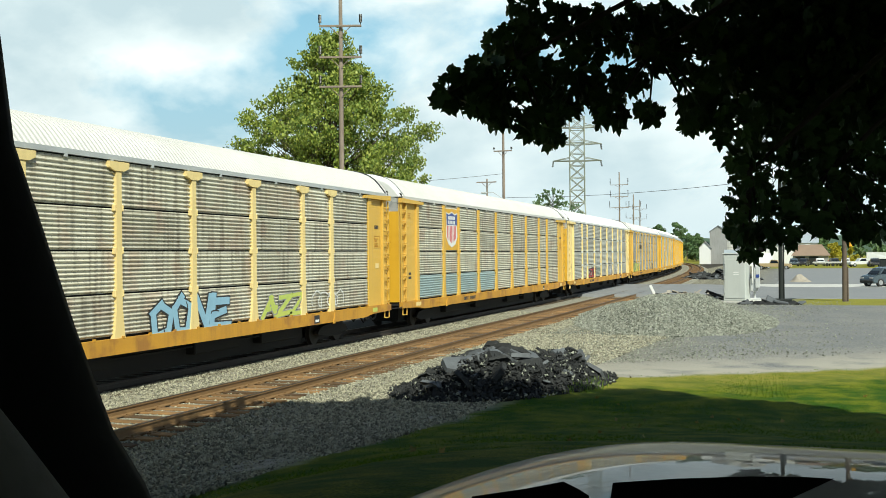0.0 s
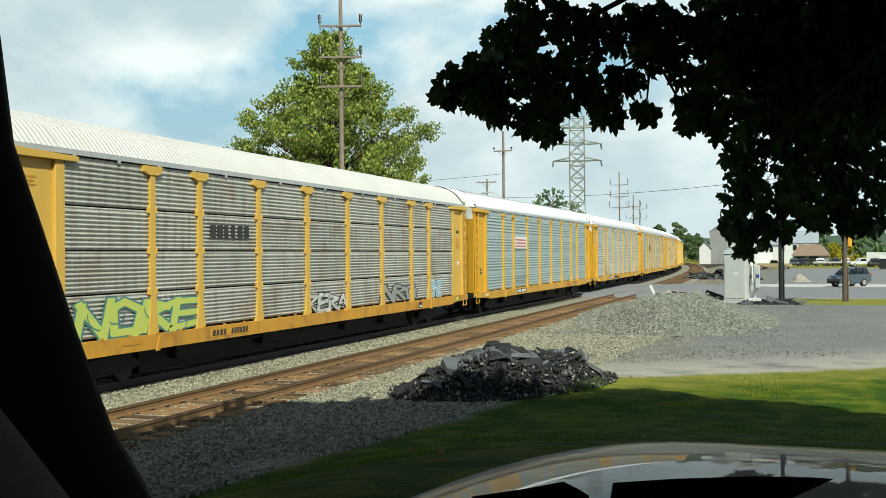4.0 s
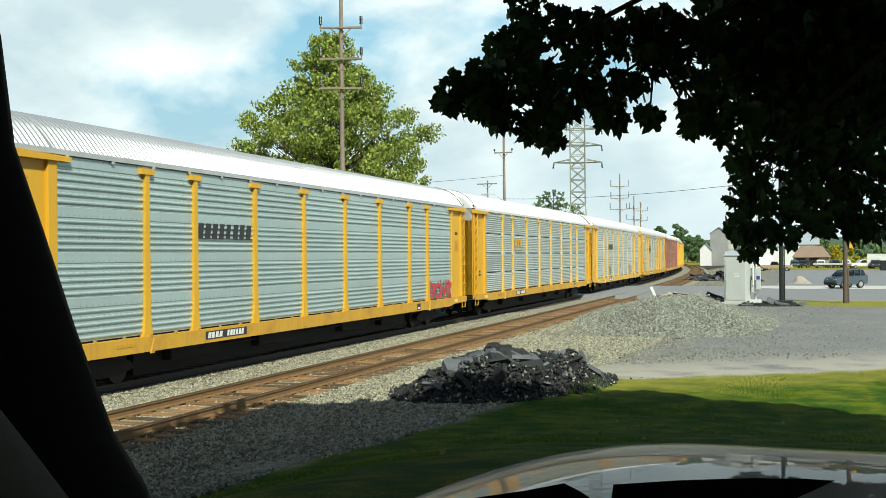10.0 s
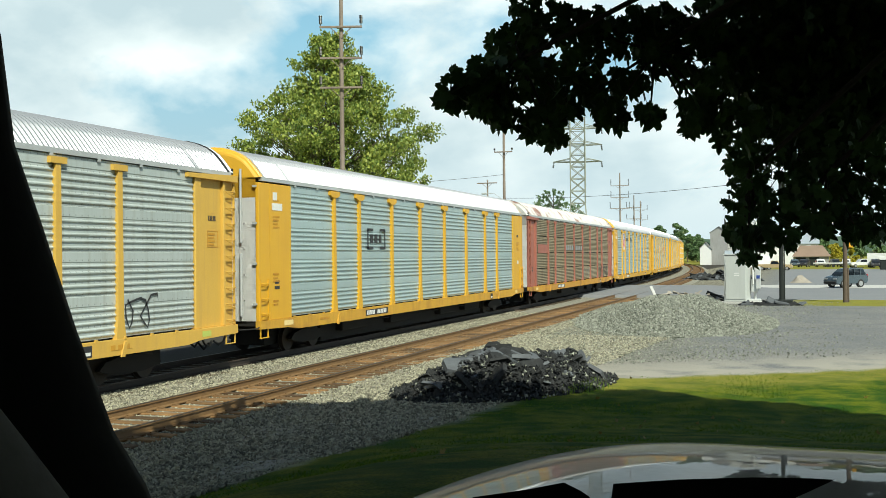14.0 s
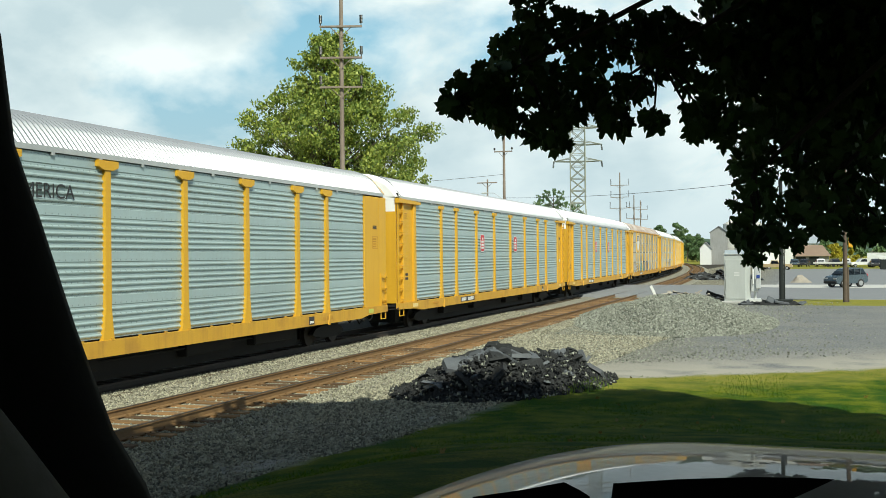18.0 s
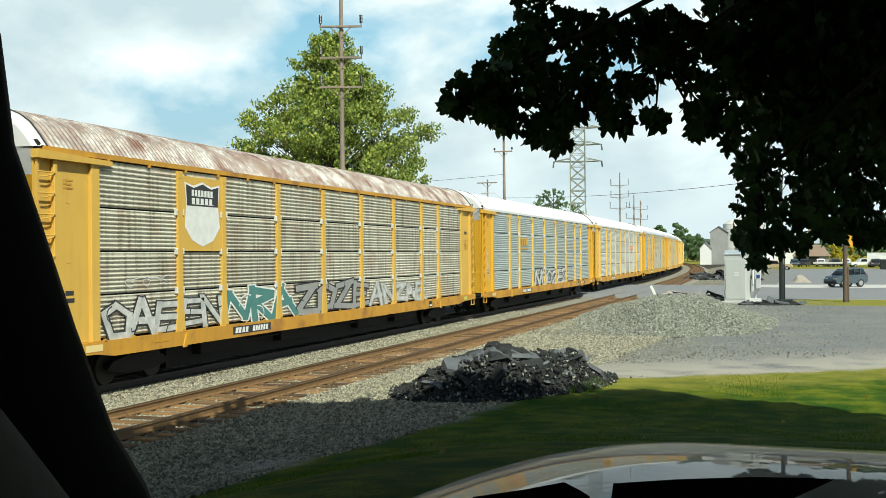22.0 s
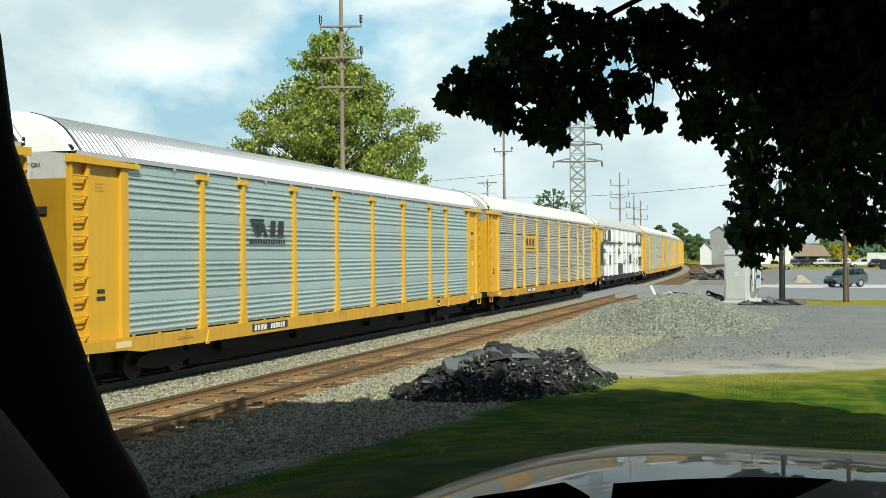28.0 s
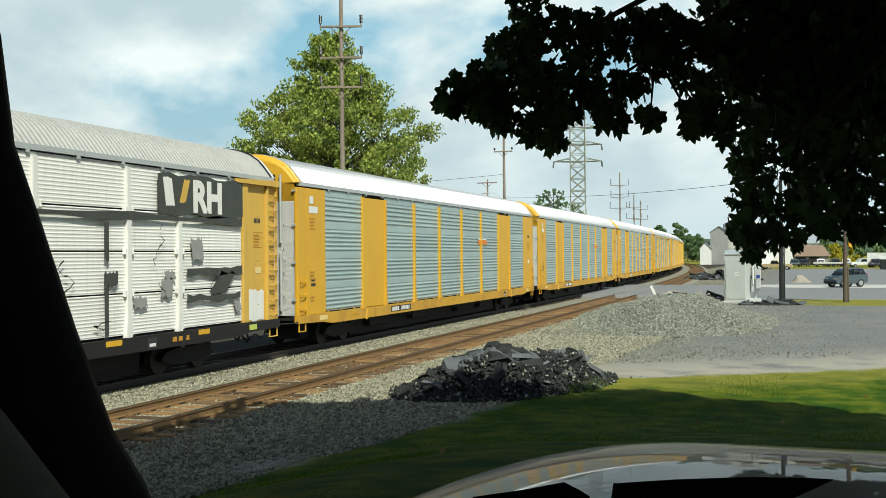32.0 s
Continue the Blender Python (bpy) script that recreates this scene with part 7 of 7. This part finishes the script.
M["slate"] = material("blue_grey_roofing", (0.30, 0.34, 0.37), (0.25, 0.28, 0.31), 0.7, scale=0.6, bump=0.1)
M["brown_roof"] = material("brown_roofing", (0.24, 0.17, 0.12), (0.18, 0.125, 0.09), 0.8, scale=0.6, bump=0.1)
M["orange_steel"] = material("orange_truck_paint", (0.42, 0.32, 0.17), None, 0.5, scale=1, bump=0.02)
M["white_car"] = material("white_car_paint", (0.7, 0.7, 0.69), None, 0.3, scale=1, bump=0)
M["dark_car"] = material("black_car_paint", (0.03, 0.03, 0.033), None, 0.3, scale=1, bump=0)
M["hill"] = material("distant_wooded_hill", (0.055, 0.095, 0.05), (0.035, 0.065, 0.035), 0.95, scale=0.05, fine=0.25, bump=1.0)


def vehicle(name, label, x, y, turn, paint, shape="suv", z=-0.27, length=4.6, width=1.8):
    """A small vehicle; its nose points along its own -x."""
    v = thing(name, label, "car", pose(x, y, z, 0, 0, turn))
    L, W = length / 2, width / 2
    if shape == "pickup":
        low = [(-L, 0.45), (-L, 0.85), (-L + 0.2, 1.02), (-0.95, 1.1), (L, 1.1), (L, 0.5)]
        cab = [(-1.05, 1.08), (-0.55, 1.72), (0.55, 1.75), (0.75, 1.08)]
        glass = [(-0.88, 1.12), (-0.5, 1.62), (0.48, 1.65), (0.6, 1.12)]
    elif shape == "box":
        low = [(-L, 0.45), (-L, 1.1), (-L + 0.9, 1.2), (L, 1.2), (L, 0.6)]
        cab = [(-L + 0.8, 1.18), (-L + 1.3, 2.0), (-L + 1.9, 2.0), (-L + 2.0, 2.9), (L, 2.9), (L, 1.18)]
        glass = [(-L + 1.0, 1.3), (-L + 1.35, 1.9), (-L + 1.8, 1.9), (-L + 1.8, 1.3)]
    else:
        low = [(-L, 0.42), (-L - 0.02, 0.62), (-L + 0.08, 0.82), (-L + 0.25, 0.93), (-0.95, 1.06), (L - 0.1, 1.1), (L, 0.95), (L, 0.5), (L - 0.15, 0.36), (-L + 0.15, 0.3)]
        cab = [(-1.0, 1.05), (-0.42, 1.58), (0.2, 1.70), (1.42, 1.66), (L - 0.2, 1.1)]
        glass = [(-0.88, 1.1), (-0.38, 1.51), (0.2, 1.60), (1.32, 1.57), (1.62, 1.13)]

    def side(outline, w0, w1, zsplit=1.08):
        bm = bmesh.new()
        a = [bm.verts.new((px, -(w1 if pz > zsplit + 0.2 else w0), pz)) for px, pz in outline]
        b = [bm.verts.new((px, (w1 if pz > zsplit + 0.2 else w0), pz)) for px, pz in outline]
        bm.faces.new(a)
        bm.faces.new(b[::-1])
        n = len(outline)
        for i in range(n):
            bm.faces.new((a[i], b[i], b[(i + 1) % n], a[(i + 1) % n]))
        bmesh.ops.recalc_face_normals(bm, faces=bm.faces)
        bmesh.ops.bevel(bm, geom=bm.edges[:], offset=0.04, segments=2, affect="EDGES")
        return bm
    part("body", side(low, W, W), M[paint], v)
    part("cabin", side(cab, W - 0.05, W - 0.17), M[paint], v)
    for s in (-1, 1):
        bm = bmesh.new()
        a = [bm.verts.new((px, s * ((W - 0.15 if pz > 1.3 else W - 0.035)), pz)) for px, pz in glass]
        bm.faces.new(a if s < 0 else a[::-1])
        bmesh.ops.solidify(bm, geom=bm.faces[:], thickness=0.02)
        bmesh.ops.recalc_face_normals(bm, faces=bm.faces)
        part("side_window", bm, M["glass"], v)
    if shape == "suv":
        for px in (0.22, 0.95):
            part("window_post", box((px - 0.03, -W + 0.02, 1.1), (px + 0.03, -W + 0.14, 1.6)), M[paint], v)
        part("windscreen", prism([(-W + 0.2, 1.1), (W - 0.2, 1.1), (W - 0.25, 1.5), (-W + 0.25, 1.5)], 0, 0.02), M["glass"], v, m=pose(-1.90, 0, 0.41, 0, 50, 0))
        for s in (-1, 1):
            part("headlight", box((-L - 0.01, s * (W - 0.25) - 0.2, 0.68), (-L + 0.22, s * (W - 0.25) + 0.2, 0.82), 0.03), M["alloy"], v)
            part("tail_light", box((L - 0.1, s * (W - 0.1) - 0.09, 0.85), (L + 0.01, s * (W - 0.1) + 0.09, 1.15), 0.02), M["red"], v)
        part("bumper", box((-L - 0.05, -W + 0.05, 0.34), (-L + 0.1, W - 0.05, 0.55), 0.03), M["tyre"], v)
        part("roof_rail", box((0.0, -W + 0.2, 1.70), (1.5, -W + 0.24, 1.75)), M["tyre"], v)
    for px in (-L + 0.85, L - 0.85):
        for s in (-1, 1):
            bm = bmesh.new()
            add_tube(bm, (0, -0.11, 0), (0, 0.11, 0), 0.35, seg=22)
            w = part("tyre", bm, M["tyre"], v, m=pose(px, s * (W - 0.1), 0.35))
            bm = bmesh.new()
            add_tube(bm, (0, -0.12, 0), (0, 0.12, 0), 0.22, seg=14)
            part("rim", bm, M["alloy"], w)
    return v


SUV = vehicle("suv_car", "grey-blue suv standing by the road behind a timber pole", 3.9, 96.9, 42, "suv_paint", length=3.6, width=1.55)


def roadside():
    c = thing("signal_cabinet", "tall pale grey signal cabinet on a concrete footing", "cabinet", pose(-3.55, 66.5, BASE - 0.02, 0, 0, -10))
    part("footing", box((-0.95, -0.7, 0), (1.3, 1.1, 0.14), 0.02), M["concrete"], c)
    part("body", box((-0.72, -0.55, 0.14), (0.62, 0.75, 3.0), 0.03), M["cabinet"], c)
    part("lid", box((-0.77, -0.60, 3.0), (0.67, 0.80, 3.07), 0.02), M["cabinet"], c)
    part("door", box((-0.62, -0.58, 0.3), (0.58, -0.555, 2.7), 0.008), M["cabinet"], c)
    part("notice", box((-0.10, -0.59, 1.72), (0.22, -0.582, 1.79)), M["chalk"], c)
    part("notice", box((-0.10, -0.59, 1.86), (0.22, -0.582, 1.92)), M["chalk"], c)
    for z in (0.6, 1.5, 2.4):
        part("hinge", box((-0.66, -0.60, z), (-0.6, -0.575, z + 0.14)), M["mast"], c)

    m = thing("crossing_signal", "silver crossing signal mast with its gate gear", "signal", pose(-2.55, 67.2, BASE - 0.02))
    bm = bmesh.new()
    add_tube(bm, (0, 0, 0.1), (0, 0, 5.2), 0.075, 0.06, 14)
    part("mast", bm, M["mast"], m)
    part("base", box((-0.35, -0.35, 0), (0.35, 0.35, 0.28), 0.05), M["mast"], m)
    part("gear_box", box((-0.24, -0.45, 0.7), (0.22, 0.0, 1.5), 0.04), M["mast"], m)
    part("counterweight", box((0.05, -0.62, 0.9), (0.35, -0.48, 2.3), 0.04), M["mast"], m)
    bm = bmesh.new()
    add_tube(bm, (-0.1, -0.5, 1.2), (-0.12, -0.5, 4.6), 0.05, 0.025, 8)
    part("gate_arm", bm, M["chalk"], m)
    for s in (-1, 1):
        bm = bmesh.new()
        add_tube(bm, (s * 0.42, -0.16, 3.4), (s * 0.42, -0.1, 3.4), 0.3, seg=18)
        part("lamp_shield", bm, M["car_black"], m)
    part("label", box((0.1, -0.66, 1.55), (0.3, -0.63, 1.75)), M["blue"], m)

    p = thing("lamp_post", "dark green steel lamp post on a black base", "lamp post", pose(-0.98, 66.0, BASE - 0.02))
    bm = bmesh.new()
    add_tube(bm, (0, 0, 0.25), (0, 0, 7.5), 0.14, 0.11, 14)
    part("shaft", bm, M["dark_pole"], p)
    part("base", box((-0.65, -0.5, 0), (0.65, 0.5, 0.28), 0.04), M["dark_pole"], p)
    bm = bmesh.new()
    add_tube(bm, (0.17, 0.14, 0.25), (0.17, 0.14, 3.6), 0.04, 0.04, 10)
    part("conduit", bm, M["dark_pole"], p)

    w = thing("timber_pole", "brown timber pole with a yellow traffic signal", "utility pole", pose(2.72, 68.6, BASE - 0.05))
    bm = bmesh.new()
    add_tube(bm, (0, 0, 0), (0.05, 0, 9.5), 0.14, 0.12, 14)
    part("shaft", bm, M["bark"], w)
    bm = bmesh.new()
    add_tube(bm, (0.19, 0.02, 0), (0.19, 0.02, 2.2), 0.05, 0.05, 10)
    part("stub", bm, M["bark"], w)
    s = part("traffic_signal", box((0.2, -0.16, 3.42), (0.45, 0.16, 4.45), 0.04), M["signal_yellow"], w)
    for z in (3.6, 4.0, 4.4):
        bm = bmesh.new()
        add_tube(bm, (0.45, 0, z), (0.6, 0, z), 0.12, 0.13, 14)
        part("visor", bm, M["car_black"], s)
    part("bracket", box((0.1, -0.04, 4.5), (0.3, 0.04, 4.58)), M["mast"], w)

    # torn-up timber and asphalt by the crossing
    d = thing("timber_scrap", "scattered grey planks and broken timber", "debris", pose(-7.0, 70.3, BASE))
    rng = random.Random(15)
    plank_me = to_mesh("plank", box((-1.0, -0.1, -0.03), (1.0, 0.1, 0.03), 0.01))
    for i in range(24):
        m_ = pose(rng.uniform(-1.6, 2.2), rng.uniform(-1.3, 1.0), 0.1 + rng.uniform(0, 0.35), rng.uniform(-20, 20), rng.uniform(-24, 24), rng.uniform(0, 180)) @ Matrix.Diagonal((rng.uniform(0.3, 0.8), rng.uniform(0.6, 1.2), rng.uniform(0.8, 1.6), 1))
        part("plank", plank_me, M["plank"] if i % 3 else M["rubble"], d, m=m_)
    k = thing("leaning_post", "short pale post leaning beside the road", "post", pose(-9.0, 70.6, BASE - 0.02, 0, -24, 10))
    part("shaft", box((-0.09, -0.09, 0), (0.09, 0.09, 1.05), 0.015), M["chalk"], k)
    for x, y, rx, ry, tall, seed in ((-11.0, 126.0, 2.6, 3.4, 0.9, 4.0), (-8.2, 130.0, 2.6, 4.0, 1.5, 6.0), (-6.0, 122.0, 2.4, 3.0, 0.8, 7.0), (-1.6, 64.2, 2.2, 0.9, 0.22, 8.0)):
        h = heap("rubble_heap", "low heap of black broken asphalt", x, y, rx, ry, tall, "rubble", seed, 0.5, 22)
        slab_me = to_mesh("slab", box((-0.4, -0.3, -0.06), (0.4, 0.3, 0.06), 0.02))
        for i in range(26 if tall > 0.5 else 14):
            a, dd = rng.uniform(0, 6.28), math.sqrt(rng.random()) * 0.9
            top = tall * smooth(1.05 - dd) * 0.8
            m_ = pose(math.cos(a) * dd * rx, math.sin(a) * dd * ry, top, rng.uniform(-30, 30), rng.uniform(-30, 30), rng.uniform(0, 180)) @ Matrix.Scale(rng.uniform(0.4, 1.2), 4)
            part("slab", slab_me, M["slab" if i % 2 else "rubble"], h, m=m_)
    sand = heap("soil_heap", "small heap of yellow-brown soil", 0.2, 112.0, 1.3, 1.3, 0.9, "plank", 12.0, 0.1, 16)


roadside()


# ---- far buildings ----
def gable(name, label, x, y, w, d, eave, ridge, wall, roof, turn=0, windows=(), category="house", chimney=False):
    h = thing(name, label, category, pose(x, y, BASE, 0, 0, turn))
    bm = bmesh.new()
    add_prism(bm, [(-d / 2, 0), (d / 2, 0), (d / 2, eave), (0, ridge), (-d / 2, eave)], -w / 2, w / 2)
    bmesh.ops.recalc_face_normals(bm, faces=bm.faces)
    part("wall", bm, M[wall], h)
    for s in (-1, 1):
        ov = 0.35
        n = math.hypot(d / 2, ridge - eave)
        dy, dz = (d / 2) / n, -(ridge - eave) / n
        o = [(s * -0.02, ridge + 0.14), (s * (d / 2 + dy * ov), eave + dz * ov + 0.14), (s * (d / 2 + dy * ov), eave + dz * ov + 0.02), (s * -0.02, ridge + 0.02)]
        bm = prism(o, -w / 2 - 0.3, w / 2 + 0.3)
        part("roof", bm, M[roof], h)
    for wx, wz, ww, wh in windows:
        f = part("window", box((wx - ww / 2 - 0.1, -d / 2 - 0.06, wz - 0.1), (wx + ww / 2 + 0.1, -d / 2 - 0.003, wz + wh + 0.1)), M["white"], h)
        part("pane", box((wx - ww / 2, -d / 2 - 0.08, wz), (wx + ww / 2, -d / 2 - 0.062, wz + wh)), M["glass"], f)
    if chimney:
        part("chimney", box((w * 0.2, -0.3, ridge - 0.5), (w * 0.2 + 0.7, 0.3, ridge + 1.1)), M["brown_roof"], h)
    return h


def far_place():
    gable("barn", "low white farm building beyond the tracks", -24.3, 300, 10, 3.0, 4.6, 6.2, "siding", "barn_wall", 90, category="barn")
    gable("barn", "tall grey weathered gabled mill building", -20.8, 301, 9, 4.6, 9.0, 10.6, "barn_wall", "slate", 90, category="barn")
    for x, y, r, tall in ((-17.6, 300, 2.3, 11.2), (-14.2, 303, 2.2, 12.5), (-11.0, 301, 2.1, 11.0), (-13.0, 296, 1.6, 8.0)):
        s = thing("silo", "pale concrete grain silo", "silo", pose(x, y, BASE))
        bm = bmesh.new()
        add_tube(bm, (0, 0, 0), (0, 0, tall), r, seg=28)
        part("drum", bm, M["silo"], s)
        bm = bmesh.new()
        add_tube(bm, (0, 0, tall), (0, 0, tall + r * 0.5), r * 1.02, r * 0.15, 28)
        part("cap", bm, M["silo"], s)
        for k in range(6):
            bm = bmesh.new()
            add_tube(bm, (0, 0, 1 + k * tall / 6.5), (0, 0, 1.12 + k * tall / 6.5), r * 1.012, seg=28)
            part("hoop", bm, M["barn_wall"], s)
    gable("shed", "small white shed by the silos", -16.0, 290, 5, 4, 2.6, 3.8, "siding", "slate", category="shed")
    gable("farm_house", "white two-storey house with a blue-grey roof", 0.9, 291, 8.2, 8, 5.6, 8.6, "siding", "slate", 0,
          [(-1.6, 3.5, 1.0, 1.5), (1.6, 3.5, 1.0, 1.5), (-1.6, 0.9, 1.0, 1.5), (1.6, 0.9, 1.0, 1.5)], chimney=True)
    g = thing("garage", "low building with a broad hipped brown roof", "garage", pose(3.0, 268, BASE))
    part("wall", box((-4.0, -3.2, 0), (4.0, 3.2, 2.3)), M["barn_wall"], g)
    verts = [(-4.5, -3.7, 2.2), (4.5, -3.7, 2.2), (4.5, 3.7, 2.2), (-4.5, 3.7, 2.2), (-2.6, 0, 4.9), (2.6, 0, 4.9)]
    part("roof", mesh_of("roof", verts, [(0, 1, 5, 4), (1, 2, 5), (2, 3, 4, 5), (3, 0, 4), (3, 2, 1, 0)]), M["brown_roof"], g)
    # dark panels stand in for the unlit inside of the open bays
    for wx in (-2.4, 0.6):
        part("door", box((wx - 1.1, -3.26, 0.0), (wx + 1.1, -3.205, 2.0), 0.02), M["dark_pole"], g, "dark panel standing in for an unlit open bay")
    gable("house", "white house behind parked vehicles", -4.5, 310, 11, 8, 5.2, 7.6, "siding", "slate", 0, [(-2.5, 3.2, 1.0, 1.4), (1.5, 3.2, 1.0, 1.4)])
    vehicle("pickup_truck", "white pickup truck parked on the far lot", 12.3, 226, 20, "white_car", "pickup", -0.28, 5.4, 2.0)
    vehicle("box_truck", "white box truck parked on the far lot", 17.2, 238, 170, "white_car", "box", -0.28, 6.5, 2.2)
    vehicle("flatbed_truck", "tan flatbed truck beside the crossing lot", -4.0, 196, 175, "orange_steel", "pickup", -0.3, 6.0, 2.2)
    vehicle("van", "white van parked by the silos", -7.4, 205, 20, "white_car", "box", -0.3, 5.6, 2.1)
    for x, y, t, p in ((1.2, 240, 80, "dark_car"), (4.6, 241, 95, "white_car"), (7.6, 242, 100, "dark_car"), (9.9, 243, 85, "white_car"), (-0.8, 239, 92, "suv_paint"), (14.6, 224, 90, "dark_car"), (20.5, 236, 60, "white_car"), (21.6, 198, 75, "dark_car")):
        vehicle("parked_sedan", "parked car in a row on the far lot", x, y, t, p, z=-0.28)
    t = thing("boat_trailer", "long pale trailer parked on the far lot", "trailer", pose(6.5, 236, -0.28))
    part("bed", box((-3.5, -0.9, 0.6), (3.5, 0.9, 0.95), 0.05), M["concrete"], t)
    for px in (-0.6, 0.6):
        bm = bmesh.new()
        add_tube(bm, (px, -0.95, 0.32), (px, 0.95, 0.32), 0.32, seg=14)
        part("wheel", bm, M["tyre"], t)
    sk = thing("skip_bin", "dark steel refuse container on the lot", "container", pose(15.0, 191, -0.275))
    part("bin", box((-1.8, -1.0, 0.1), (1.8, 1.0, 1.7), 0.05), M["dark_pole"], sk)
    part("lid", box((-1.85, -1.05, 1.7), (1.85, 1.05, 1.78), 0.02), M["dark_pole"], sk)
    for x, y, sp, tall, c, mt, seed in ((8.3, 272, 4.2, 5.2, 26, "bush_leaf", 71), (12.0, 274, 3.4, 4.6, 20, "bush_leaf", 72)):
        broad_tree("bush", "bright yellow-green clipped bush", x, y, sp, tall, c, 2200, 0.5, mt, seed, 0.12)
    for x, y, sp, tall, seed in ((6.0, 320, 8, 12, 81), (16, 300, 8, 11, 82), (24, 285, 9, 13, 83), (33, 270, 9, 12, 84), (-48.5, 455, 9, 17.5, 85), (-40.0, 440, 7, 11, 86), (-60, 480, 12, 16, 87),
                                 (-35.5, 395, 5, 8.0, 88), (-31.5, 385, 4, 6.5, 89), (-41.0, 415, 6, 10.5, 90), (-37.5, 425, 6, 9.5, 93), (42, 262, 10, 12, 91), (52, 250, 10, 13, 92)):
        broad_tree("broadleaf_tree", "green broadleaf tree in the distance", x, y, sp, tall, 26, 1900, 1.1, "hazed_leaf", seed, 0.16)
    # a wooded ridge along the horizon
    verts, faces = [], []
    n = 140
    for i in range(n + 1):
        a = math.radians(-75 + 150 * i / n)
        for k, (r, f) in enumerate(((1150, 0.0), (1300, 0.62), (1420, 0.9), (1560, 1.0), (1900, 0.8))):
            h = (25 + 8 * noise.noise((a * 5, 1, 0)) + 2.2 * noise.noise((a * 60, k, 2)) + 1.2 * noise.noise((a * 160, k, 4))) * f
            verts.append((math.sin(a) * r, math.cos(a) * r, BASE - 0.5 + h))
    for i in range(n):
        for k in range(4):
            faces.append((i * 5 + k, i * 5 + 5 + k, i * 5 + 6 + k, i * 5 + 1 + k))
    tagged(part("backdrop", mesh_of("backdrop", verts, faces), M["hill"]), "wooded green ridge on the horizon", "hill", kind="structure")
    l = thing("street_lamp", "grey street lamp on a bracket", "street lamp", pose(-28.1, 101.2, 8.2))
    bm = bmesh.new()
    add_tube(bm, (0, -0.2, 0.2), (-1.0, -0.3, 0.9), 0.03, seg=6)
    add_tube(bm, (-1.0, -0.3, 0.9), (-1.7, -0.3, 0.95), 0.03, seg=6)
    part("bracket", bm, M["mast"], l)
    part("head", box((-2.3, -0.42, 0.82), (-1.7, -0.18, 1.0), 0.05), M["mast"], l)
    q = pole("utility_pole", "small far pole with one crossarm", -33.9, 114.9, 11.9, 0.14, [(11.5, 1.2, 0)])


far_place()


motions()
